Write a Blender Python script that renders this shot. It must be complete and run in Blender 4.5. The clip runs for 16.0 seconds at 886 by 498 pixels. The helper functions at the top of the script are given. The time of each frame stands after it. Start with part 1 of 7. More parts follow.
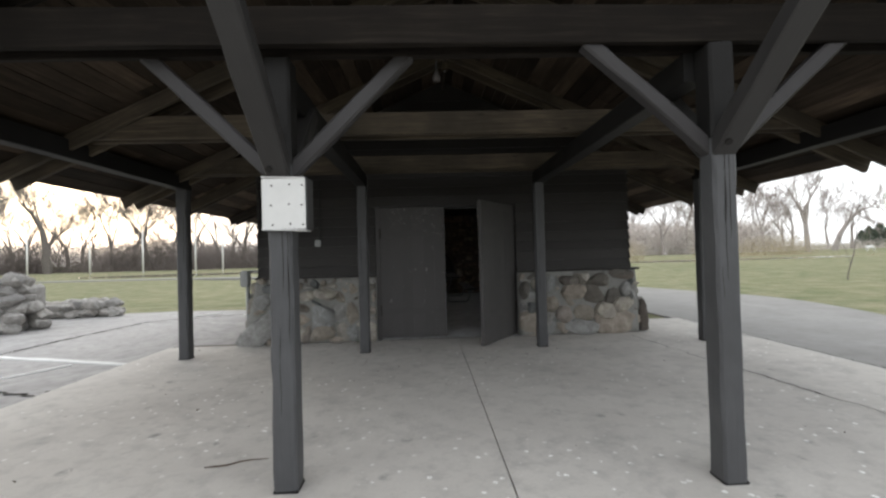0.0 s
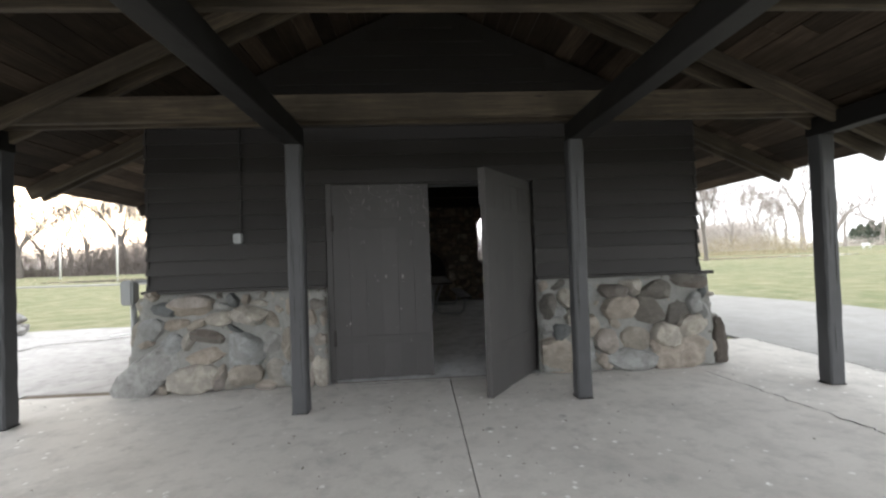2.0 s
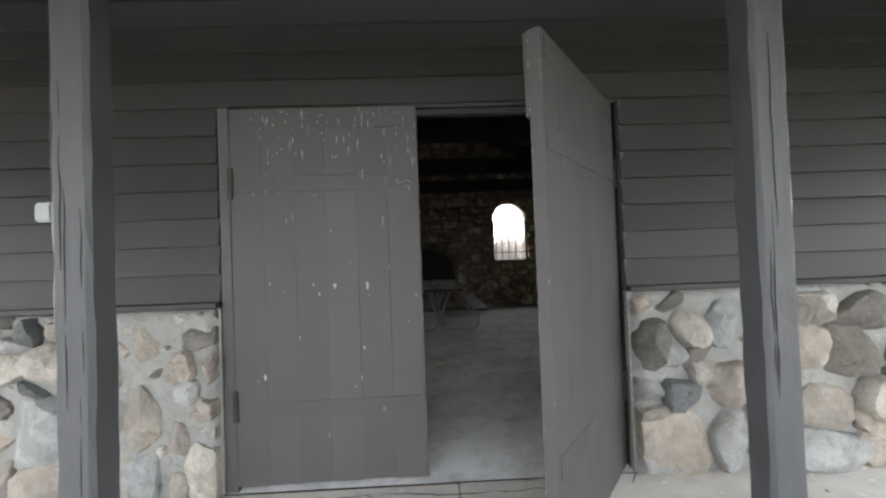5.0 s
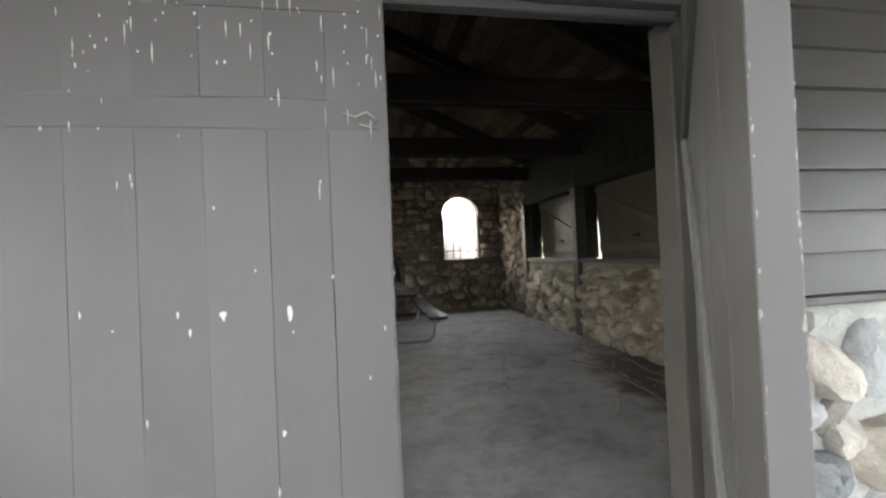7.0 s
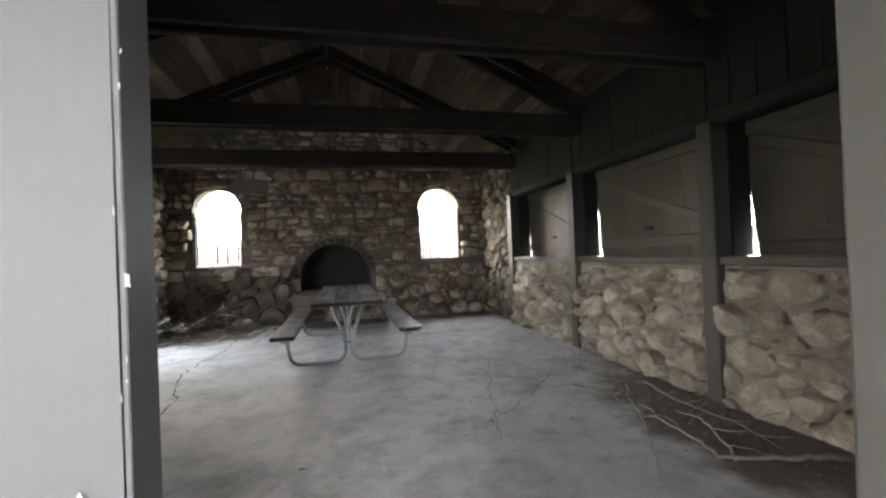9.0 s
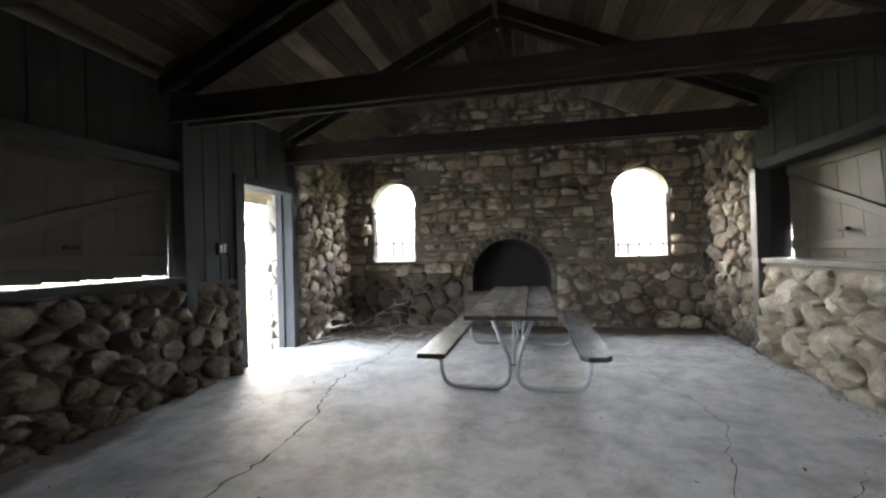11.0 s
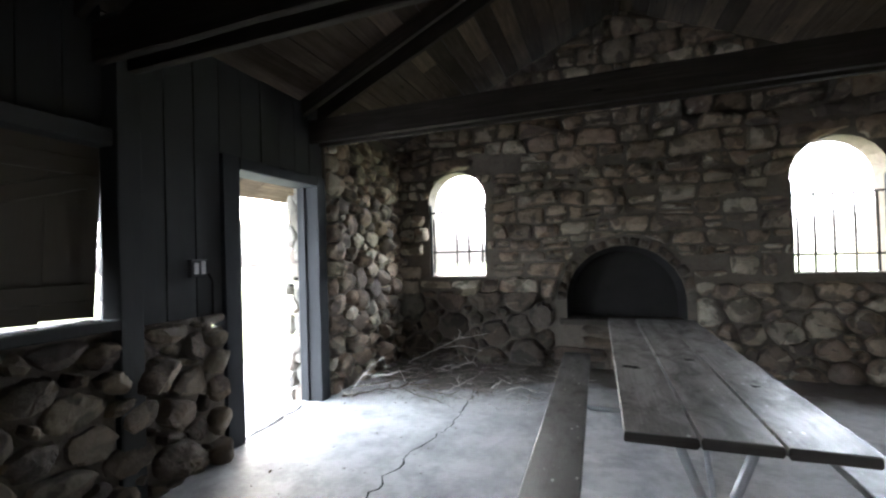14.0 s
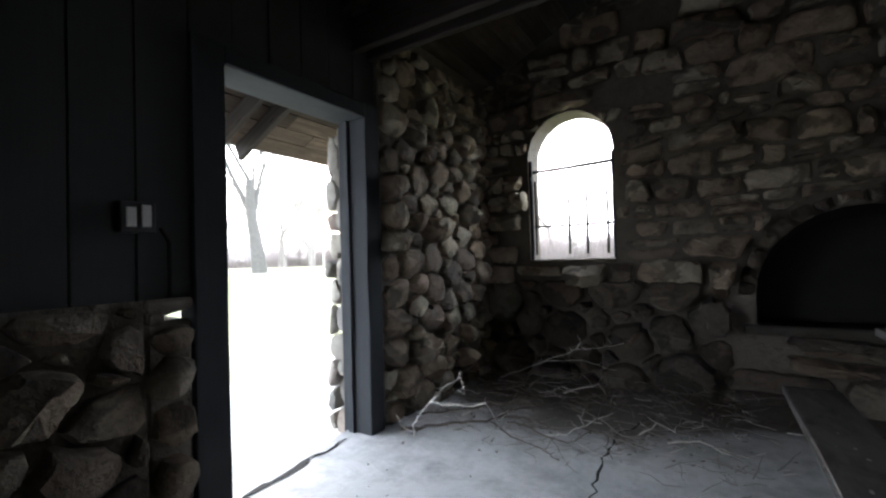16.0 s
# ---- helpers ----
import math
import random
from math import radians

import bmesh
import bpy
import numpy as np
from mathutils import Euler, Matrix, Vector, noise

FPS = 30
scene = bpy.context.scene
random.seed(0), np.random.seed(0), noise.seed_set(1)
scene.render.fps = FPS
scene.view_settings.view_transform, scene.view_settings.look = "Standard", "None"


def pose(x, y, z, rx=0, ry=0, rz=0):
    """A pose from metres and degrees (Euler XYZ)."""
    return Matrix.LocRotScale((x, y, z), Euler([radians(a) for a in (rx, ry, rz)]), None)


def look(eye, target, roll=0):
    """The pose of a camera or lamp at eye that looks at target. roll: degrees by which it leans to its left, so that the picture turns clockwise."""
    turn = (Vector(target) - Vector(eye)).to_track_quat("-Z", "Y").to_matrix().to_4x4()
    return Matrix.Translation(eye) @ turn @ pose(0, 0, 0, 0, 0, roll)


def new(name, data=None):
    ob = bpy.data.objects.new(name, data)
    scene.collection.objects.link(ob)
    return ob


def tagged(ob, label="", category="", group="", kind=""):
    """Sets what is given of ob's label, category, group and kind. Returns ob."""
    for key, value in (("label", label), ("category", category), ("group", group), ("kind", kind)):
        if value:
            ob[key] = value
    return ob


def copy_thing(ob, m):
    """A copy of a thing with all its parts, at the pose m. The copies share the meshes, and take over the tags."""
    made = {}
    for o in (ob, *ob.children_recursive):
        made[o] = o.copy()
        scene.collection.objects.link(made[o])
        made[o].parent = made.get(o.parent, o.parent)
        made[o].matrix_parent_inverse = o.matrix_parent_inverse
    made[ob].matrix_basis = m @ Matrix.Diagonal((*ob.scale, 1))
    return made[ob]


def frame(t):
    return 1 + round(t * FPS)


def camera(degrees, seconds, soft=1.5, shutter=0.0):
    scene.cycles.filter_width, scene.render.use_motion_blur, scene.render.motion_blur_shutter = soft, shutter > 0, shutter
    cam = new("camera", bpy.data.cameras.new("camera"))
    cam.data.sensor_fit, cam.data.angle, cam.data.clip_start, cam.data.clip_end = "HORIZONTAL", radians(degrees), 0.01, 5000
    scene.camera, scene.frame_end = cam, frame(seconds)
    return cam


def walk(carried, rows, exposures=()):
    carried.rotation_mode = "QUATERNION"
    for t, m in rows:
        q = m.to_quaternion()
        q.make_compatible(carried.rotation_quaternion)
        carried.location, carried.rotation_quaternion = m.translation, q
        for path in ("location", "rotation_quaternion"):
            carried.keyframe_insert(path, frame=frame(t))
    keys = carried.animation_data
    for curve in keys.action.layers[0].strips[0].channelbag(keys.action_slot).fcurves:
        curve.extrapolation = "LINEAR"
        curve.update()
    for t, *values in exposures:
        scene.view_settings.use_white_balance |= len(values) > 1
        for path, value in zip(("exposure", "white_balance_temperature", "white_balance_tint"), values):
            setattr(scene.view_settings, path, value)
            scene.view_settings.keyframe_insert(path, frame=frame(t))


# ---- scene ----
cam = camera(92.2, 16.0, 2.4)
PATH = [
    (0, (0.067, -0.271, 1.408), (0.144, 1.728, 1.437), -1.6),
    (0.5, (0.1, 0.354, 1.393), (0.207, 2.351, 1.425), -1.7),
    (1, (0.146, 0.974, 1.381), (0.246, 2.972, 1.417), -1.9),
    (1.5, (0.215, 1.537, 1.391), (0.3, 3.535, 1.423), -1.9),
    (2, (0.25, 2.093, 1.396), (0.364, 4.09, 1.427), -2.0),
    (2.5, (0.294, 2.622, 1.377), (0.414, 4.618, 1.409), -2.1),
    (3, (0.325, 3.069, 1.348), (0.436, 5.065, 1.386), -2.2),
    (3.5, (0.375, 3.411, 1.317), (0.481, 5.408, 1.362), -2.2),
    (4, (0.438, 3.75, 1.311), (0.531, 5.748, 1.359), -2.1),
    (6.3, (0.336, 5.27, 1.347), (0.386, 7.269, 1.373), -2.3),
    (6.5, (0.305, 5.372, 1.348), (0.438, 7.368, 1.374), -2.3),
    (7, (0.292, 5.616, 1.336), (0.653, 7.583, 1.359), -2.5),
    (7.5, (0.409, 5.825, 1.297), (0.977, 7.743, 1.314), -2.6),
    (8, (0.553, 6.086, 1.295), (1.112, 8.006, 1.312), -2.6),
    (8.5, (0.566, 6.332, 1.315), (1.007, 8.283, 1.333), -2.4),
    (9, (0.554, 6.596, 1.294), (1.006, 8.544, 1.314), -2.3),
    (9.5, (0.63, 6.925, 1.318), (1.092, 8.871, 1.336), -2.3),
    (10, (0.812, 7.253, 1.302), (0.924, 9.25, 1.328), -2.0),
    (10.2, (0.82, 7.363, 1.296), (0.751, 9.362, 1.318), -1.7),
    (12.5, (0.542, 8.523, 1.502), (-0.009, 10.446, 1.519), -1.6),
    (13, (0.411, 8.842, 1.487), (-0.146, 10.763, 1.507), -1.6),
    (13.5, (0.246, 9.189, 1.52), (-0.344, 11.099, 1.546), -1.7),
    (14, (0.114, 9.562, 1.503), (-0.569, 11.442, 1.532), -1.7),
    (14.5, (-0.059, 9.964, 1.505), (-0.802, 11.82, 1.52), -1.5),
    (15, (-0.228, 10.356, 1.419), (-1.017, 12.194, 1.437), -1.3),
    (15.5, (-0.404, 10.706, 1.311), (-1.323, 12.482, 1.345), -1.7),
    (16, (-0.561, 10.992, 1.262), (-1.622, 12.687, 1.3), -1.6),
]
EXPOSURES = [(0.0, 0.7, 6450, 10), (1.0, 1.05, 6450, 10), (2.5, 1.7, 6400, 10), (3.5, 2.05, 6350, 10), (4.2, 2.4, 6350, 10), (6.4, 3.6, 6350, 10), (8.0, 4.35, 6300, 10), (9.5, 5.1, 6200, 10),
             (10.2, 5.25, 6150, 10), (12.5, 5.1, 5900, 10), (14.0, 4.8, 5820, 10), (15.0, 4.38, 5820, 10), (16.0, 3.42, 5780, 10)]
walk(cam, [(t, look(eye, target, roll)) for t, eye, target, roll in PATH], EXPOSURES)

# ---- light ----
SUN_AZ, SUN_EL = -38.0, 9.0
world = bpy.data.worlds.new("overcast_evening")
scene.world = world
world.use_nodes = True
wn, wl = world.node_tree.nodes, world.node_tree.links
wn.clear()
sky = wn.new("ShaderNodeTexSky")
sky.sky_type, sky.sun_disc = "NISHITA", False
sky.sun_elevation, sky.sun_rotation = radians(SUN_EL), radians(SUN_AZ)
sky.air_density, sky.dust_density, sky.ozone_density = 1.0, 5.0, 1.0
bg_sky, bg_cloud, bg_sum = wn.new("ShaderNodeBackground"), wn.new("ShaderNodeBackground"), wn.new("ShaderNodeAddShader")
bg_sky.inputs[1].default_value = 0.02
bg_cloud.inputs[0].default_value, bg_cloud.inputs[1].default_value = (0.96, 0.98, 1.0, 1), 1.0
w_out = wn.new("ShaderNodeOutputWorld")
wl.new(sky.outputs[0], bg_sky.inputs[0])
wl.new(bg_sky.outputs[0], bg_sum.inputs[0])
wl.new(bg_cloud.outputs[0], bg_sum.inputs[1])
wl.new(bg_sum.outputs[0], w_out.inputs[0])
sun_data = bpy.data.lights.new("sun", "SUN")
sun_data.energy, sun_data.angle, sun_data.color = 0.5, radians(45), (1.0, 0.9, 0.76)
sun = new("sun", sun_data)
sa, se = radians(SUN_AZ), radians(SUN_EL)
sun.matrix_world = look((0, 0, 30), (-30 * math.sin(sa) * math.cos(se), -30 * math.cos(sa) * math.cos(se), 30 - 30 * math.sin(se)))


# ---- materials ----
class Nodes:
    """A small builder of procedural materials."""

    def __init__(self, name, rough=0.8, metal=0.0):
        self.mat = bpy.data.materials.new(name)
        self.mat.use_nodes = True
        self.tree = self.mat.node_tree
        self.n, self.l = self.tree.nodes, self.tree.links
        self.bsdf = self.n["Principled BSDF"]
        self.bsdf.inputs["Roughness"].default_value = rough
        self.bsdf.inputs["Metallic"].default_value = metal
        self.bsdf.inputs["Specular IOR Level"].default_value = 0.35
        self.shift = None

    def link(self, a, b):
        self.l.new(a, b)

    def coords(self, kind="Object", scale=(1, 1, 1), random_shift=True):
        tc, mp = self.n.new("ShaderNodeTexCoord"), self.n.new("ShaderNodeMapping")
        mp.inputs["Scale"].default_value = scale
        self.link(tc.outputs[kind], mp.inputs["Vector"])
        if random_shift:
            info, mul = self.n.new("ShaderNodeObjectInfo"), self.n.new("ShaderNodeMath")
            mul.operation = "MULTIPLY"
            mul.inputs[1].default_value = 37.0
            self.link(info.outputs["Random"], mul.inputs[0])
            self.link(mul.outputs[0], mp.inputs["Location"])
        return mp.outputs[0]

    def noise(self, vec, scale, detail=4, rough=0.6, dist=0.0):
        t = self.n.new("ShaderNodeTexNoise")
        t.inputs["Scale"].default_value, t.inputs["Detail"].default_value = scale, detail
        t.inputs["Roughness"].default_value, t.inputs["Distortion"].default_value = rough, dist
        self.link(vec, t.inputs["Vector"])
        return t.outputs["Fac"]

    def voronoi(self, vec, scale, feature="F1", rand=1.0):
        t = self.n.new("ShaderNodeTexVoronoi")
        t.feature = feature
        t.inputs["Scale"].default_value, t.inputs["Randomness"].default_value = scale, rand
        self.link(vec, t.inputs["Vector"])
        return t.outputs["Distance"]

    def ramp(self, fac, stops):
        r = self.n.new("ShaderNodeValToRGB")
        el = r.color_ramp.elements
        for e, (p, c) in ((el[0], stops[0]), (el[1], stops[-1])):
            e.position, e.color = p, (*c, 1)
        for p, c in stops[1:-1]:
            el.new(p).color = (*c, 1)
        self.link(fac, r.inputs["Fac"])
        return r.outputs["Color"]

    def mask(self, fac, lo, hi):
        r = self.n.new("ShaderNodeMapRange")
        r.inputs["From Min"].default_value, r.inputs["From Max"].default_value = lo, hi
        self.link(fac, r.inputs["Value"])
        return r.outputs["Result"]

    def mix(self, fac, a, b, mode="MIX"):
        m = self.n.new("ShaderNodeMix")
        m.data_type, m.blend_type = "RGBA", mode
        for sock, val in ((m.inputs["Factor"], fac), (m.inputs[6], a), (m.inputs[7], b)):
            if isinstance(val, (int, float)):
                sock.default_value = val
            elif isinstance(val, tuple):
                sock.default_value = (*val, 1)
            else:
                self.link(val, sock)
        return m.outputs[2]

    def math(self, op, a, b=0.0):
        m = self.n.new("ShaderNodeMath")
        m.operation = op
        for sock, val in ((m.inputs[0], a), (m.inputs[1], b)):
            if isinstance(val, (int, float)):
                sock.default_value = val
            else:
                self.link(val, sock)
        return m.outputs[0]

    def random(self):
        return self.n.new("ShaderNodeObjectInfo").outputs["Random"]

    def island(self):
        return self.n.new("ShaderNodeNewGeometry").outputs["Random Per Island"]

    def done(self, color, height=None, strength=0.4, dist=0.01, rough=None):
        if isinstance(color, tuple):
            self.bsdf.inputs["Base Color"].default_value = (*color, 1)
        else:
            self.link(color, self.bsdf.inputs["Base Color"])
        if height is not None:
            b = self.n.new("ShaderNodeBump")
            b.inputs["Strength"].default_value, b.inputs["Distance"].default_value = strength, dist
            self.link(height, b.inputs["Height"])
            self.link(b.outputs[0], self.bsdf.inputs["Normal"])
        if rough is not None:
            self.link(rough, self.bsdf.inputs["Roughness"])
        return self.mat


def painted_wood(name, base, chip=(0.42, 0.38, 0.32), chips=0.72, rough=0.55, dirt=0.5, streak=1.0, vary=0.0):
    m = Nodes(name, rough)
    uv = m.coords("UV", (1, 1, 1))
    long = m.coords("UV", (1.2, 22, 1))
    grain = m.noise(long, 3.0, 5, 0.65)
    blotch = m.noise(uv, 2.2, 5, 0.6)
    dark = tuple(c * (1 - 0.28 * streak) for c in base)
    lite = tuple(min(1, c * (1 + 0.22 * streak)) for c in base)
    col = m.mix(grain, dark, lite)
    col = m.mix(m.mask(blotch, 0.35, 0.75), col, tuple(c * (1 - dirt * 0.55) for c in base))
    if vary:
        # no two boards have weathered quite alike
        fade = m.mix(m.random(), tuple(c * (1 - vary) for c in base), tuple(c * (1 + vary) for c in base))
        col = m.mix(0.55, col, fade)
    chipmask = m.mask(m.noise(m.coords("UV", (2.5, 9, 1)), 6, 6, 0.7), chips, chips + 0.03)
    col = m.mix(chipmask, col, chip)
    h = m.math("ADD", m.math("MULTIPLY", grain, 0.6), m.math("MULTIPLY", chipmask, -0.5))
    return m.done(col, h, 0.35, 0.004)


def bare_wood(name, a, b, c, rough=0.85, knots=True, wide=16):
    m = Nodes(name, rough)
    long = m.coords("UV", (0.8, wide, 1))
    grain = m.noise(long, 2.4, 6, 0.7, 0.6)
    col = m.ramp(grain, [(0.25, a), (0.5, b), (0.78, c)])
    blot = m.noise(m.coords("UV"), 1.3, 4, 0.6)
    col = m.mix(m.mask(blot, 0.38, 0.72), col, a)
    tone = m.math("ADD", m.math("MULTIPLY", m.math("POWER", m.island(), 1.6), 1.25), 0.5)
    mul = m.n.new("ShaderNodeVectorMath")
    mul.operation = "SCALE"
    m.link(col, mul.inputs[0])
    m.link(tone, mul.inputs["Scale"])
    col = mul.outputs[0]
    if knots:
        k = m.mask(m.voronoi(m.coords("UV", (1.1, 5, 1)), 1.6), 0.1, 0.03)
        col = m.mix(k, col, tuple(v * 0.35 for v in a))
    return m.done(col, grain, 0.45, 0.004)


def table_mat(name="weathered_plank", k=0.95, base=0.06, even=0.0):
    """Weathered unpainted planks: grey, stained, with open grain, scratches and pale spots."""
    m = Nodes(name, 0.5)
    grain = m.noise(m.coords("UV", (0.7, 42, 1)), 2.4, 7, 0.75, 0.4)
    broad = m.noise(m.coords("UV", (0.6, 6, 1)), 1.6, 4, 0.6)
    col = m.ramp(grain, [(p, tuple(k * c for c in q)) for p, q in ((0.26, (0.09, 0.083, 0.076)), (0.45, (0.18, 0.173, 0.165)), (0.62, (0.235, 0.23, 0.22)), (0.8, (0.31, 0.305, 0.295)))])
    col = m.mix(m.math("MULTIPLY", m.mask(broad, 0.4, 0.68), 0.7), col, (0.075, 0.068, 0.06))
    col = m.mix(even, col, tuple(k * c for c in (0.17, 0.163, 0.155)))
    uv = m.coords("UV")
    blot = m.noise(m.coords("UV", (1, 1.8, 1)), 3.4, 6, 0.72, 0.5)
    col = m.mix(m.math("MULTIPLY", m.mask(blot, 0.42, 0.66), 0.8), col, (0.05, 0.046, 0.042))
    spot = m.math("MULTIPLY", m.mask(m.voronoi(m.coords("UV", (1, 1.6, 1)), 11), 0.16, 0.09), m.mask(m.noise(uv, 5, 3, 0.6), 0.47, 0.55))
    col = m.mix(m.math("MULTIPLY", spot, 0.85), col, (0.5, 0.5, 0.48))
    knot = m.mask(m.voronoi(m.coords("UV", (1.0, 3.4, 1)), 1.7), 0.085, 0.03)
    col = m.mix(m.math("MULTIPLY", knot, 0.85), col, (0.03, 0.025, 0.022))
    rough = m.math("ADD", m.math("MULTIPLY", m.math("ADD", m.math("MULTIPLY", grain, 0.4), m.math("MULTIPLY", blot, 0.6)), 0.4), base)
    # stained and dirty parts have lost their sheen
    dull = m.math("MAXIMUM", m.mask(blot, 0.4, 0.66), m.math("MULTIPLY", m.mask(broad, 0.36, 0.7), 0.75))
    m.link(m.math("SUBTRACT", 0.6, m.math("MULTIPLY", dull, 0.38)), m.bsdf.inputs["Specular IOR Level"])
    rough = m.math("ADD", rough, m.math("MULTIPLY", dull, 0.14))
    return m.done(col, grain, 0.3, 0.003, rough)


def concrete_mat(name, a, b, stain, specks=True, rough=0.85, blotch=0.9, gloss=False, lo=0.45, dirt=None):
    m = Nodes(name, rough)
    v = m.coords("Object", (1, 1, 1), False)
    big = m.noise(v, blotch, 5, 0.6, 0.4)
    fine = m.noise(v, 38, 4, 0.7)
    mid = m.noise(v, 6, 5, 0.65)
    col = m.mix(m.mask(big, 0.3, 0.7), a, b)
    col = m.mix(m.math("MULTIPLY", fine, 0.35), col, tuple(x * 0.55 for x in a))
    st = m.mask(m.noise(v, 1.7, 7, 0.7, 0.25), lo + 0.08, lo + 0.34)
    col = m.mix(m.math("MULTIPLY", st, 0.88 if gloss else 0.7), col, stain)
    col = m.mix(m.math("MULTIPLY", m.mask(mid, 0.5, 0.72), 0.5), col, stain)
    if specks:
        near = m.mask(m.noise(v, 0.55, 2, 0.5), 0.38, 0.6)
        s = m.mask(m.voronoi(v, 8.0), 0.17, 0.11)
        s = m.math("MULTIPLY", m.math("MULTIPLY", s, near), m.mask(m.noise(v, 30, 2, 0.6), 0.35, 0.55))
        col = m.mix(s, col, (0.93, 0.93, 0.91))
        d = m.math("MULTIPLY", m.mask(m.voronoi(m.coords("Object", (1.1, 0.9, 1), False), 2.6), 0.16, 0.04), m.mask(m.noise(v, 11, 3, 0.7), 0.42, 0.6))
        col = m.mix(m.math("MULTIPLY", d, 0.6), col, (0.09, 0.09, 0.09))
    if gloss:
        # scuffed patches and old spills
        patch = m.math("MULTIPLY", m.mask(m.noise(v, 3.1, 6, 0.72, 0.8), 0.5, 0.66), 0.4)
        col = m.mix(patch, col, tuple(0.6 * x for x in a))
    if dirt:
        # drifts of brown dirt, and shade before the hearth, each round a middle with a ragged edge
        sep = m.n.new("ShaderNodeSeparateXYZ")
        m.link(v, sep.inputs[0])
        rag = m.math("MULTIPLY", m.math("SUBTRACT", m.noise(v, 2.3, 6, 0.65), 0.5), 2.2)
        for cx, cy, rx, ry in dirt:
            dx = m.math("POWER", m.math("ABSOLUTE", m.math("DIVIDE", m.math("SUBTRACT", sep.outputs[0], cx), rx)), 2)
            dy = m.math("POWER", m.math("ABSOLUTE", m.math("DIVIDE", m.math("SUBTRACT", sep.outputs[1], cy), ry)), 2)
            d = m.math("ADD", m.math("ADD", dx, dy), rag)
            col = m.mix(m.math("MULTIPLY", m.mask(d, 1.1, 0.6), 0.85), col, m.mix(fine, (0.055, 0.045, 0.036), (0.16, 0.135, 0.11)))
    h = m.math("ADD", m.math("MULTIPLY", fine, 0.4), m.math("MULTIPLY", mid, 0.5))
    r = None
    if gloss:
        r = m.math("ADD", m.math("MULTIPLY", m.mask(mid, 0.2, 0.8), 0.25), 0.58)
    return m.done(col, h, 0.35, 0.006, r)


def stone_mat(name, tones, rough=0.82, mottle=None, amount=0.5):
    m = Nodes(name, rough)
    v = m.coords("Object")
    stops = [(i / max(1, len(tones) - 1), t) for i, t in enumerate(tones)]
    base = m.ramp(m.math("FRACT", m.math("ADD", m.random(), m.island())), stops)
    n1 = m.noise(v, 7, 6, 0.7, 0.5)
    n2 = m.noise(v, 60, 3, 0.7)
    n3 = m.noise(v, 5.0, 3, 0.5, 0.3)
    n4 = m.noise(v, 21, 5, 0.75)
    worn = m.mix(0.5, base, (0.045, 0.038, 0.032))
    col = m.mix(m.mask(n1, 0.34, 0.62), worn, base)
    col = m.mix(m.math("MULTIPLY", m.mask(n4, 0.48, 0.72), 0.32), col, worn)
    col = m.mix(m.math("MULTIPLY", m.mask(n2, 0.45, 0.8), 0.08), col, (0.5, 0.47, 0.42))
    if mottle:
        col = m.mix(m.math("MULTIPLY", m.mask(n3, 0.52, 0.58), amount), col, mottle)
    h = m.math("ADD", m.math("ADD", n1, m.math("MULTIPLY", n4, 0.8)), m.math("MULTIPLY", n2, 0.3))
    return m.done(col, h, 1.0, 0.03)


TONES = [(0.33, 0.315, 0.28), (0.42, 0.38, 0.31), (0.21, 0.21, 0.205), (0.37, 0.335, 0.275), (0.48, 0.455, 0.40), (0.29, 0.265, 0.225), (0.39, 0.32, 0.265), (0.25, 0.255, 0.255), (0.44, 0.405, 0.34)]
TONES_IN = [(0.288, 0.223, 0.164), (0.531, 0.415, 0.291), (0.158, 0.129, 0.104), (0.394, 0.301, 0.212), (0.6, 0.54, 0.415), (0.234, 0.186, 0.142), (0.466, 0.347, 0.242), (0.182, 0.147, 0.118), (0.62, 0.542, 0.395), (0.34, 0.262, 0.192)]
M_STONE = stone_mat("field_stone", TONES)
M_STONE_IN = stone_mat("hall_stone", TONES_IN, mottle=(0.06, 0.05, 0.04), amount=0.65)
# right dado stones, paler than the rest of the hall
M_STONE_PALE = stone_mat("pale_dado_stone", [(0.605, 0.539, 0.424), (0.66, 0.594, 0.473), (0.5, 0.43, 0.325), (0.3, 0.24, 0.17), (0.627, 0.561, 0.451), (0.583, 0.512, 0.396), (0.4, 0.33, 0.245), (0.638, 0.572, 0.457), (0.594, 0.533, 0.429)], mottle=(0.22, 0.17, 0.12), amount=0.4)


def mortar_mat(name, a, b):
    m = Nodes(name, 0.92)
    v = m.coords("Object", (1, 1, 1), False)
    n1, n2 = m.noise(v, 5, 6, 0.7), m.noise(v, 70, 3, 0.7)
    n3 = m.noise(v, 16, 5, 0.7)
    col = m.mix(m.math("MULTIPLY", m.mask(n3, 0.5, 0.7), 0.4), m.mix(n1, a, b), tuple(c * 0.6 for c in a))
    return m.done(col, m.math("ADD", m.math("ADD", n1, n3), m.math("MULTIPLY", n2, 0.5)), 0.9, 0.025)


M_MORTAR = mortar_mat("mortar", (0.225, 0.224, 0.212), (0.315, 0.313, 0.296))
# hall tones at 0.4: sooty fireplace stones and the dark left corner
M_STONE_SOOT_DARK = stone_mat("sooty_and_dark_stone", [tuple(0.4 * c for c in t) for t in TONES_IN[:8]], mottle=(0.03, 0.026, 0.022), amount=0.6)
# hall stone tones at 0.6: shade put into left dado and right corner
M_STONE_IN_SHADE = stone_mat("shaded_hall_stone", [tuple(0.6 * c for c in t) for t in TONES_IN], mottle=(0.04, 0.034, 0.028), amount=0.6)
M_MORTAR_IN = mortar_mat("hall_mortar", (0.11, 0.093, 0.075), (0.20, 0.172, 0.138))
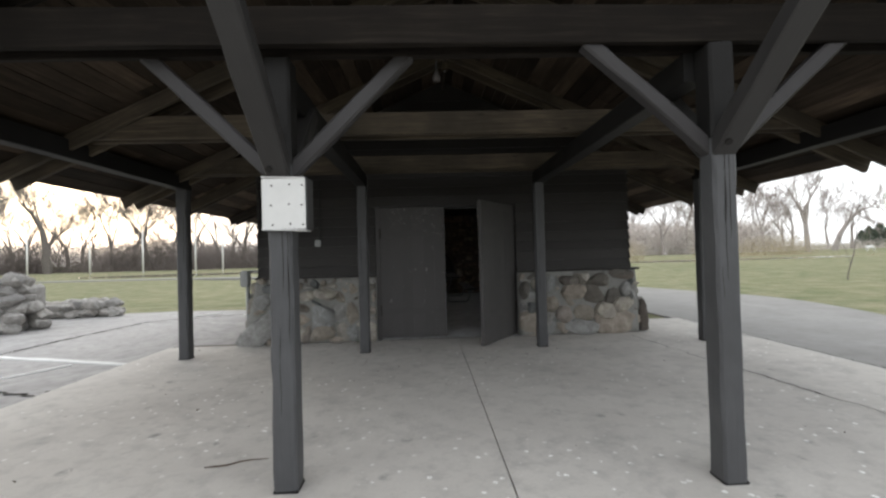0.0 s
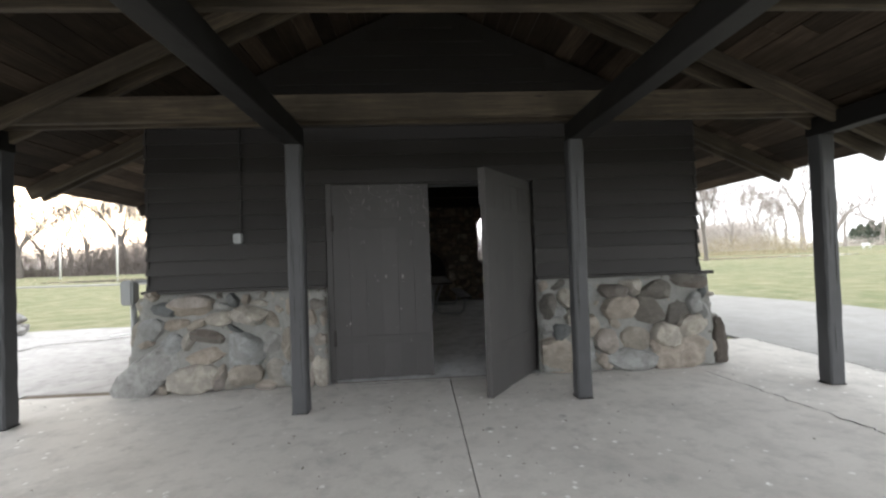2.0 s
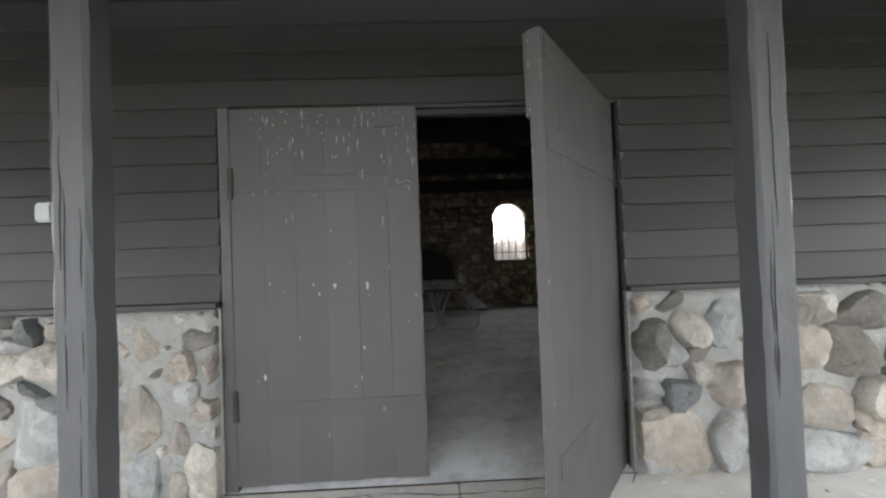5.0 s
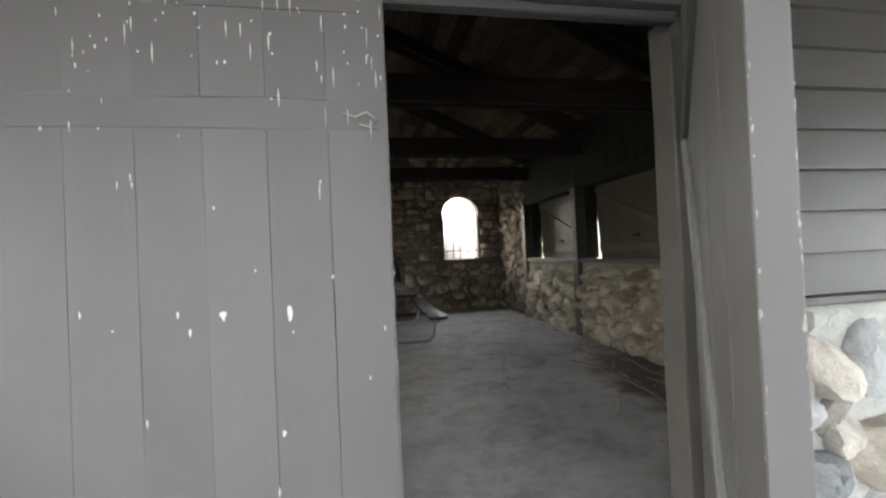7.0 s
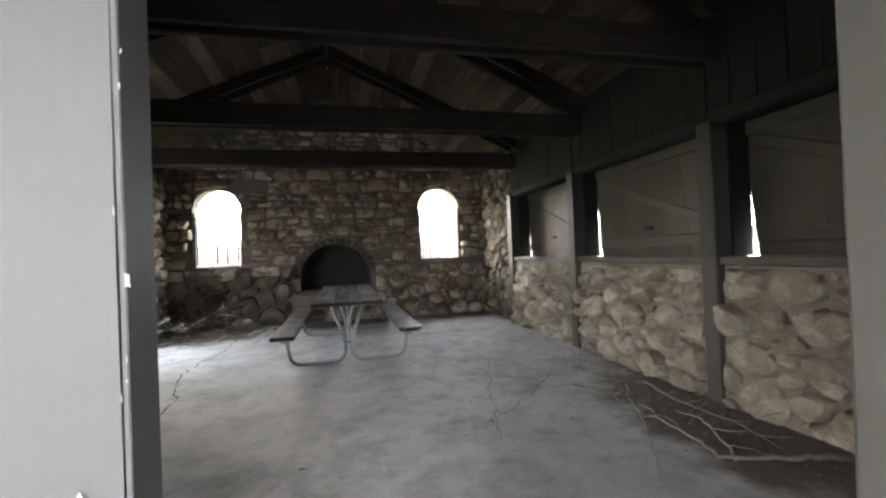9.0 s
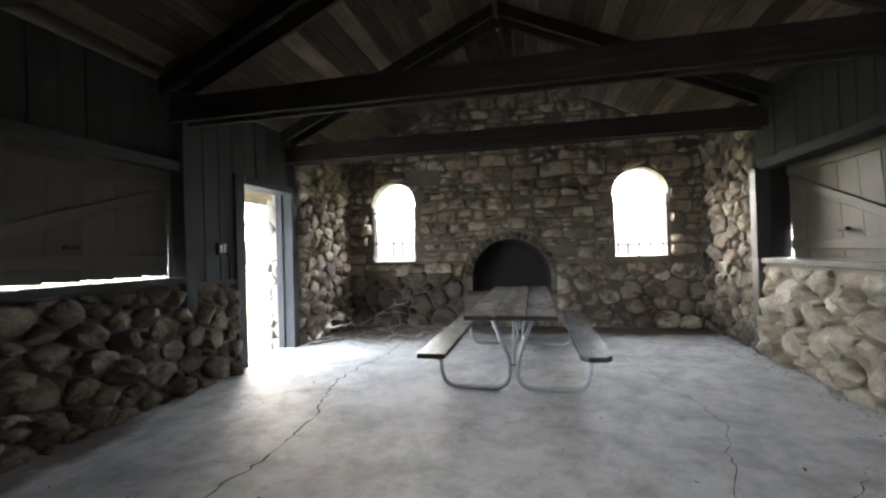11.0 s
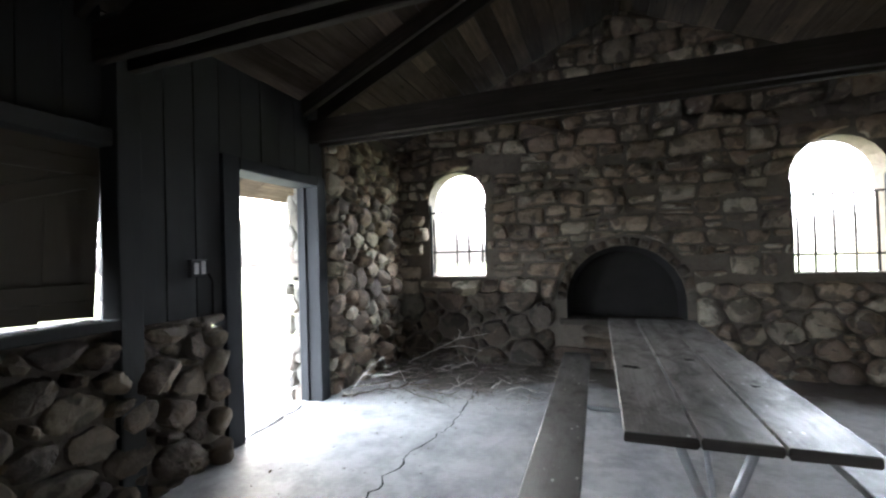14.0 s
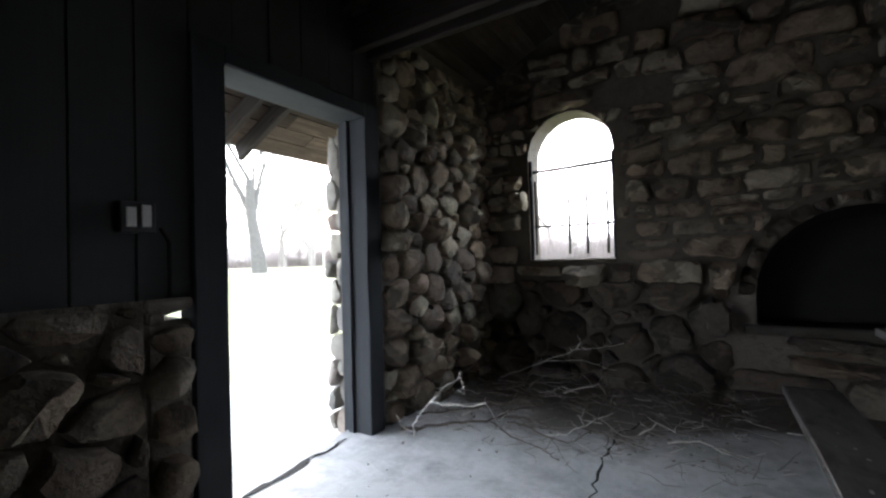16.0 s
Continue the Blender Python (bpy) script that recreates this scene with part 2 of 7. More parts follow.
M_MORTAR_SOOT = mortar_mat("sooty_mortar", (0.05, 0.043, 0.036), (0.1, 0.087, 0.072))
M_MORTAR_PALE = mortar_mat("pale_dado_mortar", (0.23, 0.2, 0.152), (0.40, 0.355, 0.28))
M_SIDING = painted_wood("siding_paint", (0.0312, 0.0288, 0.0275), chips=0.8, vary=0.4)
# siding colour for the gable, with the shade under the roof put in
M_SIDING_SHADE = painted_wood("shaded_siding_paint", (0.02, 0.018, 0.0165), chips=0.82)
M_POST = painted_wood("post_paint", (0.072, 0.073, 0.0765), chips=0.76)
# front and back braces, a little darker than the side ones
M_BRACE = painted_wood("dark_brace_paint", (0.032, 0.0305, 0.030), chips=0.8)
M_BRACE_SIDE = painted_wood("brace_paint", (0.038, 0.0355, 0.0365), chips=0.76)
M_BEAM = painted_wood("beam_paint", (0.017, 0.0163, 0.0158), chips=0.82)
M_DOOR = painted_wood("door_paint", (0.064, 0.0605, 0.0598), chips=0.78, streak=0.35, dirt=0.55, vary=0.1)
# lighter door colour that carries the bounced light of the inner face
M_DOOR_BOUNCE = painted_wood("door_bounce_paint", (0.125, 0.117, 0.104), chips=0.8, streak=0.4, dirt=0.4)
M_DOOR_BAR = painted_wood("door_brace_paint", (0.17, 0.163, 0.15), chips=0.8, streak=0.4)
M_TRIM = painted_wood("trim_paint", (0.048, 0.0505, 0.054), chips=0.78, rough=0.8)
M_BOARD_IN = painted_wood("hall_board_paint", (0.056, 0.0565, 0.056), chips=0.85, rough=0.8, vary=0.3)
M_WALL_POST = painted_wood("wall_post_paint", (0.092, 0.085, 0.073), chips=0.8, streak=0.6)
# wall post colour halved: shade above the sill put into it
M_WALL_POST_SHADE = painted_wood("shaded_post_paint", (0.048, 0.044, 0.037), chips=0.82, streak=0.6)
M_WALL_BOARD = painted_wood("brown_board_paint", (0.017, 0.0155, 0.0132), chips=0.85, rough=0.85)
# near-black for the reveals, head soffit and switch cable
M_REVEAL = painted_wood("reveal_black", (0.014, 0.013, 0.012), chips=0.9, rough=0.9)
M_SHUTTER = painted_wood("shutter_paint", (0.104, 0.09, 0.069), chips=0.82, vary=0.3)
M_TIE = bare_wood("tie_timber", (0.0225, 0.018, 0.0122), (0.06, 0.047, 0.0315), (0.125, 0.1, 0.068))
# darker timber for the first truss
M_TIE_DARK = bare_wood("dark_front_timber", (0.007, 0.0057, 0.0048), (0.0135, 0.011, 0.009), (0.033, 0.0265, 0.021))
M_TIE_IN = bare_wood("hall_timber", (0.02, 0.017, 0.0145), (0.036, 0.03, 0.025), (0.066, 0.055, 0.045))
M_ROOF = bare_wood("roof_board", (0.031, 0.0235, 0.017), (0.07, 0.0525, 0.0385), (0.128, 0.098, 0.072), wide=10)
# roof boards over the porch, darkened: their shade is in the colour
M_ROOF_PORCH = bare_wood("shaded_roof_board", (0.017, 0.0128, 0.009), (0.039, 0.029, 0.0205), (0.075, 0.056, 0.04), wide=10)
for _m, _s in ((M_ROOF_PORCH, 0.12), (M_TRIM, 0.12), (M_BOARD_IN, 0.1), (M_ROOF, 0.12), (M_TIE_IN, 0.12), (M_TIE_DARK, 0.12), (M_BEAM, 0.15), (M_SHUTTER, 0.22)):
    _m.node_tree.nodes["Principled BSDF"].inputs["Specular IOR Level"].default_value = _s
M_TABLE = table_mat(k=1.15, base=0.17)
# worn bench planks: the table wood darkened to hold their shade
M_BENCH = table_mat("worn_shaded_bench", 0.36, 0.14, 0.5)
M_ENDGRAIN = bare_wood("end_grain", (0.02, 0.017, 0.014), (0.05, 0.043, 0.036), (0.11, 0.095, 0.08), wide=60, knots=False)
M_PAVE = concrete_mat("porch_concrete", (0.53, 0.506, 0.472), (0.65, 0.624, 0.583), (0.32, 0.31, 0.295), lo=0.42)
M_PAD = concrete_mat("old_concrete", (0.32, 0.31, 0.305), (0.50, 0.49, 0.48), (0.19, 0.187, 0.183), specks=False, blotch=1.6, lo=0.38)
M_ROAD = concrete_mat("road_concrete", (0.235, 0.23, 0.22), (0.305, 0.298, 0.285), (0.185, 0.18, 0.171), specks=False, blotch=0.7, lo=0.4)
# the fourth dirt zone paints the shadow before the hearth
M_FLOOR = concrete_mat("hall_concrete", (0.48, 0.48, 0.48), (0.66, 0.66, 0.655), (0.23, 0.227, 0.224), specks=False, rough=0.6, gloss=True, lo=0.39, dirt=[(3.3, 8.9, 0.85, 1.7), (-1.6, 14.8, 1.5, 1.05), (2.4, 15.15, 2.4, 0.75), (0.35, 14.8, 1.1, 0.5), (-2.5, 9.0, 0.4, 2.0)])
M_FLOOR.node_tree.nodes["Principled BSDF"].inputs["Specular IOR Level"].default_value = 0.17


def shingle_mat():
    """Weathered shingle courses."""
    m = Nodes("roof_shingle", 0.92)
    t = m.n.new("ShaderNodeTexBrick")
    t.offset, t.squash = 0.5, 1.0
    for k, val in (("Scale", 1.0), ("Mortar Size", 0.006), ("Brick Width", 0.3), ("Row Height", 0.14)):
        t.inputs[k].default_value = val
    t.inputs["Color1"].default_value, t.inputs["Color2"].default_value = (0.075, 0.068, 0.06, 1), (0.11, 0.10, 0.088, 1)
    t.inputs["Mortar"].default_value = (0.03, 0.028, 0.025, 1)
    tc, mp = m.n.new("ShaderNodeTexCoord"), m.n.new("ShaderNodeMapping")
    mp.inputs["Rotation"].default_value = (0, 0, math.pi / 2)
    m.link(tc.outputs["Object"], mp.inputs["Vector"])
    m.link(mp.outputs[0], t.inputs["Vector"])
    n = m.noise(tc.outputs["Object"], 1.2, 5, 0.65)
    return m.done(m.mix(m.math("MULTIPLY", n, 0.5), t.outputs["Color"], (0.05, 0.05, 0.04)), m.math("ADD", n, m.math("MULTIPLY", t.outputs["Fac"], -0.6)), 0.6, 0.01)


def galvanised():
    m = Nodes("galvanised_steel", 0.42, 0.9)
    v = m.coords("Object")
    n = m.noise(v, 14, 4, 0.6)
    return m.done(m.mix(n, (0.22, 0.23, 0.24), (0.42, 0.43, 0.44)), n, 0.1, 0.002, m.mask(n, -0.6, 1.6))


def plain(name, col, rough=0.6, metal=0.0, vary=0.25, scale=12):
    m = Nodes(name, rough, metal)
    n = m.noise(m.coords("Object"), scale, 5, 0.65)
    return m.done(m.mix(n, tuple(c * (1 - vary) for c in col), tuple(min(1, c * (1 + vary)) for c in col)), n, 0.25, 0.004)


M_STEEL = galvanised()
M_IRON = plain("rusty_iron", (0.045, 0.04, 0.037), 0.7, 0.4)
M_WHITE = plain("white_sheet_metal", (0.62, 0.62, 0.61), 0.45, 0.0, 0.08)
M_BARE = plain("bare_wood_chip", (0.2, 0.19, 0.172), 0.9, 0.0, 0.4, 60)
M_CHIP = plain("pale_chip", (0.34, 0.33, 0.315), 0.85, 0.0, 0.3, 40)
M_CHALK = plain("pale_joint_filler", (0.66, 0.66, 0.65), 0.9, 0.0, 0.15, 9)
M_DARKBOX = plain("dark_sheet_metal", (0.038, 0.037, 0.037), 0.7)
M_GREYBOX = plain("grey_conduit", (0.30, 0.31, 0.31), 0.5, 0.2, 0.12)
M_SOOT_BLACK = plain("soot_black", (0.018, 0.0165, 0.015), 0.95, 0.0, 0.5, 5)
M_BARK = plain("bark", (0.16, 0.143, 0.13), 0.95, 0.0, 0.4, 3)
M_BARK_DARK = plain("dark_oak_bark", (0.075, 0.07, 0.064), 0.95, 0.0, 0.4, 3)
# bark of the far trees: distance haze put into the colour
M_BARK_FAR = plain("hazed_bark", (0.34, 0.305, 0.285), 0.95, 0.0, 0.3, 3)
M_TWIG = plain("bare_twig", (0.62, 0.59, 0.53), 0.9, 0.0, 0.35, 20)
M_TWIG_GREY = plain("grey_twig", (0.24, 0.215, 0.185), 0.9, 0.0, 0.4, 14)
M_TWIG_TAN = plain("tan_twig", (0.32, 0.285, 0.235), 0.9, 0.0, 0.35, 20)
M_TWIG_DARK = plain("dark_twig", (0.12, 0.095, 0.075), 0.9, 0.0, 0.35, 20)
M_BRUSH = plain("winter_brush", (0.20, 0.172, 0.158), 0.95, 0.0, 0.35, 0.4)
# far brush, lightened to carry the haze in its colour
M_BRUSH_HAZE = plain("hazed_winter_brush", (0.56, 0.515, 0.48), 0.95, 0.0, 0.3, 0.4)
M_REED = plain("dry_reed", (0.42, 0.36, 0.25), 0.95, 0.0, 0.3, 0.6)
M_FIR = plain("evergreen", (0.1, 0.125, 0.095), 0.95, 0.0, 0.4, 1.0)
M_LITTER = plain("leaf_litter", (0.13, 0.105, 0.08), 0.95, 0.0, 0.5, 25)
M_SHINGLE = shingle_mat()
M_POLE = plain("white_pole", (0.75, 0.75, 0.73), 0.5, 0.0, 0.05)


def grass_mat():
    m = Nodes("lawn", 0.95)
    v = m.coords("Object", (1, 1, 1), False)
    big, mid, fine = m.noise(v, 0.12, 4, 0.6), m.noise(v, 1.1, 5, 0.7), m.noise(v, 22, 4, 0.75)
    col = m.mix(m.mask(big, 0.32, 0.68), (0.132, 0.157, 0.069), (0.22, 0.22, 0.115))
    col = m.mix(m.mask(mid, 0.4, 0.68), col, (0.325, 0.295, 0.19))
    col = m.mix(m.math("MULTIPLY", fine, 0.55), col, (0.075, 0.092, 0.036))
    return m.done(col, m.math("ADD", fine, mid), 0.7, 0.05)


M_GRASS = grass_mat()


def water_mat():
    m = Nodes("pond_water", 0.08)
    n = m.noise(m.coords("Object", (1, 1, 1), False), 3, 3, 0.5)
    return m.done((0.05, 0.06, 0.06), n, 0.08, 0.02)


M_WATER = water_mat()


# ---- mesh helpers ----
def base_of(parent):
    p = Vector((0, 0, 0))
    while parent is not None:
        p += parent.location
        parent = parent.parent
    return p


def raw(name, verts, faces, mat, parent=None, label="", smooth=False, uvs=None):
    """One mesh object from world places, under a parent that is only moved."""
    off = base_of(parent)
    me = bpy.data.meshes.new(name)
    me.from_pydata([(x - off.x, y - off.y, z - off.z) for x, y, z in verts], [], faces)
    if uvs:
        layer = me.uv_layers.new(name="UVMap")
        layer.data.foreach_set("uv", [c for uv in uvs for c in uv])
    if smooth:
        me.polygons.foreach_set("use_smooth", [True] * len(me.polygons))
    me.materials.append(mat)
    me.update()
    ob = new(name, me)
    ob.parent = parent
    if label:
        ob["label"] = label
    return ob


def part(name, bm, mat, parent=None, label="", smooth=False):
    bmesh.ops.recalc_face_normals(bm, faces=bm.faces)
    verts = [tuple(v.co) for v in bm.verts]
    bm.verts.index_update()
    faces = [[v.index for v in f.verts] for f in bm.faces]
    bm.free()
    return raw(name, verts, faces, mat, parent, label, smooth)


def thing(name, at, label="", category="", group="", kind=""):
    ob = new(name)
    ob.empty_display_size = 0.1
    ob.location = at
    return tagged(ob, label, category, group, kind)


def timber_data(p0, p1, w, h, up=(0, 0, 1), seg=None, wear=0.003, chamfer=0.006, rnd=None):
    """Vertices, faces and grain coordinates of a worn squared timber from p0 to p1, w wide and h deep about its middle line."""
    rnd = rnd or random
    p0, p1 = Vector(p0), Vector(p1)
    d = p1 - p0
    length = d.length
    d.normalize()
    up = Vector(up)
    side = d.cross(up)
    if side.length < 1e-4:
        side = d.cross(Vector((0, 1, 0)))
    side.normalize()
    up = side.cross(d).normalized()
    seg = seg or max(1, min(10, int(length / 0.35)))
    a, b, c = w / 2, h / 2, min(chamfer, w / 5, h / 5)
    prof = [(-a + c, -b), (a - c, -b), (a, -b + c), (a, b - c), (a - c, b), (-a + c, b), (-a, b - c), (-a, -b + c)]
    per = [0]
    for i in range(8):
        q, r = prof[i], prof[(i + 1) % 8]
        per.append(per[-1] + math.hypot(r[0] - q[0], r[1] - q[1]))
    u0, v0 = rnd.random() * 50, rnd.random() * 50
    verts, faces, uvs = [], [], []
    for k in range(seg + 1):
        t = k / seg
        for x, y in prof:
            j = wear
            verts.append(tuple(p0 + d * (length * t) + side * (x + rnd.uniform(-j, j)) + up * (y + rnd.uniform(-j, j))))
    for k in range(seg):
        for i in range(8):
            j = (i + 1) % 8
            faces.append((k * 8 + i, k * 8 + j, k * 8 + 8 + j, k * 8 + 8 + i))
            ua, ub = u0 + length * k / seg, u0 + length * (k + 1) / seg
            uvs += [(ua, v0 + per[i]), (ua, v0 + per[i + 1]), (ub, v0 + per[i + 1]), (ub, v0 + per[i])]
    faces.append(tuple(range(7, -1, -1)))
    uvs += [(u0 + prof[i][0] * 0.3, v0 + prof[i][1]) for i in range(7, -1, -1)]
    faces.append(tuple(seg * 8 + i for i in range(8)))
    uvs += [(u0 + prof[i][0] * 0.3, v0 + prof[i][1]) for i in range(8)]
    return verts, faces, uvs


def timber(name, p0, p1, w, h, mat, parent=None, label="", **k):
    v, f, u = timber_data(p0, p1, w, h, **k)
    return raw(name, v, f, mat, parent, label, False, u)


def saw(ob, at, normal):
    """Saws off the side of a timber to which the normal points."""
    off = base_of(ob)
    bm = bmesh.new()
    bm.from_mesh(ob.data)
    cut = bmesh.ops.bisect_plane(bm, geom=bm.verts[:] + bm.edges[:] + bm.faces[:], plane_co=Vector(at) - off, plane_no=normal, clear_outer=True)
    bmesh.ops.holes_fill(bm, edges=[g for g in cut["geom_cut"] if isinstance(g, bmesh.types.BMEdge)])
    bm.to_mesh(ob.data)
    bm.free()


def joined(name, pieces, mat, parent=None, label="", smooth=False):
    """One mesh out of several (verts, faces, uvs)."""
    vs, fs, us = [], [], []
    for v, f, u in pieces:
        o = len(vs)
        vs += v
        fs += [tuple(i + o for i in q) for q in f]
        us += u or []
    return raw(name, vs, fs, mat, parent, label, smooth, us if us else None)


def box_bm(lo, hi, bevel=0.0, seg=1):
    bm = bmesh.new()
    bmesh.ops.create_cube(bm, size=1)
    lo, hi = Vector(lo), Vector(hi)
    for v in bm.verts:
        v.co = Vector((lo[i] + (v.co[i] + 0.5) * (hi[i] - lo[i]) for i in range(3)))
    if bevel:
        bmesh.ops.bevel(bm, geom=bm.edges[:], offset=bevel, segments=seg, affect="EDGES")
    return bm


def tube_data(points, radii, sides=8, cap=True):
    """A tube through points, for rails and branches."""
    verts, faces = [], []
    n = len(points)
    pts = [Vector(p) for p in points]
    ref = Vector((0.3, 0.2, 1)).normalized()
    for i, p in enumerate(pts):
        d = (pts[min(i + 1, n - 1)] - pts[max(i - 1, 0)]).normalized()
        a = d.cross(ref)
        if a.length < 0.05:
            a = d.cross(Vector((1, 0, 0)))
        a.normalize()
        b = d.cross(a)
        r = radii[i] if isinstance(radii, (list, tuple)) else radii
        for s in range(sides):
            t = 2 * math.pi * s / sides
            verts.append(tuple(p + a * (r * math.cos(t)) + b * (r * math.sin(t))))
    for i in range(n - 1):
        for s in range(sides):
            q = (s + 1) % sides
            faces.append((i * sides + s, i * sides + q, i * sides + sides + q, i * sides + sides + s))
    if cap:
        faces.append(tuple(range(sides - 1, -1, -1)))
        faces.append(tuple((n - 1) * sides + s for s in range(sides)))
    return verts, faces, None


def plate_with_holes(name, outer, holes, axis, at, thick, mat, parent=None, label=""):
    """A wall whose outline and openings lie in a plane. axis 'y': (x, z) at y=at, thick towards +y. axis 'x': (y, z) at x=at, thick towards sign of thick."""
    bm = bmesh.new()
    edges = []
    for loop in [outer] + holes:
        vs = [bm.verts.new((a, at, b) if axis == "y" else (at, a, b)) for a, b in loop]
        edges += [bm.edges.new((vs[i], vs[(i + 1) % len(vs)])) for i in range(len(vs))]
    bmesh.ops.triangle_fill(bm, use_beauty=True, use_dissolve=False, edges=edges)
    ret = bmesh.ops.extrude_face_region(bm, geom=bm.faces[:])
    d = Vector((0, thick, 0)) if axis == "y" else Vector((thick, 0, 0))
    bmesh.ops.translate(bm, verts=[g for g in ret["geom"] if isinstance(g, bmesh.types.BMVert)], vec=d)
    return part(name, bm, mat, parent, label)


def arch_loop(x0, x1, z0, top, n=12):
    """A round-headed opening: foot z0, head top."""
    r = (x1 - x0) / 2
    cx, rise = (x0 + x1) / 2, min((x1 - x0) / 2, top - z0)
    zs = top - rise
    return [(x0, z0), (x1, z0)] + [(cx + r * math.cos(math.pi * i / n), zs + rise * math.sin(math.pi * i / n)) for i in range(n + 1)]


# ---- stone walls ----
def clip_half(poly, n, c):
    """The part of a convex outline with p.n <= c."""
    out = []
    for i, p in enumerate(poly):
        q = poly[(i + 1) % len(poly)]
        a, b = p[0] * n[0] + p[1] * n[1] - c, q[0] * n[0] + q[1] * n[1] - c
        if a <= 0:
            out.append(p)
        if a * b < 0:
            t = a / (a - b)
            out.append((p[0] + (q[0] - p[0]) * t, p[1] + (q[1] - p[1]) * t))
    return out


def throw(rnd, poly, radii, flat, taken, forbid=None, tries=900):
    """Fills a convex outline with stone middles, big ones first. flat: how much wider than high they lie."""
    us, vs = [p[0] for p in poly], [p[1] for p in poly]
    for r in radii:
        miss = 0
        while miss < tries:
            rr = r * rnd.uniform(0.85, 1.2)
            u, v = rnd.uniform(min(us), max(us)), rnd.uniform(min(vs), max(vs))
            ok = not (forbid and forbid(u, v, rr))
            if ok:
                for a, b, q, _ in taken:
                    if ((u - a) / flat) ** 2 + (v - b) ** 2 < (0.88 * (rr + q)) ** 2:
                        ok = False
                        break
            if ok:
                taken.append((u, v, rr, True))
                miss = 0
            else:
                miss += 1
    return taken


def stone_cells(poly, seeds, flat):
    """Power cells of the stone middles, cut to the outline."""
    arr = np.array([(u / flat, v, r) for u, v, r, _ in seeds])
    cells = []
    for i, (u, v, r, real) in enumerate(seeds):
        if not real:
            continue
        d2 = (arr[:, 0] - arr[i, 0]) ** 2 + (arr[:, 1] - arr[i, 1]) ** 2
        cell = [(p[0] / flat, p[1]) for p in poly]
        for j in np.argsort(d2)[1:34]:
            nx, ny = arr[j, 0] - arr[i, 0], arr[j, 1] - arr[i, 1]
            c = (arr[j, 0] ** 2 + arr[j, 1] ** 2 - arr[j, 2] ** 2 - arr[i, 0] ** 2 - arr[i, 1] ** 2 + r * r) / 2
            cell = clip_half(cell, (nx, ny), c)
            if len(cell) < 3:
                break
        if len(cell) >= 3:
            cells.append((i, [(p[0] * flat, p[1]) for p in cell]))
    return cells


def stone_mesh(rnd, cell, at, gap, high, cut=(0.014, 0.05), jag=0.06):
    """An angular field stone that fills its cell. at(u, v, w): the place of a point w in front of the wall."""
    us, vs = [p[0] for p in cell], [p[1] for p in cell]
    cu, cv = (min(us) + max(us)) / 2, (min(vs) + max(vs)) / 2
    hw, hh = (max(us) - min(us)) / 2, (max(vs) - min(vs)) / 2
    if min(hw, hh) < gap + 0.012:
        return None
    # cut the corners of the cell and break its long sides
    rim = []
    for i, p in enumerate(cell):
        a, b = cell[i - 1], cell[(i + 1) % len(cell)]
        la, lb = math.hypot(a[0] - p[0], a[1] - p[1]), math.hypot(b[0] - p[0], b[1] - p[1])
        ca, cb = min(la * 0.42, rnd.uniform(*cut)), min(lb * 0.42, rnd.uniform(*cut))
        if ca + cb < 0.012:
            rim.append(p)
        else:
            rim.append((p[0] + (a[0] - p[0]) * ca / la, p[1] + (a[1] - p[1]) * ca / la))
            rim.append((p[0] + (b[0] - p[0]) * cb / lb, p[1] + (b[1] - p[1]) * cb / lb))
    pts = []
    for i, p in enumerate(rim):
        q = rim[(i + 1) % len(rim)]
        le = math.hypot(q[0] - p[0], q[1] - p[1])
        pts.append(p)
        k = int(le / 0.065)
        for s in range(k):
            t = (s + rnd.uniform(0.7, 1.3)) / (k + 1)
            pts.append((p[0] + (q[0] - p[0]) * t, p[1] + (q[1] - p[1]) * t))
    sx, sy = (hw - gap) / hw, (hh - gap) / hh
    jit = jag * min(hw, hh)
    out = [((x - cu) * sx * rnd.uniform(0.95, 1.0) + rnd.uniform(-jit, jit), (y - cv) * sy * rnd.uniform(0.95, 1.0) + rnd.uniform(-jit, jit)) for x, y in pts]
    return dome(rnd, out, cu, cv, hw, hh, at, high)


def dome(rnd, out, cu, cv, hw, hh, at, high):
    """Raises an outline into a stone with a few broken faces."""
    n = len(out)
    high = high * min(1.5, 0.45 + min(hw, hh) / 0.11) * rnd.uniform(0.6, 1.3)
    planes = []
    for _ in range(4):
        a = rnd.uniform(0, 6.283)
        planes.append((math.cos(a) / hw, math.sin(a) / hh, rnd.uniform(0.2, 1.0), rnd.uniform(-0.1, 0.5)))

    def lift(x, y):
        h = 1.0
        for px, py, s, o in planes:
            h = min(h, 1.0 - s * max(0.0, px * x + py * y - o))
        return h * high

    verts = []
    for f, edge in ((1.0, None), (0.99, 0.34), (0.95, 0.8), (0.85, 0.96), (0.45, 1.0)):
        for x, y in out:
            x, y = x * f, y * f
            w = -0.03 if edge is None else lift(x, y) * edge + rnd.uniform(-0.06, 0.06) * high
            verts.append(at(cu + x, cv + y, max(w, -0.03)))
    verts.append(at(cu, cv, lift(0, 0)))
    faces = []
    for ring in range(4):
        for k in range(n):
            j = (k + 1) % n
            faces.append((ring * n + k, ring * n + j, ring * n + n + j, ring * n + n + k))
    faces += [(4 * n + k, 4 * n + (k + 1) % n, 5 * n) for k in range(n)]
    return verts, faces, None


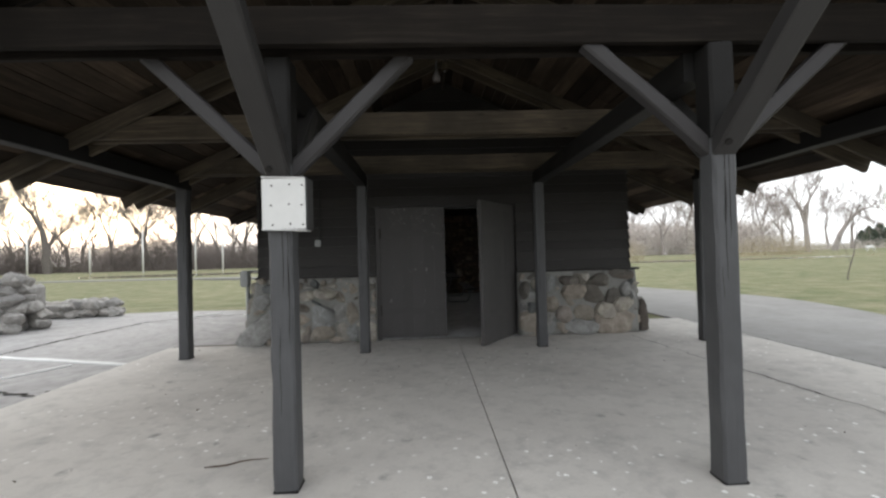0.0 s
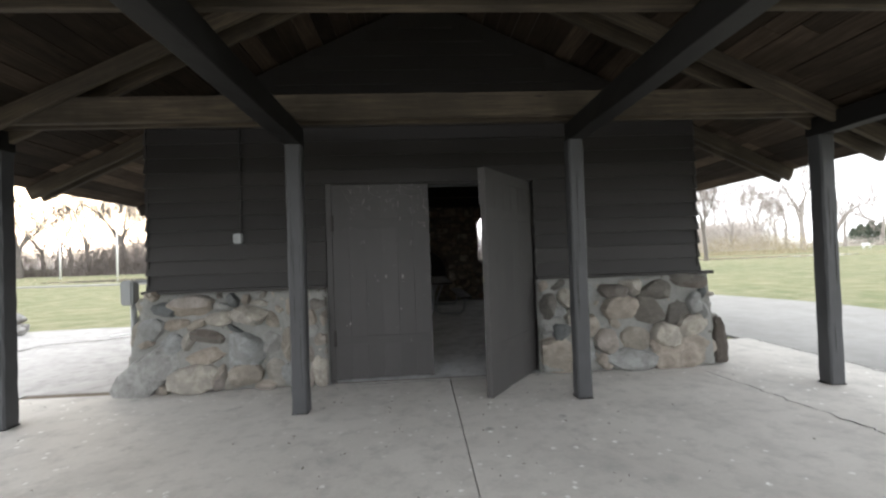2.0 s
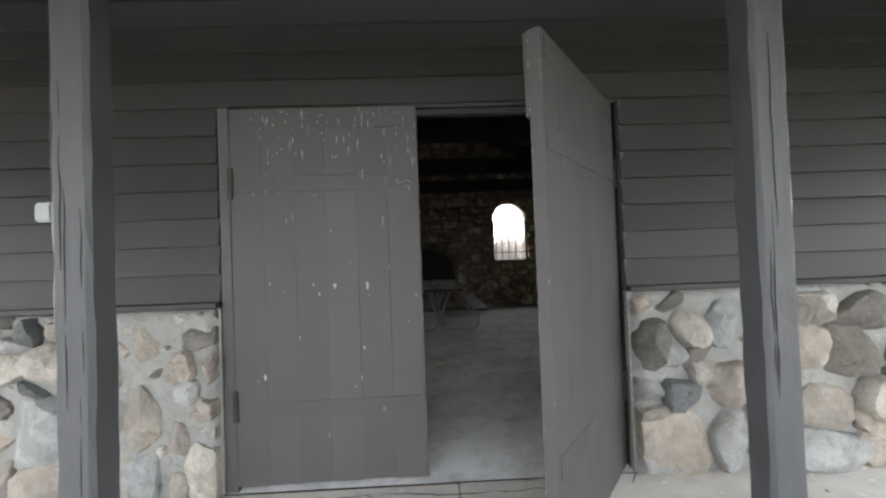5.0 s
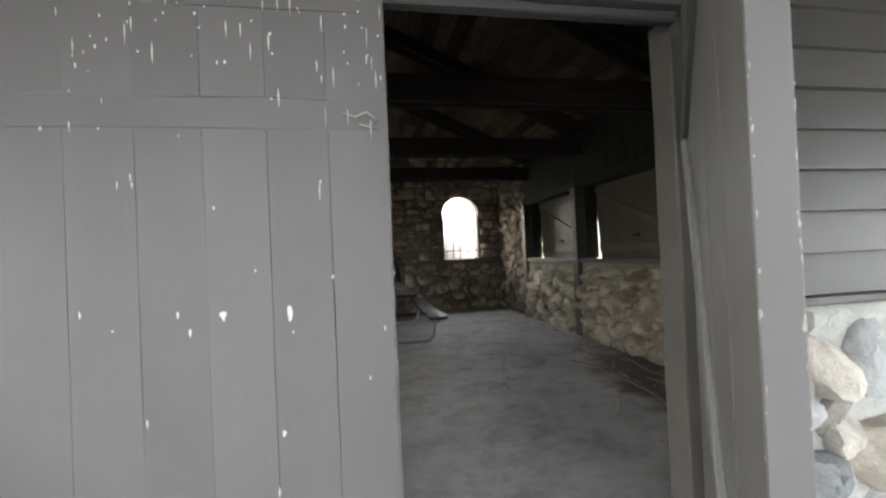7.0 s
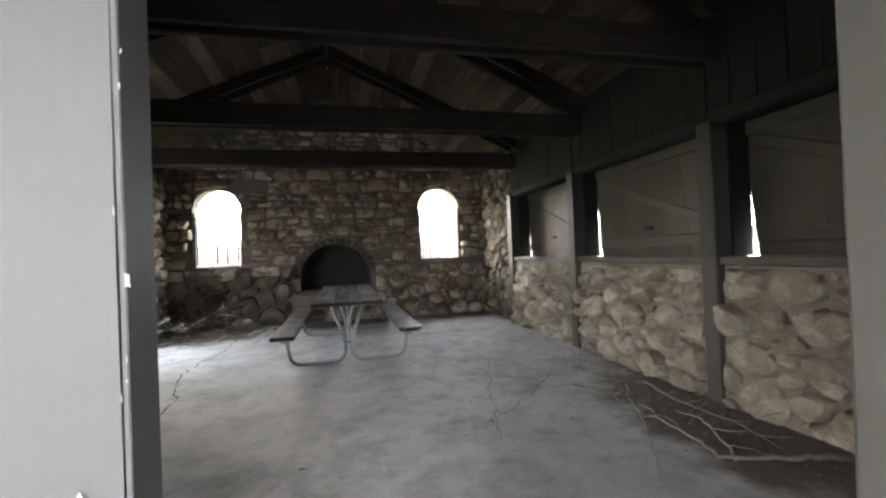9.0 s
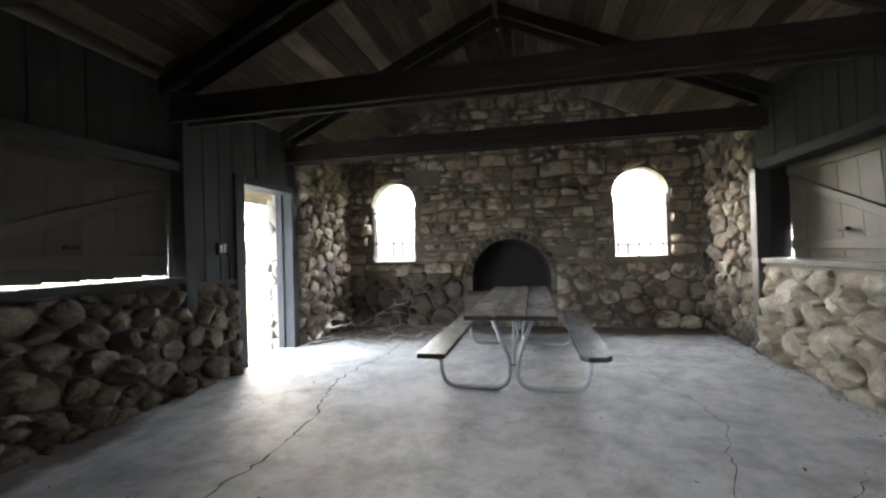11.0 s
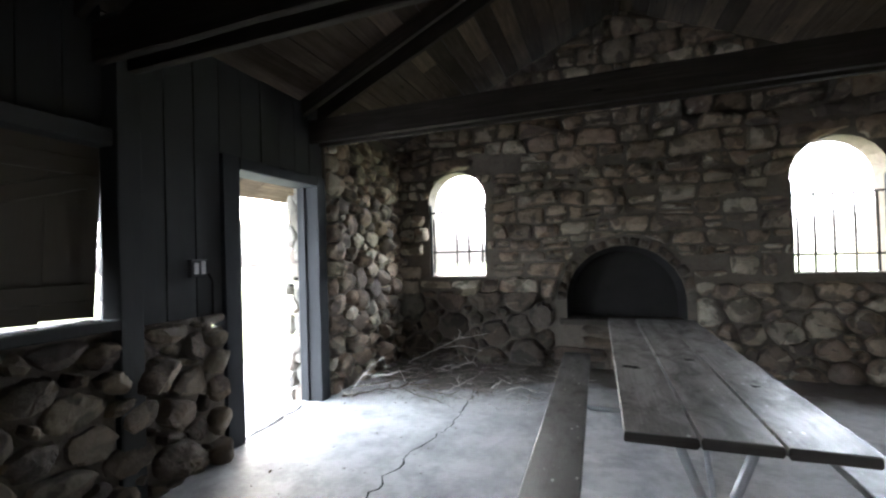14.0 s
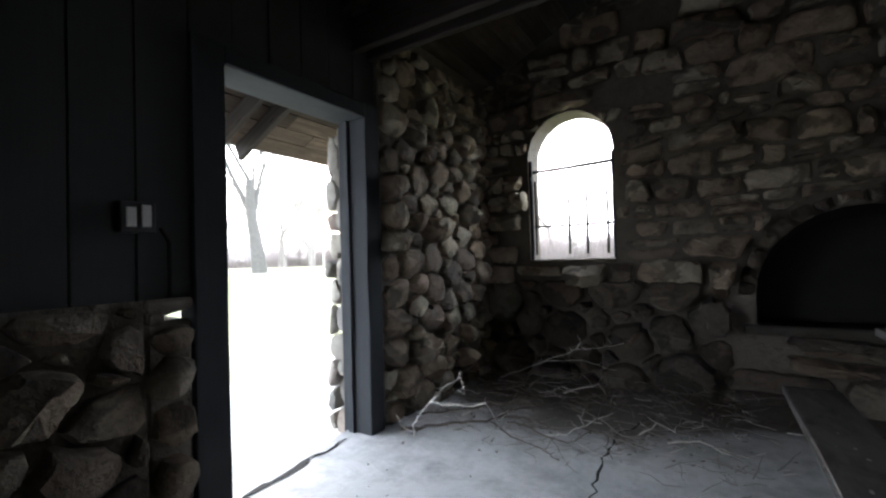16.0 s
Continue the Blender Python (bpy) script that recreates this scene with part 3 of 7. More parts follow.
def lone_stone(rnd, cu, cv, hw, hh, tilt, at, high, n=15):
    """A rounded and broken stone of a given breadth and height, tilted in the wall."""
    c, s = math.cos(radians(tilt)), math.sin(radians(tilt))
    p = rnd.uniform(2.2, 3.4)
    cuts = [(rnd.uniform(0, 6.283), rnd.uniform(0.66, 0.9)) for _ in range(5)]
    out = []
    for i in range(n):
        a = 2 * math.pi * (i + rnd.uniform(-0.2, 0.2)) / n
        x, y = math.cos(a), math.sin(a)
        k = (abs(x) ** p + abs(y) ** p) ** (-1 / p) * rnd.uniform(0.95, 1.05)
        for ca, cd in cuts:
            d = math.cos(ca) * x + math.sin(ca) * y
            if d * k > cd:
                k = cd / d
        x, y = x * k * hw, y * k * hh
        out.append((x * c - y * s, x * s + y * c))
    ew, eh = max(abs(q[0]) for q in out), max(abs(q[1]) for q in out)
    return dome(rnd, out, cu, cv, ew, eh, at, high)


def ledge_cells(rnd, u0, u1, v0, v1, lo, hi, wide):
    """Cells of roughly coursed ledge stones, some split, some thin."""
    ph = rnd.random() * 90
    lines, v = [v0], v0
    while v < v1:
        v += rnd.uniform(lo, hi)
        lines.append(v)

    def line(k, u):
        return lines[k] + 0.07 * noise.noise((u * 1.1, k * 1.9, ph)) + 0.03 * noise.noise((u * 4.0, k * 3.7, ph + 9))

    cells = []
    for k in range(len(lines) - 1):
        h = lines[k + 1] - lines[k]
        u = u0 - rnd.uniform(0, 0.25)
        j0 = rnd.uniform(-0.02, 0.02)
        while u < u1:
            w = max(0.07, h * rnd.uniform(*wide)) * (0.5 if rnd.random() < 0.15 else 1)
            e = u + w
            j1 = rnd.uniform(-0.028, 0.028)
            m = (u + e) / 2
            quad = [(u + j0, line(k, u)), (m, line(k, m)), (e + j1, line(k, e)), (e - j1 * 0.6, line(k + 1, e)), (m, line(k + 1, m)), (u - j0 * 0.6, line(k + 1, u))]
            if h > 0.14 and rnd.random() < 0.3:
                t = rnd.uniform(0.35, 0.65)
                a = [quad[0][i] * (1 - t) + quad[5][i] * t for i in (0, 1)]
                b = [quad[2][i] * (1 - t) + quad[3][i] * t for i in (0, 1)]
                tilt = rnd.uniform(-0.015, 0.015)
                a, b = (a[0], a[1] + tilt), (b[0], b[1] - tilt)
                cells.append([quad[0], quad[1], quad[2], b, a])
                cells.append([a, b, quad[3], quad[4], quad[5]])
            else:
                cells.append(quad)
            u, j0 = e, j1
    return cells


def set_stones(rnd, made, parent, mat, keep=None, flip=False):
    """Links the stones; those that keep() turns down are joined into one piece of stuff."""
    rest = []
    for m, cu, cv, own in made:
        if m is None:
            continue
        v, f, _ = m
        if flip:
            f = [tuple(reversed(q)) for q in f]
        if keep and not keep(cu, cv):
            rest.append((v, f, None))
        else:
            ob = raw("stone", v, f, own or mat, parent, "", True)
            ob.data.set_sharp_from_angle(angle=radians(32))
    if rest:
        ob = joined("upper_stones", rest, mat, parent, "", True)
        ob.data.set_sharp_from_angle(angle=radians(32))
        ob["kind"] = "stuff"


def lay_stones(rnd, poly, seeds, flat, at, parent, mat, gap=0.012, high=0.05, keep=None, flip=False, cut=(0.014, 0.05), jag=0.06):
    made = []
    for i, cell in stone_cells(poly, seeds, flat):
        made.append((stone_mesh(rnd, cell, at, gap, high * rnd.uniform(0.55, 1.35), cut, jag), seeds[i][0], seeds[i][1], None))
    set_stones(rnd, made, parent, mat, keep, flip)


def mortar_face(left, right, low, top, at, depth, mat, parent, seed, flip=False):
    """Mortar smeared nearly flush with the stones: a lumpy skin between two upright edges (bottom, top)."""
    nu, nv = max(8, int((right[1] - left[1]) / 0.035)), max(8, int((top - low) / 0.035))
    verts, faces = [], []
    for j in range(nv + 1):
        t = j / nv
        v = low + (top - low) * t
        a, b = left[0] + (left[1] - left[0]) * t, right[0] + (right[1] - right[0]) * t
        for i in range(nu + 1):
            u = a + (b - a) * i / nu
            w = depth * (1 + 0.35 * noise.noise((u * 2.6, v * 2.6, seed)) + 0.3 * noise.noise((u * 8, v * 8, seed)) + 0.12 * noise.noise((u * 21, v * 21, seed)))
            if i in (0, nu) or j in (0, nv):
                w = -0.012
            verts.append(at(u, v, w))
    for j in range(nv):
        for i in range(nu):
            q = (j * (nu + 1) + i, j * (nu + 1) + i + 1, (j + 1) * (nu + 1) + i + 1, (j + 1) * (nu + 1) + i)
            faces.append(tuple(reversed(q)) if flip else q)
    return raw("mortar_face", verts, faces, mat, parent, "", True)


FL = 0.07            # the hall floor


# ---- ground ----
def fan(name, loop, z, mat, thick=0.25, parent=None, label=""):
    bm = bmesh.new()
    top = [bm.verts.new((x, y, z)) for x, y in loop]
    bot = [bm.verts.new((x, y, z - thick)) for x, y in loop]
    bm.faces.new(top)
    n = len(loop)
    for i in range(n):
        bm.faces.new((top[i], bot[i], bot[(i + 1) % n], top[(i + 1) % n]))
    return part(name, bm, mat, parent, label)


def build_ground():
    n, R = 80, 1500.0
    verts, faces = [], []
    marks = [-R, -600, -250, -120] + [-80 + 4 * i for i in range(41)] + [120, 250, 600, R]
    for y in marks:
        for x in marks:
            d = math.hypot(x, y - 8)
            z = -0.06
            if d > 22:
                z += (noise.noise((x * 0.03, y * 0.03, 2)) * 0.25 + 0.1) * min(1, (d - 22) / 30)
            if any(math.hypot((x - px) / rx, (y - py) / ry) < 1.0 for px, py, rx, ry in ((-26, 43, 19, 12), (30, 43, 26, 11))):
                z = 0.08
            verts.append((x, y, z))
    k = len(marks)
    for j in range(k - 1):
        for i in range(k - 1):
            faces.append((j * k + i, j * k + i + 1, j * k + k + i + 1, j * k + k + i))
    tagged(raw("ground", verts, faces, M_GRASS, None, "", True), "patchy early spring lawn, green and straw", "lawn", kind="structure")
    pave = thing("pavement", (0.5, 3, 0), "worn grey concrete porch slab with joints", "pavement", kind="structure")
    xs, ys = [-4.23, 0.556, 5.16], [-9.0, -4.5, -0.4, 8.25]
    fan("slab", [(0.5595, -0.3965), (5.1565, -0.3965), (5.1565, 8.2465), (3.72, 8.2465), (3.72, 6.9765), (0.5595, 6.9765)], 0.0, M_PAVE, 0.2, pave)
    for i in range(2):
        for j in range(3 - i):
            g = 0.0035
            y1 = min(ys[j + 1], 6.98) if j == 2 else ys[j + 1]
            bm = box_bm((xs[i] + g, ys[j] + g, -0.2), (xs[i + 1] - g, y1 - g, 0.0), 0.006)
            part("slab", bm, M_PAVE, pave)
    part("bed", box_bm((-4.2, -8.9, -0.3), (5.1, 8.2, -0.03)), M_LITTER, pave)
    side = thing("pavement_left", (-6, 8, 0), "old cracked concrete pad with raised pale joints", "pavement", kind="structure")
    fan("pad", [(-4.24, -9), (-4.24, 7.2), (-2.8, 7.2), (-2.8, 15.6), (-5.0, 15.8), (-4.9, 12.3), (-7.2, 12.6), (-9.0, 12.4), (-13, 11.6), (-13, -9)], -0.025, M_PAD, 0.2, side)
    rnd = random.Random(5)
    for p, q, w in (((-7.6, 7.05), (-4.2, 5.95), 0.10), ((-5.6, 5.1), (-5.06, 6.05), 0.05), ((-6.1, 11.2), (-5.6, 11.7), 0.08), ((-4.8, 11.2), (-4.2, 11.9), 0.07)):
        n = 9
        v, f = [], []
        for k in range(n):
            t = k / (n - 1)
            x, y = p[0] + (q[0] - p[0]) * t, p[1] + (q[1] - p[1]) * t
            dx, dy = q[0] - p[0], q[1] - p[1]
            le = math.hypot(dx, dy)
            a, b = w * rnd.uniform(0.3, 0.7), w * rnd.uniform(0.3, 0.7)
            v += [(x - dy / le * a, y + dx / le * a, -0.005), (x + dy / le * b, y - dx / le * b, -0.006)]
        v += [(x, y, -0.05) for x, y, z in v]
        m = 2 * n
        for k in range(n - 1):
            f += [(2 * k, 2 * k + 1, 2 * k + 3, 2 * k + 2), (2 * k, 2 * k + 2, m + 2 * k + 2, m + 2 * k), (2 * k + 1, m + 2 * k + 1, m + 2 * k + 3, 2 * k + 3)]
        raw("joint_strip", v, f, M_CHALK, side)
    road = [(5.14, -9), (5.14, 8.3), (5.1, 9.4), (4.6, 12), (3.95, 16), (3.3, 24), (2.5, 40), (5.0, 41), (6.2, 26), (8.1, 16.1), (9.3, 13.2), (9.9, 11.4), (9.6, 9.2), (9.0, 7.4), (8.2, 4.5), (7.8, 0), (8, -9)]
    for _ in range(2):
        ring = []
        for k, (x, y) in enumerate(road):
            u, v = road[(k + 1) % len(road)]
            ring += [(x * 0.75 + u * 0.25, y * 0.75 + v * 0.25), (x * 0.25 + u * 0.75, y * 0.25 + v * 0.75)] if max(x, u) > 5.2 else [(x, y)]
        road = ring
    tagged(fan("road", road, -0.03, M_ROAD, 0.2), "pale concrete drive curving round the shelter", "road", kind="structure")
    path = [(-60, 34.6), (-45, 35.2), (-30, 35.0), (-20, 33.8), (-12, 31.6), (-5, 29), (-5, 30.3), (-12, 33.0), (-20, 35.3), (-30, 36.5), (-45, 36.8), (-60, 36.2)]
    tagged(fan("footpath", path, 0.14, M_ROAD, 0.3), "narrow pale footpath across the lawn", "path", kind="structure")
    pond = [(-34 + 10 * math.cos(t * math.pi / 12) + 8, 45.5 + 3.4 * math.sin(t * math.pi / 12)) for t in range(24)]
    tagged(fan("water", pond, 0.11, M_WATER, 0.3), "still pond reflecting the pale sky", "pond", kind="structure")
    pond2 = [(30 + 16 * math.cos(t * math.pi / 12), 44 + 2.4 * math.sin(t * math.pi / 12)) for t in range(24)]
    tagged(fan("water", pond2, 0.11, M_WATER, 0.3), "narrow pond below the far trees", "pond", kind="structure")
    # the hall floor, with its cracks
    # the hall slab dips to the doorway in a short ramp
    boxes = [((-2.75, 7.5, -0.2), (3.6, 15.3)), ((-2.75, 7.079, -0.2), (-0.785, 7.5)), ((1.6, 7.079, -0.2), (3.6, 7.5))]
    verts, faces = [], []
    for (x0, y0, z0), (x1, y1) in boxes:
        o = len(verts)
        verts += [(x, y, z) for z in (z0, FL) for x, y in ((x0, y0), (x1, y0), (x1, y1), (x0, y1))]
        faces += [tuple(o + i for i in f) for f in ((0, 3, 2, 1), (4, 5, 6, 7), (0, 1, 5, 4), (1, 2, 6, 5), (2, 3, 7, 6), (3, 0, 4, 7))]
    rows = [(6.984, 0.004), (7.08, 0.018), (7.2, 0.038), (7.35, 0.058), (7.5, FL)]
    o = len(verts)
    for y, z in rows:
        verts += [(-0.785, y, z), (1.6, y, z)]
    for i in range(len(rows) - 1):
        faces.append((o + 2 * i, o + 2 * i + 1, o + 2 * i + 3, o + 2 * i + 2))
    tagged(raw("floor", verts, faces, M_FLOOR), "stained grey concrete hall floor with cracks", "floor", kind="structure")


def crack(name, pts, w, z, seed, label):
    rnd = random.Random(seed)
    fine = []
    for (x0, y0), (x1, y1) in zip(pts, pts[1:]):
        n = max(2, int(math.hypot(x1 - x0, y1 - y0) / 0.06))
        for k in range(n):
            t = k / n
            fine.append((x0 + (x1 - x0) * t + rnd.gauss(0, 0.016), y0 + (y1 - y0) * t + rnd.gauss(0, 0.016)))
    fine.append(pts[-1])
    v, f = [], []
    for i, (x, y) in enumerate(fine):
        a, b = fine[max(0, i - 1)], fine[min(len(fine) - 1, i + 1)]
        dx, dy = b[0] - a[0], b[1] - a[1]
        le = math.hypot(dx, dy) or 1
        h = w * rnd.uniform(0.2, 0.8) * min(1, 0.25 + i * 0.2, 0.25 + (len(fine) - 1 - i) * 0.2)
        v += [(x - dy / le * h, y + dx / le * h, z), (x + dy / le * h, y - dx / le * h, z)]
    f = [(2 * i, 2 * i + 1, 2 * i + 3, 2 * i + 2) for i in range(len(fine) - 1)]
    return tagged(raw(name, v, f, M_SOOT_BLACK), label, "crack", kind="structure")


# ---- the shelter ----
CX = 0.41            # the ridge
LOW = 4.28           # underside of the rafters at the ridge
PITCH = 0.455


def under(x, extra=0.0):
    return LOW + extra - PITCH * abs(x - CX)


def gable(z0, x0, x1, top=0.08):
    return [(x0, z0), (x1, z0), (x1, under(x1, top)), (CX, LOW + top), (x0, under(x0, top))]


def lap_board(x0, x1, z, axis, at, sign, parent, rnd, high=0.178):
    """A tapered weatherboard. axis 'x': along x at y=at, facing sign*y."""
    n = max(2, int((x1 - x0) / 0.5))
    j = rnd.uniform(-0.004, 0.004)
    prof = [(0.004, -0.003), (0.042, 0.0), (0.040, 0.016), (0.011, high), (0.004, high)]
    verts, faces, uvs = [], [], []
    u0, v0 = rnd.random() * 40, rnd.random() * 40
    for k in range(n + 1):
        s = x0 + (x1 - x0) * k / n
        w = rnd.uniform(-0.002, 0.002)
        for a, b in prof:
            q = at + sign * (a + w + (j if a > 0.02 else 0))
            verts.append((s, q, z + b + w) if axis == "x" else (q, s, z + b + w))
    m = len(prof)
    for k in range(n):
        for i in range(m):
            q = (i + 1) % m
            faces.append((k * m + i, k * m + q, k * m + m + q, k * m + m + i))
            ua, ub = u0 + (x1 - x0) * k / n, u0 + (x1 - x0) * (k + 1) / n
            uvs += [(ua, v0 + prof[i][1]), (ua, v0 + prof[q][1]), (ub, v0 + prof[q][1]), (ub, v0 + prof[i][1])]
    faces += [tuple(range(m)), tuple(n * m + i for i in range(m - 1, -1, -1))]
    uvs += [(u0, v0)] * (2 * m)
    # boards high in the gable take the siding darkened for shade
    return raw("weatherboard", verts, faces, M_SIDING if z < 2.78 else M_SIDING_SHADE, parent, "", False, uvs)


DOOR_X0, DOOR_X1, DOOR_TOP = -0.79, 1.6, 2.26


def build_front():
    rnd = random.Random(11)
    wall = thing("wall_front", (CX, 7.05, 0), "dark weatherboard gable wall above a fieldstone base", "wall", kind="structure")
    outer = [(-2.74, 0.0), (DOOR_X0, 0.0), (DOOR_X0, DOOR_TOP), (DOOR_X1, DOOR_TOP), (DOOR_X1, 0.0), (3.55, 0.0), (3.55, under(3.55, 0.12)), (CX, LOW + 0.12), (-2.74, under(-2.74, 0.12))]
    plate_with_holes("sheathing", outer, [], "y", 7.03, 0.13, M_SIDING_SHADE, wall)
    # weatherboards
    z = 1.115
    while z < LOW - 0.1:
        half = 9.0 if z < 2.6 else (LOW + 0.08 - z - 0.17) / PITCH
        x0, x1 = max(-2.77, CX - half), min(3.58, CX + half)
        if x1 - x0 > 0.3:
            if z + 0.1 < DOOR_TOP:
                lap_board(x0, DOOR_X0 - 0.01, z, "x", 7.03, -1, wall, rnd)
                lap_board(DOOR_X1 + 0.01, x1, z, "x", 7.03, -1, wall, rnd)
            else:
                lap_board(x0, x1, z, "x", 7.03, -1, wall, rnd)
        z += 0.163
    timber("ledge_board", (-2.80, 6.99, 1.095), (DOOR_X0 - 0.012, 6.99, 1.095), 0.09, 0.035, M_SIDING, wall)
    timber("ledge_board", (DOOR_X1 + 0.012, 6.99, 1.095), (3.72, 6.99, 1.095), 0.09, 0.035, M_SIDING, wall)
    # fieldstone panels
    zone = {"d": stone_mat("dark_fieldstone", [(0.13, 0.12, 0.107), (0.17, 0.155, 0.135), (0.14, 0.133, 0.122), (0.19, 0.16, 0.138)], mottle=(0.24, 0.225, 0.2), amount=0.4),
            "p": stone_mat("pale_fieldstone", [(0.47, 0.437, 0.386), (0.403, 0.375, 0.336), (0.515, 0.476, 0.409)], mottle=(0.26, 0.245, 0.22), amount=0.5),
            "t": stone_mat("tan_fieldstone", [(0.403, 0.347, 0.291), (0.347, 0.314, 0.269), (0.426, 0.37, 0.314), (0.336, 0.302, 0.28)], mottle=(0.24, 0.215, 0.185), amount=0.45),
            "end": stone_mat("dark_brown_stone", [(0.10, 0.08, 0.07), (0.13, 0.11, 0.095)]),
            "b": stone_mat("blue_fieldstone", [(0.12, 0.132, 0.134), (0.16, 0.168, 0.168)]),
            "g": stone_mat("grey_fieldstone", [(0.37, 0.37, 0.358), (0.314, 0.325, 0.325), (0.414, 0.403, 0.381)], mottle=(0.22, 0.215, 0.205), amount=0.45)}
    left = []
    left += [(-2.67, 1.05, .07, .05, 0, "t"), (-2.56, .90, .12, .07, 0, "b"), (-2.27, .92, .22, .10, 5, "t"), (-1.97, 1.03, .03, .04, 10, "d"), (-1.80, .98, .05, .07, 40, "b"), (-1.66, .99, .04, .05, -20, "t"), (-1.53, .95, .09, .03, -10, "p"), (-2.69, .71, .11, .10, 45, "g"), (-2.43, .73, .12, .07, 5, "t"), (-2.20, .74, .11, .05, 20, "t"), (-1.92, .80, .14, .07, 0, "p"), (-1.91, .91, .09, .04, -10, "g"), (-1.62, .81, .16, .10, -10, "p"), (-1.39, .76, .06, .09, 20, "t"), (-1.18, .90, .07, .10, 0, "t")]
    left += [(-2.48, .53, .14, .10, -20, "g"), (-2.72, .55, .09, .04, 25, "t"), (-2.28, .57, .06, .10, 0, "p"), (-2.05, .59, .17, .06, -12, "d"), (-1.79, .67, .08, .02, -25, "b"), (-1.68, .45, .20, .17, 15, "g"), (-1.40, .49, .11, .15, 20, "g"), (-2.13, .38, .22, .09, 15, "t"), (-2.74, .22, .36, .16, 44, "g"), (-2.24, .13, .24, .14, 10, "p"), (-2.56, .04, .07, .06, 30, "t"), (-1.95, .15, .06, .12, -10, "t"), (-1.82, .11, .06, .11, -20, "p"), (-1.64, .17, .15, .12, 15, "t")]
    left += [(-1.47, .04, .09, .05, 0, "t"), (-1.37, .17, .10, .14, 0, "p"), (-1.20, .48, .09, .15, 0, "t"), (-1.20, .16, .08, .12, 10, "g"), (-0.99, .76, .07, .08, -20, "t"), (-0.88, .92, .09, .07, 10, "d"), (-0.83, .75, .04, .08, 0, "t"), (-0.97, .62, .07, .06, 0, "g"), (-0.86, .52, .08, .06, 0, "t"), (-1.00, .38, .05, .09, 10, "t"), (-0.88, .16, .12, .17, 10, "p"), (-1.01, .06, .07, .09, 0, "t")]
    right = []
    right += [(1.66, 1.00, .06, .05, 0, "t"), (1.84, 1.00, .04, .08, -60, "d"), (1.93, .86, .09, .10, 0, "p"), (1.70, .77, .09, .12, -10, "d"), (1.83, .69, .07, .07, 0, "g"), (1.98, .71, .04, .12, -40, "d"), (2.00, .61, .08, .07, 30, "p"), (1.68, .51, .08, .06, 0, "g"), (1.85, .49, .11, .08, 0, "b"), (1.69, .38, .11, .04, 10, "t"), (1.80, .18, .23, .16, 0, "t"), (2.14, .89, .09, .12, 0, "g")]
    right += [(2.13, .53, .11, .13, 0, "t"), (2.11, .19, .09, .16, 0, "g"), (2.46, .92, .14, .08, 5, "d"), (2.69, .95, .11, .08, -10, "p"), (2.99, .90, .18, .10, 5, "d"), (3.42, .99, .20, .07, -5, "d"), (3.54, .86, .04, .08, -20, "b"), (2.55, .72, .19, .13, -10, "t"), (2.89, .67, .15, .15, 0, "d"), (3.25, .65, .19, .12, 50, "d"), (3.45, .74, .08, .11, 0, "g"), (2.50, .53, .12, .04, -35, "t")]
    right += [(3.06, .41, .17, .13, 5, "p"), (3.37, .50, .17, .13, 15, "p"), (2.68, .37, .15, .14, -40, "t"), (2.38, .36, .11, .14, -30, "t"), (2.66, .12, .24, .12, 5, "g"), (3.30, .18, .30, .20, 0, "t"), (3.55, .64, .07, .11, 0, "g"), (2.36, .11, .09, .09, 0, "t"), (2.94, .28, .07, .05, 0, "t")]
    for stones, a, b, foot in ((left, -2.78, DOOR_X0 - 0.005, -0.26), (right, DOOR_X1 + 0.005, 3.66, 0.13)):
        if foot < 0:
            outline = [(a + foot, 0), (b, 0), (b, 1.08), (a, 1.08), (a - 0.02, 0.6)]
        else:
            outline = [(a, 0), (b + foot, 0), (b + 0.03, 0.62), (b, 1.08), (a, 1.08)]
        bm = bmesh.new()
        f = [bm.verts.new((x, 6.985, z)) for x, z in outline]
        g = [bm.verts.new((x, 7.5 if abs(x) > 2.7 else 7.18, z)) for x, z in outline]
        bm.faces.new(f)
        bm.faces.new(list(reversed(g)))
        for i in range(5):
            bm.faces.new((f[i], g[i], g[(i + 1) % 5], f[(i + 1) % 5]))
        part("mortar_bed", bm, M_MORTAR, wall)
        at = lambda u, v, w, a=a, b=b, l=foot < 0: (min(u, b - 0.012) if l else max(u, a + 0.012), 6.985 - w - 0.04 * (1 - v) * (1 if v < 1 else 0), v)
        made = []
        for x, z, hw, hh, tilt, tone in stones:
            flatness = 0.05 if hw * hh > 0.03 and tone == "t" else 0.095
            made.append((lone_stone(rnd, x, z, hw * 1.36, hh * 1.36, tilt, at, flatness), x, z, zone[tone]))
        small = []
        for _ in range(1500):
            x, z = rnd.uniform(a, b), rnd.uniform(0.03, 1.05)
            gap = 9.0
            for sx, sz, hw, hh, tilt, tone in stones:
                c, s = math.cos(radians(tilt)), math.sin(radians(tilt))
                u, v = ((x - sx) * c + (z - sz) * s) / (hw * 1.12), (-(x - sx) * s + (z - sz) * c) / (hh * 1.12)
                gap = min(gap, (math.hypot(u, v) - 1) * min(hw, hh))
            for sx, sz, r in small:
                gap = min(gap, math.hypot(x - sx, z - sz) - r * 1.05)
            r = min(gap * 1.05, rnd.uniform(0.03, 0.075), 1.075 - z)
            if r > 0.03:
                small.append((x, z, r))
        filler = [(lone_stone(rnd, x, z, r * rnd.uniform(1.0, 1.35), r * rnd.uniform(0.75, 1.05), rnd.uniform(-40, 40), at, 0.06, 11), x, z, zone[rnd.choice("ptgtpgd")]) for x, z, r in small]
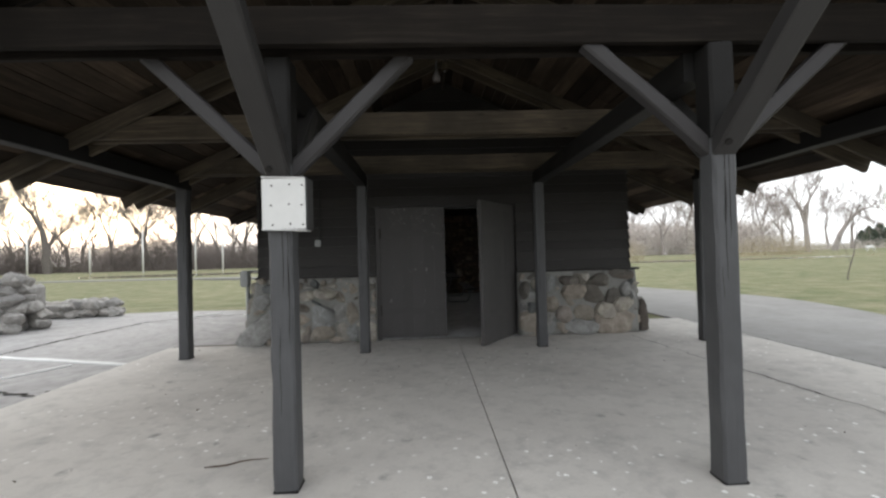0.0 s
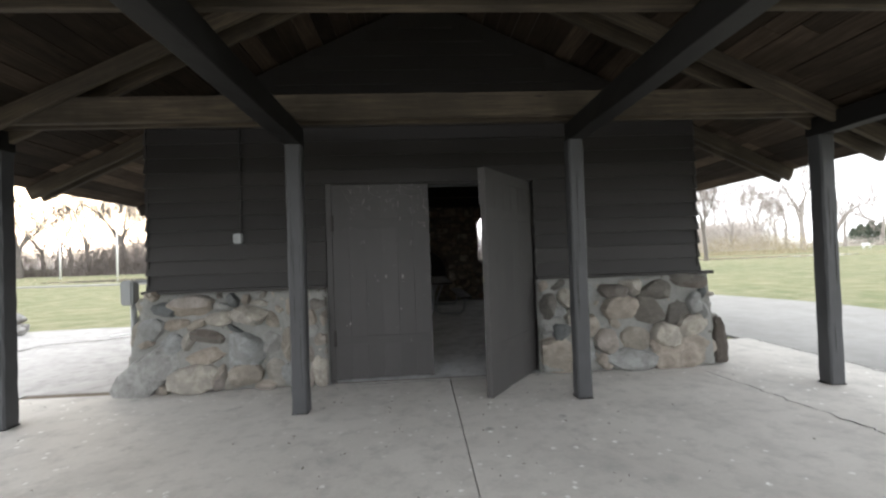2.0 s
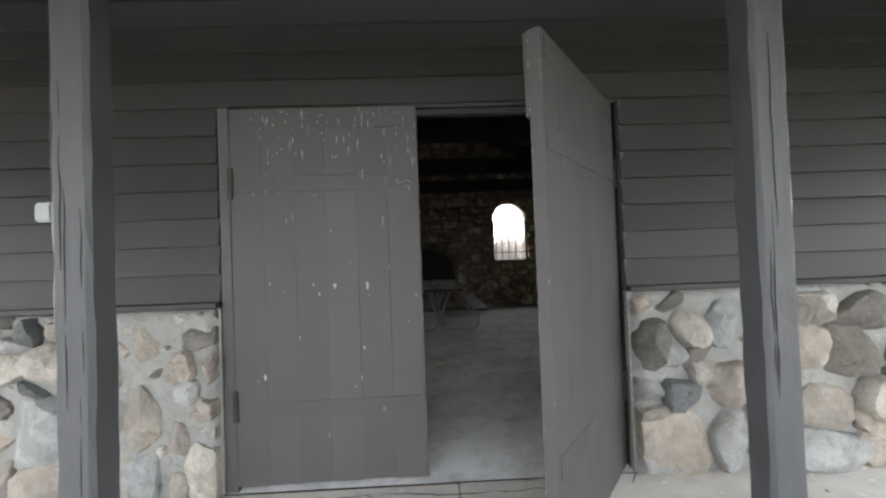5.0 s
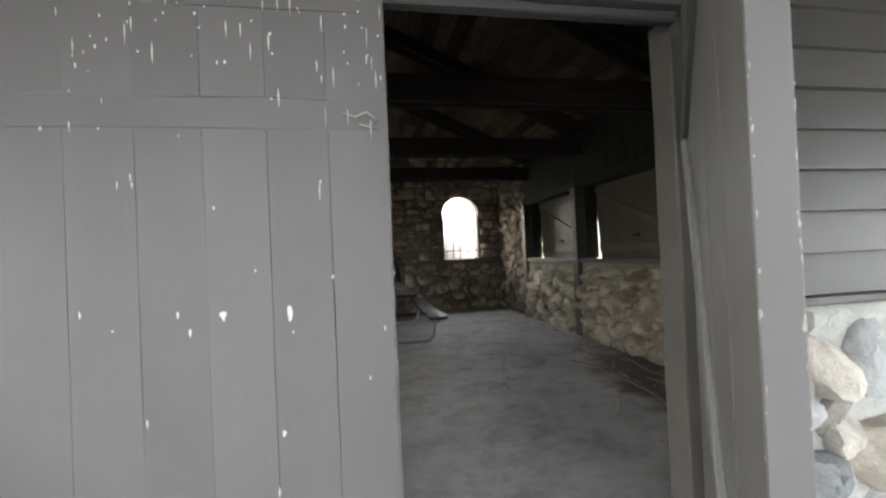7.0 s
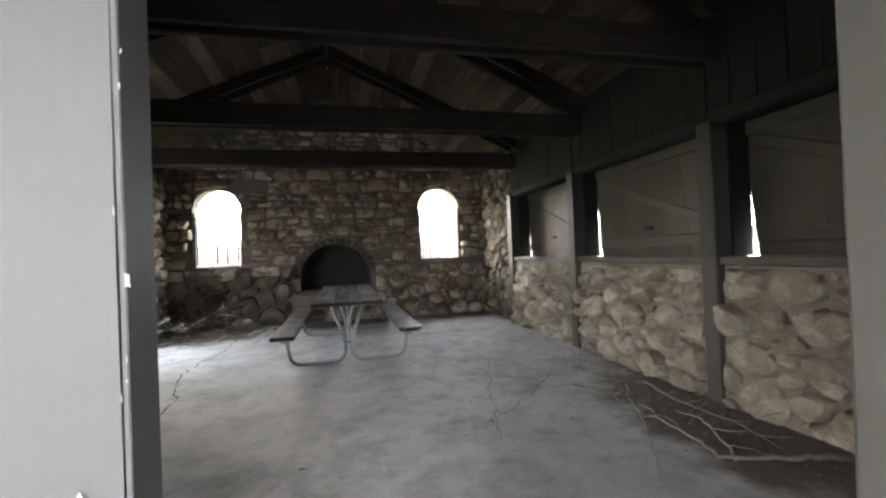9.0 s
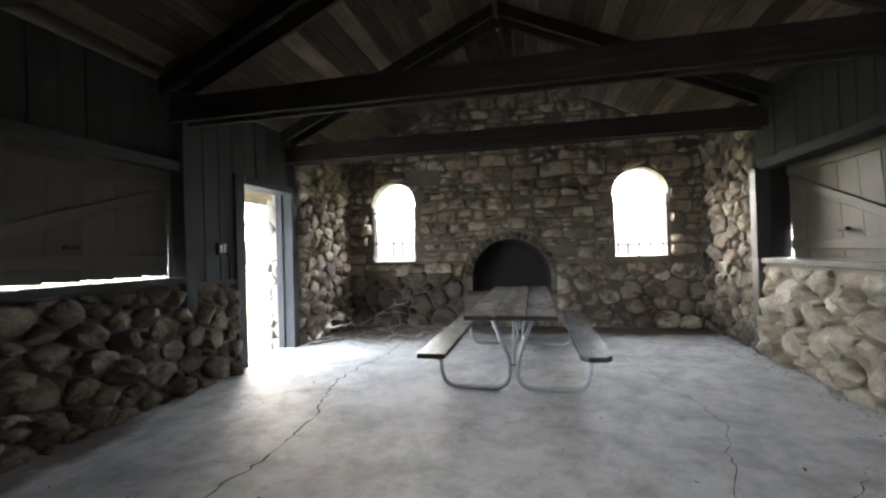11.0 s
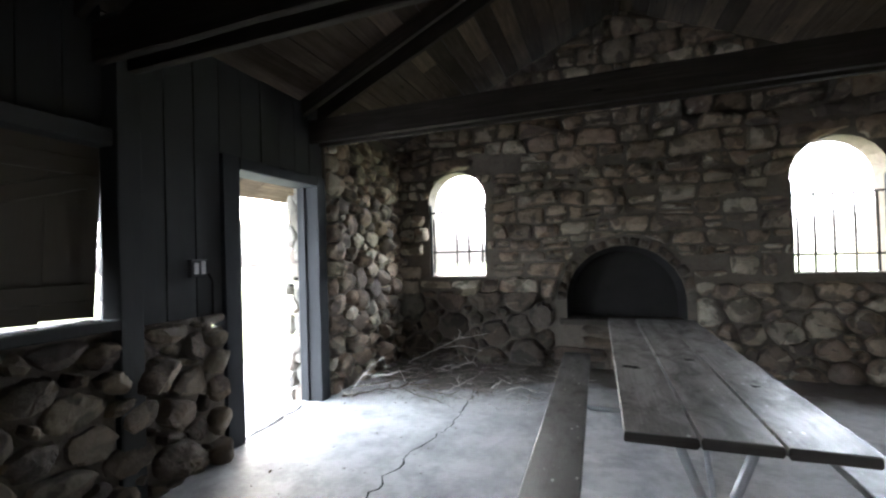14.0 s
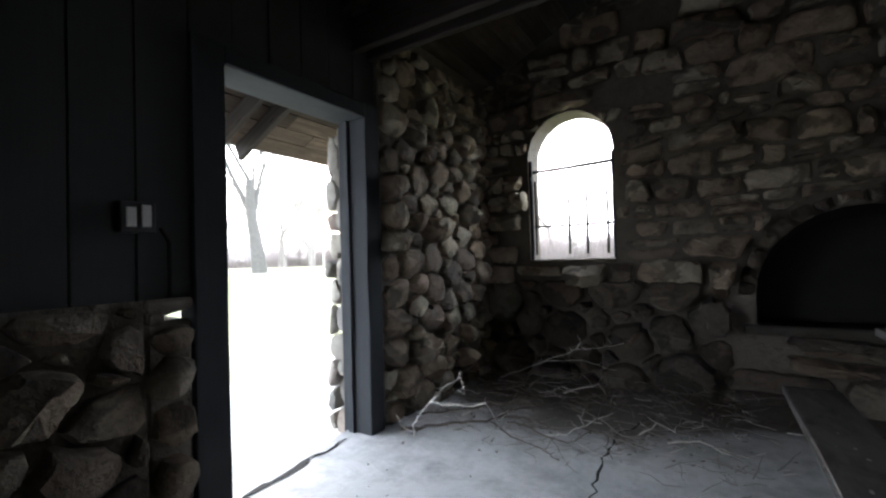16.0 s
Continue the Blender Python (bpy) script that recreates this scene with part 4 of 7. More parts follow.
        set_stones(rnd, made + filler, wall, M_STONE)
        mortar_face((a + min(foot, 0), a), (b + min(max(foot, 0), 0.025), b), 0.0, 1.08, at, 0.044, M_MORTAR, wall, 3.7 + foot)
    # the upright end stone
    block = [(3.69, 0.0), (3.865, 0.0), (3.85, 0.2), (3.82, 0.5), (3.785, 0.585), (3.715, 0.54), (3.69, 0.3)]
    made = [(stone_mesh(rnd, block, lambda u, v, w: (u, 7.0 - w, v), 0.004, 0.07, (0.01, 0.03), 0.12), 0, 0, zone["end"])]
    set_stones(rnd, made, wall, M_STONE)
    # the end stones of both side walls
    for x, sgn in ((3.60, 1), (-2.80, -1)):
        outline = [(7.0, 0), (9.2, 0), (9.2, 1.06), (7.0, 1.06)]
        seeds = throw(rnd, outline, (0.17, 0.12, 0.08), 1.1, [])
        lay_stones(rnd, outline, seeds, 1.1, lambda u, v, w, x=x, s=sgn: (x + s * (w + 0.12 * (1.08 - v)), u, v), wall, M_STONE, 0.014, 0.08, flip=sgn < 0)
        part("side_bed", box_bm((min(x, x - sgn * 0.16), 7.0, 0), (max(x, x - sgn * 0.16), 9.2, 1.07)), M_MORTAR, wall)


def boards_up(parent, axis, at, a, b, z0, z1, mat, rnd, w=0.2, name="wall_board"):
    """Upright boards with a small gap between."""
    n = max(1, round((b - a) / w))
    for i in range(n):
        s0, s1 = a + (b - a) * i / n + 0.003, a + (b - a) * (i + 1) / n - 0.003
        m = (s0 + s1) / 2
        off = rnd.uniform(-0.004, 0.004)
        p = (at + off, m) if axis == "y" else (m, at + off)
        timber(name, (*p, z0), (*p, z1), (s1 - s0), 0.024, mat, parent, up=(1, 0, 0) if axis == "y" else (0, 1, 0), seg=2, wear=0.0015, chamfer=0.003, rnd=rnd)


def shutter(x, y0, y1, z0, z1, sgn, sag, seed, bottom_gap=0.0):
    """A ledged and braced shutter, sagging in its opening. Its inner face looks towards -sgn*x."""
    rnd = random.Random(seed)
    sh = thing("window_shutter", (x, (y0 + y1) / 2, z0), "closed plank shutter with diagonal brace, weathered grey-brown", "shutter", "hall shutters")
    n = 7
    w = (y1 - y0) / n
    for i in range(n):
        a, b = y0 + i * w + 0.003, y0 + (i + 1) * w - 0.003
        lean = -sag
        p0 = (x, (a + b) / 2 + lean, z0 + bottom_gap + 0.012)
        p1 = (x, (a + b) / 2, z1 - 0.01)
        p0, p1 = (x + 0.002 * (i % 2), *p0[1:]), (x + 0.002 * (i % 2), *p1[1:])
        timber("plank", p0, p1, w + 0.002, 0.024, M_SHUTTER, sh, up=(1, 0, 0), seg=3, wear=0.001, rnd=rnd)
    xi = x - sgn * 0.026
    h = z1 - z0
    for f in (0.16, 0.86):
        q = sag * (1 - f)
        timber("ledge", (xi, y0 - q + 0.03, z0 + h * f), (xi, y1 - q - 0.03, z0 + h * f), 0.024, 0.10, M_SHUTTER, sh, seg=3, rnd=rnd)
    timber("brace", (xi - sgn * 0.001, y0 - sag * 0.4 + 0.1, z0 + h * 0.24), (xi - sgn * 0.001, y1 - sag * 0.1 - 0.1, z0 + h * 0.78), 0.024, 0.09, M_SHUTTER, sh, seg=3, rnd=rnd)
    part("latch", box_bm((min(xi, xi - sgn * 0.04), (y0 + y1) / 2 - 0.07, z0 + h * 0.26), (max(xi, xi - sgn * 0.04), (y0 + y1) / 2 + 0.05, z0 + h * 0.29), 0.006), M_IRON, sh, "dark iron latch")


BAYS = [(7.55, 9.28), (9.43, 11.30), (11.47, 13.31)]
BAYS_LEFT = [(7.55, 9.28), (9.43, 11.24)]
SILL, HEAD = 1.19, 2.2


def hall_side(name, x, sgn, bays, posts, seed, pale, label):
    """A long wall of the hall: stones below, posts, sills, boards above. sgn: the side on which its outside lies."""
    rnd = random.Random(seed)
    wall = thing(name, (x, 11.2, 0), label, "wall", kind="structure")
    xo = x + sgn * 0.3
    lo, hi = min(x, xo), max(x, xo)
    mort, st = (M_MORTAR_PALE, M_STONE_PALE) if pale else (M_MORTAR_IN, M_STONE_IN_SHADE)
    runs = [(7.17, 9.287), (9.423, 11.317), (11.453, 13.317)] if sgn > 0 else [(7.17, 11.83)]
    at = lambda u, v, w: (x - sgn * (w + 0.05 * max(0, 1.0 - v)), u, v)
    for a, b in runs:
        poly = [(a, 0.05), (b, 0.05), (b, 1.11), (a, 1.11)]
        bm = bmesh.new()
        ps = [(x - sgn * 0.05, 0), (xo, 0), (xo, 1.115), (x, 1.115)]
        fr = [bm.verts.new((p, a, z)) for p, z in ps]
        bk = [bm.verts.new((p, b, z)) for p, z in ps]
        bm.faces.new(fr), bm.faces.new(list(reversed(bk)))
        for i in range(4):
            bm.faces.new((fr[i], bk[i], bk[(i + 1) % 4], fr[(i + 1) % 4]))
        part("mortar_bed", bm, mort, wall)
        seeds = throw(rnd, poly, (0.135, 0.095, 0.065, 0.042) if pale else (0.105, 0.08, 0.06, 0.042), 1.4, [], None, 700)
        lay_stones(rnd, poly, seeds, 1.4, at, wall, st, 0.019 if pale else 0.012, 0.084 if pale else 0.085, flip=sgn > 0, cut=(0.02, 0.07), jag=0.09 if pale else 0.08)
        if pale:
            mortar_face((a, a), (b, b), 0.0, 1.113, at, 0.017, mort, wall, 8.1, sgn > 0)
    if sgn < 0:
        part("end_block", box_bm((lo, 11.83, 0), (hi + 0.01, 12.026, 1.02), 0.02), mort, wall)
        made = [(lone_stone(rnd, u, v, hw, hh, rnd.uniform(-15, 15), at, 0.07), u, v, None) for u, v, hw, hh in ((11.93, 0.13, 0.10, 0.12), (11.92, 0.36, 0.10, 0.11), (11.94, 0.57, 0.09, 0.10), (11.92, 0.77, 0.10, 0.10), (11.93, 0.93, 0.09, 0.075))]
        set_stones(rnd, made, wall, st)
        part("end_block", box_bm((lo, 11.83, 1.01), (hi + 0.03, 11.905, 1.07), 0.015), mort, wall)
        bm = box_bm((lo, 11.83, 1.03), (hi + 0.02, 12.026, 1.115), 0.012)
        for v in bm.verts:
            if v.co.z < 1.06 and v.co.y > 11.92:
                v.co.z += 0.036
        part("end_block", bm, mort, wall)
    # the corner of full-height stone next to the chimney wall
    y0 = 13.46 if sgn > 0 else 13.34
    bm = box_bm((lo, y0, 0), (hi, 15.12, under(x, 0.1)))
    part("corner_bed", bm, M_MORTAR_IN, wall)
    poly = [(y0, 0.05), (15.08, 0.05), (15.08, under(x)), (y0, under(x))]
    seeds = throw(rnd, poly, (0.10, 0.075, 0.05), 1.4, [], None, 700)
    # the right corner gets the stone with shade in its colour
    lay_stones(rnd, poly, seeds, 1.4, lambda u, v, w: (x - sgn * w, u, v), wall, M_STONE_IN_SHADE if sgn > 0 else M_STONE_IN, 0.009, 0.055 if sgn > 0 else 0.07, flip=sgn > 0, jag=0.12)
    # posts, sills, heads
    for p in posts:
        if pale:
            timber("wall_post", (x, p, 0.0), (x, p, SILL - 0.01), 0.14, 0.16, M_WALL_POST, wall, up=(1, 0, 0))
            # above the sill the post is darkened in colour for shade
            timber("wall_post", (x, p, SILL - 0.008), (x, p, HEAD + 0.02), 0.138, 0.156, M_WALL_POST_SHADE, wall, up=(1, 0, 0))
        else:
            timber("wall_post", (x, p, 0.0), (x, p, under(x, 0.05)), 0.14, 0.16, M_BOARD_IN, wall, up=(1, 0, 0))
    for a, b in bays:
        if pale:
            timber("sill_board", (x + 0.03, a, SILL - 0.035), (x + 0.03, b, SILL - 0.035), 0.16, 0.06, M_WALL_POST, wall)
            timber("outer_sill", (x + 0.205, a, SILL - 0.05), (x + 0.205, b, SILL - 0.05), 0.18, 0.05, M_BOARD_IN, wall)
            for e in (a + 0.012, b - 0.012):
                timber("reveal_board", (x + 0.155, e, SILL - 0.004), (x + 0.155, e, HEAD + 0.09), 0.022, 0.19, M_REVEAL, wall, up=(1, 0, 0), seg=2)
            # added to close the light gap above the shutter
            timber("head_soffit", (x + 0.18, a, HEAD + 0.035), (x + 0.18, b, HEAD + 0.035), 0.13, 0.03, M_REVEAL, wall, seg=2)
        else:
            timber("sill_board", (x + sgn * 0.05, a, SILL - 0.035), (x + sgn * 0.05, b, SILL - 0.035), 0.26, 0.06, M_BOARD_IN, wall)
        q = -0.02 if pale else 0.06
        timber("head_board", (x + sgn * (q + 0.06 if pale else 0.03), a - 0.075 * pale, HEAD + 0.05), (x + sgn * (q + 0.06 if pale else 0.03), b + 0.073 * pale, HEAD + 0.05), 0.14, 0.10, M_WALL_BOARD if pale else M_BOARD_IN, wall)
        boards_up(wall, "y", x + sgn * q, a - 0.075 * pale, b + 0.073 * pale, HEAD + 0.1, under(x + sgn * 0.08, 0.15), M_WALL_BOARD if pale else M_BOARD_IN, rnd)
    # outer weatherboards
    z = 1.115
    while z < 2.75:
        if z < HEAD - 0.1:
            lap_board(6.99, 7.5, z, "y", x + sgn * 0.175, sgn, wall, rnd)
            if sgn < 0:
                lap_board(11.3, 12.03, z, "y", x + sgn * 0.175, sgn, wall, rnd)
        else:
            lap_board(6.99, 13.4, z, "y", x + sgn * 0.175, sgn, wall, rnd)
        z += 0.163
    part("corner_sheathing", box_bm((min(x + sgn * 0.06, x + sgn * 0.17), 7.17, 1.08), (max(x + sgn * 0.06, x + sgn * 0.17), 7.54, under(x, 0.05))), M_BOARD_IN, wall)
    return wall


def build_back():
    rnd = random.Random(23)
    y = 15.08
    wall = thing("wall_back", (CX, y, 0), "rough fieldstone gable wall with two arched windows", "wall", kind="structure")
    w1, w2 = arch_loop(-2.085, -1.275, 1.205, 2.625), arch_loop(2.052, 2.885, 1.205, 2.625)
    fire = arch_loop(-0.27, 1.05, 0.675, 1.555, 16)
    outer = [(-2.86, -0.1), (3.68, -0.1), (3.68, under(3.68, 0.12)), (CX, LOW + 0.12), (-2.86, under(-2.86, 0.12))]
    plate_with_holes("mortar_bed", outer, [w1, w2, fire], "y", y, 0.3, M_MORTAR_IN, wall)

    def inside(loop, u, v, pad):
        x0, x1 = min(p[0] for p in loop) - pad, max(p[0] for p in loop) + pad
        z0, z1 = min(p[1] for p in loop) - pad, max(p[1] for p in loop) + pad
        if not (x0 < u < x1 and z0 < v < z1):
            return False
        r = (x1 - x0) / 2
        zs = z1 - min(r, z1 - z0)
        return v < zs or ((u - (x0 + x1) / 2) / r) ** 2 + ((v - zs) / max(z1 - zs, 1e-3)) ** 2 < 1

    def clear(cell, loop, pad):
        """Cuts a cell back to the outline of an opening."""
        us, vs = [p[0] for p in cell], [p[1] for p in cell]
        cu, cv = sum(us) / len(us), sum(vs) / len(vs)
        x0, x1 = min(p[0] for p in loop) - pad, max(p[0] for p in loop) + pad
        z0, z1 = min(p[1] for p in loop) - pad * 0.3, max(p[1] for p in loop) + pad
        if max(us) < x0 or min(us) > x1 or max(vs) < z0 or min(vs) > z1:
            return cell
        mx, r = (x0 + x1) / 2, (x1 - x0) / 2
        zs = max(z1 - r, z0)
        if cv < z0:
            return clip_half(cell, (0, 1), z0)
        if cv <= zs:
            return clip_half(cell, (1, 0), x0) if cu < mx else clip_half(cell, (-1, 0), -x1)
        k = (z1 - zs) / r
        a = math.atan2((cv - zs) / k, cu - mx)
        n = (-math.cos(a), -math.sin(a) / k)
        px, pz = mx + r * math.cos(a), zs + r * k * math.sin(a)
        return clip_half(cell, n, n[0] * px + n[1] * pz)

    at = lambda u, v, w: (u, y - w, v)
    eaves = lambda c: clip_half(clip_half(c, (PITCH, 1), LOW + 0.08 + PITCH * CX), (-PITCH, 1), LOW + 0.08 - PITCH * CX)
    made = []
    cells = ledge_cells(rnd, -2.56, 3.38, 0.05, LOW, 0.13, 0.29, (1.0, 2.7))
    for c in cells:
        cu, cv = sum(p[0] for p in c) / len(c), sum(p[1] for p in c) / len(c)
        if (cu > 1.1 and cv < 1.1) or (cu < -0.45 and cv < 1.0) or inside(w1, cu, cv, 0) or inside(w2, cu, cv, 0) or inside(fire, cu, cv, 0.06):
            continue
        c = clip_half(clip_half(eaves(c), (1, 0), 3.38), (-1, 0), 2.56)
        for loop, pad in ((w1, 0.0), (w2, 0.0), (fire, 0.13)):
            if len(c) > 2:
                c = clear(c, loop, pad)
        if cv < 1.12 and len(c) > 2 and cu > 0.8:
            c = clip_half(c, (1, 0), 1.12)
        if len(c) < 3 or max(p[0] for p in c) - min(p[0] for p in c) < 0.04:
            continue
        if rnd.random() < 0.04:
            continue
        made.append((stone_mesh(rnd, c, at, rnd.uniform(0.010, 0.02), 0.075 * rnd.uniform(0.6, 1.4), (0.010, 0.05), 0.08), cu, cv, M_STONE_SOOT_DARK if -0.5 < cu < 1.25 and cv < 0.72 else None))
    # the arch stones over the fireplace
    a, mx, r = 0.0, 0.39, 0.66
    zs, k = 0.895, 1.0
    while a < math.pi - 0.05:
        e = min(a + rnd.uniform(0.13, 0.24), math.pi)
        q = rnd.uniform(0.10, 0.135)
        c = [(mx + math.cos(t) * s, zs + math.sin(t) * s * k) for t, s in ((a, r), (a, r + q), (e, r + q), (e, r))]
        made.append((stone_mesh(rnd, c, at, 0.008, 0.06, cut=(0.006, 0.03), jag=0.14), c[0][0], c[0][1], M_STONE_SOOT_DARK))
        a = e
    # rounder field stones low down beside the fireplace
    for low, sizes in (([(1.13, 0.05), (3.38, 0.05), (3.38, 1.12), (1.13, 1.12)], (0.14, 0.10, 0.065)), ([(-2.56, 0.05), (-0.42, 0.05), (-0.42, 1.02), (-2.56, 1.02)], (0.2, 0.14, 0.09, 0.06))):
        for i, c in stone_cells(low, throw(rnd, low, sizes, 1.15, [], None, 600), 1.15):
            # stones left of the fireplace use the darker tones
            made.append((stone_mesh(rnd, c, at, 0.012, 0.09, (0.02, 0.07)), c[0][0], c[0][1], M_STONE_SOOT_DARK if low[0][0] < 0 else None))
    set_stones(rnd, made, wall, M_STONE_IN, keep=lambda u, v: v < 1.75)
    # firebox
    fp = thing("fireplace", (CX, y, 0.6), "arched sooty fireplace opening set in the stone wall", "fireplace")
    n = 16
    loop = fire[2:]
    verts, faces = [], []
    prof = [(1.05, 0.675)] + loop + [(-0.27, 0.675)]
    for d in (0.0, 0.22, 0.45):
        s = 1 - 0.25 * d
        for a, b in prof:
            verts.append((0.39 + (a - 0.39) * s, y + 0.01 + d, 0.675 + (b - 0.675) * s))
    m = len(prof)
    for k in range(2):
        for i in range(m - 1):
            faces.append((k * m + i, k * m + i + 1, k * m + m + i + 1, k * m + m + i))
    faces.append(tuple(2 * m + i for i in range(m)))
    raw("firebox", verts, faces, M_SOOT_BLACK, fp, "black sooty firebox")
    part("hearth_slab", box_bm((-0.36, y - 0.06, 0.60), (1.14, y + 0.5, 0.675), 0.012), M_MORTAR_SOOT, fp, "rough stone hearth slab")
    part("chimney_back", box_bm((-0.6, y + 0.302, 0.3), (1.4, y + 0.6, 1.9)), M_SOOT_BLACK, fp)
    # barred windows
    for k, (a, b) in enumerate(((-2.085, -1.275), (2.052, 2.885))):
        win = thing("window_%d" % (k + 1), ((a + b) / 2, y + 0.2, 1.205), "arched unglazed window with iron bars", "window", kind="structure")
        part("window_sill", box_bm((a + 0.003, y - 0.03, 1.17), (b - 0.003, y + 0.28, 1.212), 0.01), M_MORTAR_IN, win)
        r, cx = (b - a) / 2, (a + b) / 2
        bars = ((0.05, 2.0), (0.46, 1.9), (0.67, 1.88), (0.9, 1.86)) if k == 0 else ((0.09, 1.8), (0.27, 2.14), (0.47, 2.05), (0.68, 2.02), (0.9, 2.04))
        for f, z in bars:
            x = a + (b - a) * f
            raw("bar", *tube_data([(x, y + 0.075, 1.26 if k == 0 else 1.2), (x + 0.004, y + 0.075, 1.6), (x, y + 0.075, z)], 0.013, 6)[:2], M_IRON, win)
        for z, e, rr in ((1.54, 0.0, 0.012), (2.095, 0.022, 0.017)) if k == 0 else ((1.395, 0.0, 0.013), (2.035, 0.0, 0.013)):
            raw("cross_bar", *tube_data([(a - 0.01, y + 0.08, z), (cx, y + 0.082, z + 0.3 * e), (b + 0.01, y + 0.08, z + e)], rr, 6)[:2], M_IRON, win)
        timber("window_frame", (a + 0.012, y + 0.045, 1.212), (a + 0.012, y + 0.045, 2.2), 0.03, 0.04, M_TRIM, win)
        timber("window_frame", (b - 0.012, y + 0.045, 1.212), (b - 0.012, y + 0.045, 2.2), 0.03, 0.04, M_TRIM, win)


def build_side_door():
    wall = bpy.data.objects["wall_left"]
    x = -2.56
    d = thing("door_1", (x, 12.73, 0), "open doorway with grey painted frame and no door", "doorway", kind="structure")
    timber("jamb", (x - 0.045, 12.11, 0.0), (x - 0.045, 12.11, 2.33), 0.16, 0.14, M_TRIM, d, up=(1, 0, 0))
    timber("jamb", (x - 0.10, 13.245, 0.0), (x - 0.10, 13.245, 2.33), 0.14, 0.26, M_TRIM, d, up=(1, 0, 0))
    timber("head", (x - 0.10, 12.192, 2.28), (x - 0.10, 13.173, 2.28), 0.26, 0.1, M_TRIM, d)
    timber("stop", (x - 0.055, 12.203, 0.03), (x - 0.055, 12.203, 2.23), 0.05, 0.024, M_TRIM, d, up=(0, 1, 0))
    timber("stop", (x - 0.14, 13.162, 0.03), (x - 0.14, 13.162, 2.23), 0.05, 0.024, M_TRIM, d, up=(0, 1, 0))
    rnd = random.Random(4)
    boards_up(wall, "y", x - 0.03, 11.375, 12.035, 1.10, under(x - 0.05, 0.15), M_BOARD_IN, rnd, 0.22)
    boards_up(wall, "y", x - 0.03, 12.035, 13.34, 2.33, under(x - 0.05, 0.15), M_BOARD_IN, rnd, 0.22)
    # outer end of the stone corner beyond the jamb
    outline = [(13.28, 0.0), (15.4, 0.0), (15.4, 2.3), (13.28, 2.3)]
    seeds = throw(rnd, outline, (0.14, 0.1, 0.07), 1.1, [])
    lay_stones(rnd, outline, seeds, 1.1, lambda u, v, w: (-2.86 - w, u, v), wall, M_STONE, 0.012, 0.09, flip=True)
    seeds = throw(rnd, [(-3.0, 0.0), (-2.78, 0.0), (-2.78, 2.2), (-3.0, 2.2)], (0.11, 0.08), 0.8, [])
    lay_stones(rnd, [(-3.0, 0.0), (-2.78, 0.0), (-2.78, 2.2), (-3.0, 2.2)], seeds, 0.8, lambda u, v, w: (u, 13.27 - w, v), wall, M_STONE, 0.008, 0.05)
    ob = thing("light_switch", (x, 11.81, 1.46), "pale twin switch plate on a dark box", "switch")
    sw = part("box", box_bm((x - 0.03, 11.745, 1.395), (x + 0.022, 11.875, 1.525), 0.005), M_DARKBOX, ob)
    for yy in (11.765, 11.82):
        part("plate", box_bm((x + 0.02, yy, 1.42), (x + 0.028, yy + 0.036, 1.50 + 0.012 * (yy > 11.8)), 0.003), M_WHITE, sw, "pale switch plate")
    v, f, _ = tube_data([(x + 0.0, 11.9, 1.42), (x + 0.0, 11.935, 1.36), (x + 0.0, 11.935, 1.12)], 0.008, 6)
    raw("cable", v, f, M_REVEAL, ob)


def truss(y, half, mat, inner, seed):
    rnd = random.Random(seed)
    tr = thing("roof_truss", (CX, y, 2.65), "paired plank roof truss in dark weathered timber", "truss", "roof trusses")
    for s in (-1, 1):
        yy = y + s * 0.075
        tie = timber("tie_beam", (CX - inner, yy, 2.765), (CX + inner, yy, 2.765), 0.05, 0.23, mat, tr, seg=10, wear=0.004, rnd=rnd)
        for q in (-1, 1):
            saw(tie, (CX, yy, LOW + 0.15), (q * PITCH, 0, 1))
        for q in (-1, 1):
            y2 = y + s * 0.127
            timber("rafter", (CX, y2, LOW + 0.08), (CX + q * half, y2, LOW + 0.08 - PITCH * half), 0.048, 0.15, mat, tr, seg=10, wear=0.004, rnd=rnd)
    king = timber("king_block", (CX, y, LOW - 0.12), (CX, y, LOW + 0.12), 0.10, 0.10, mat, tr, up=(0, 1, 0), rnd=rnd)
    v, f, _ = tube_data([(CX, y, LOW - 0.15), (CX, y, LOW - 0.12)], 0.012, 6)
    raw("bolt", v, f, M_STEEL, king)
    return tr


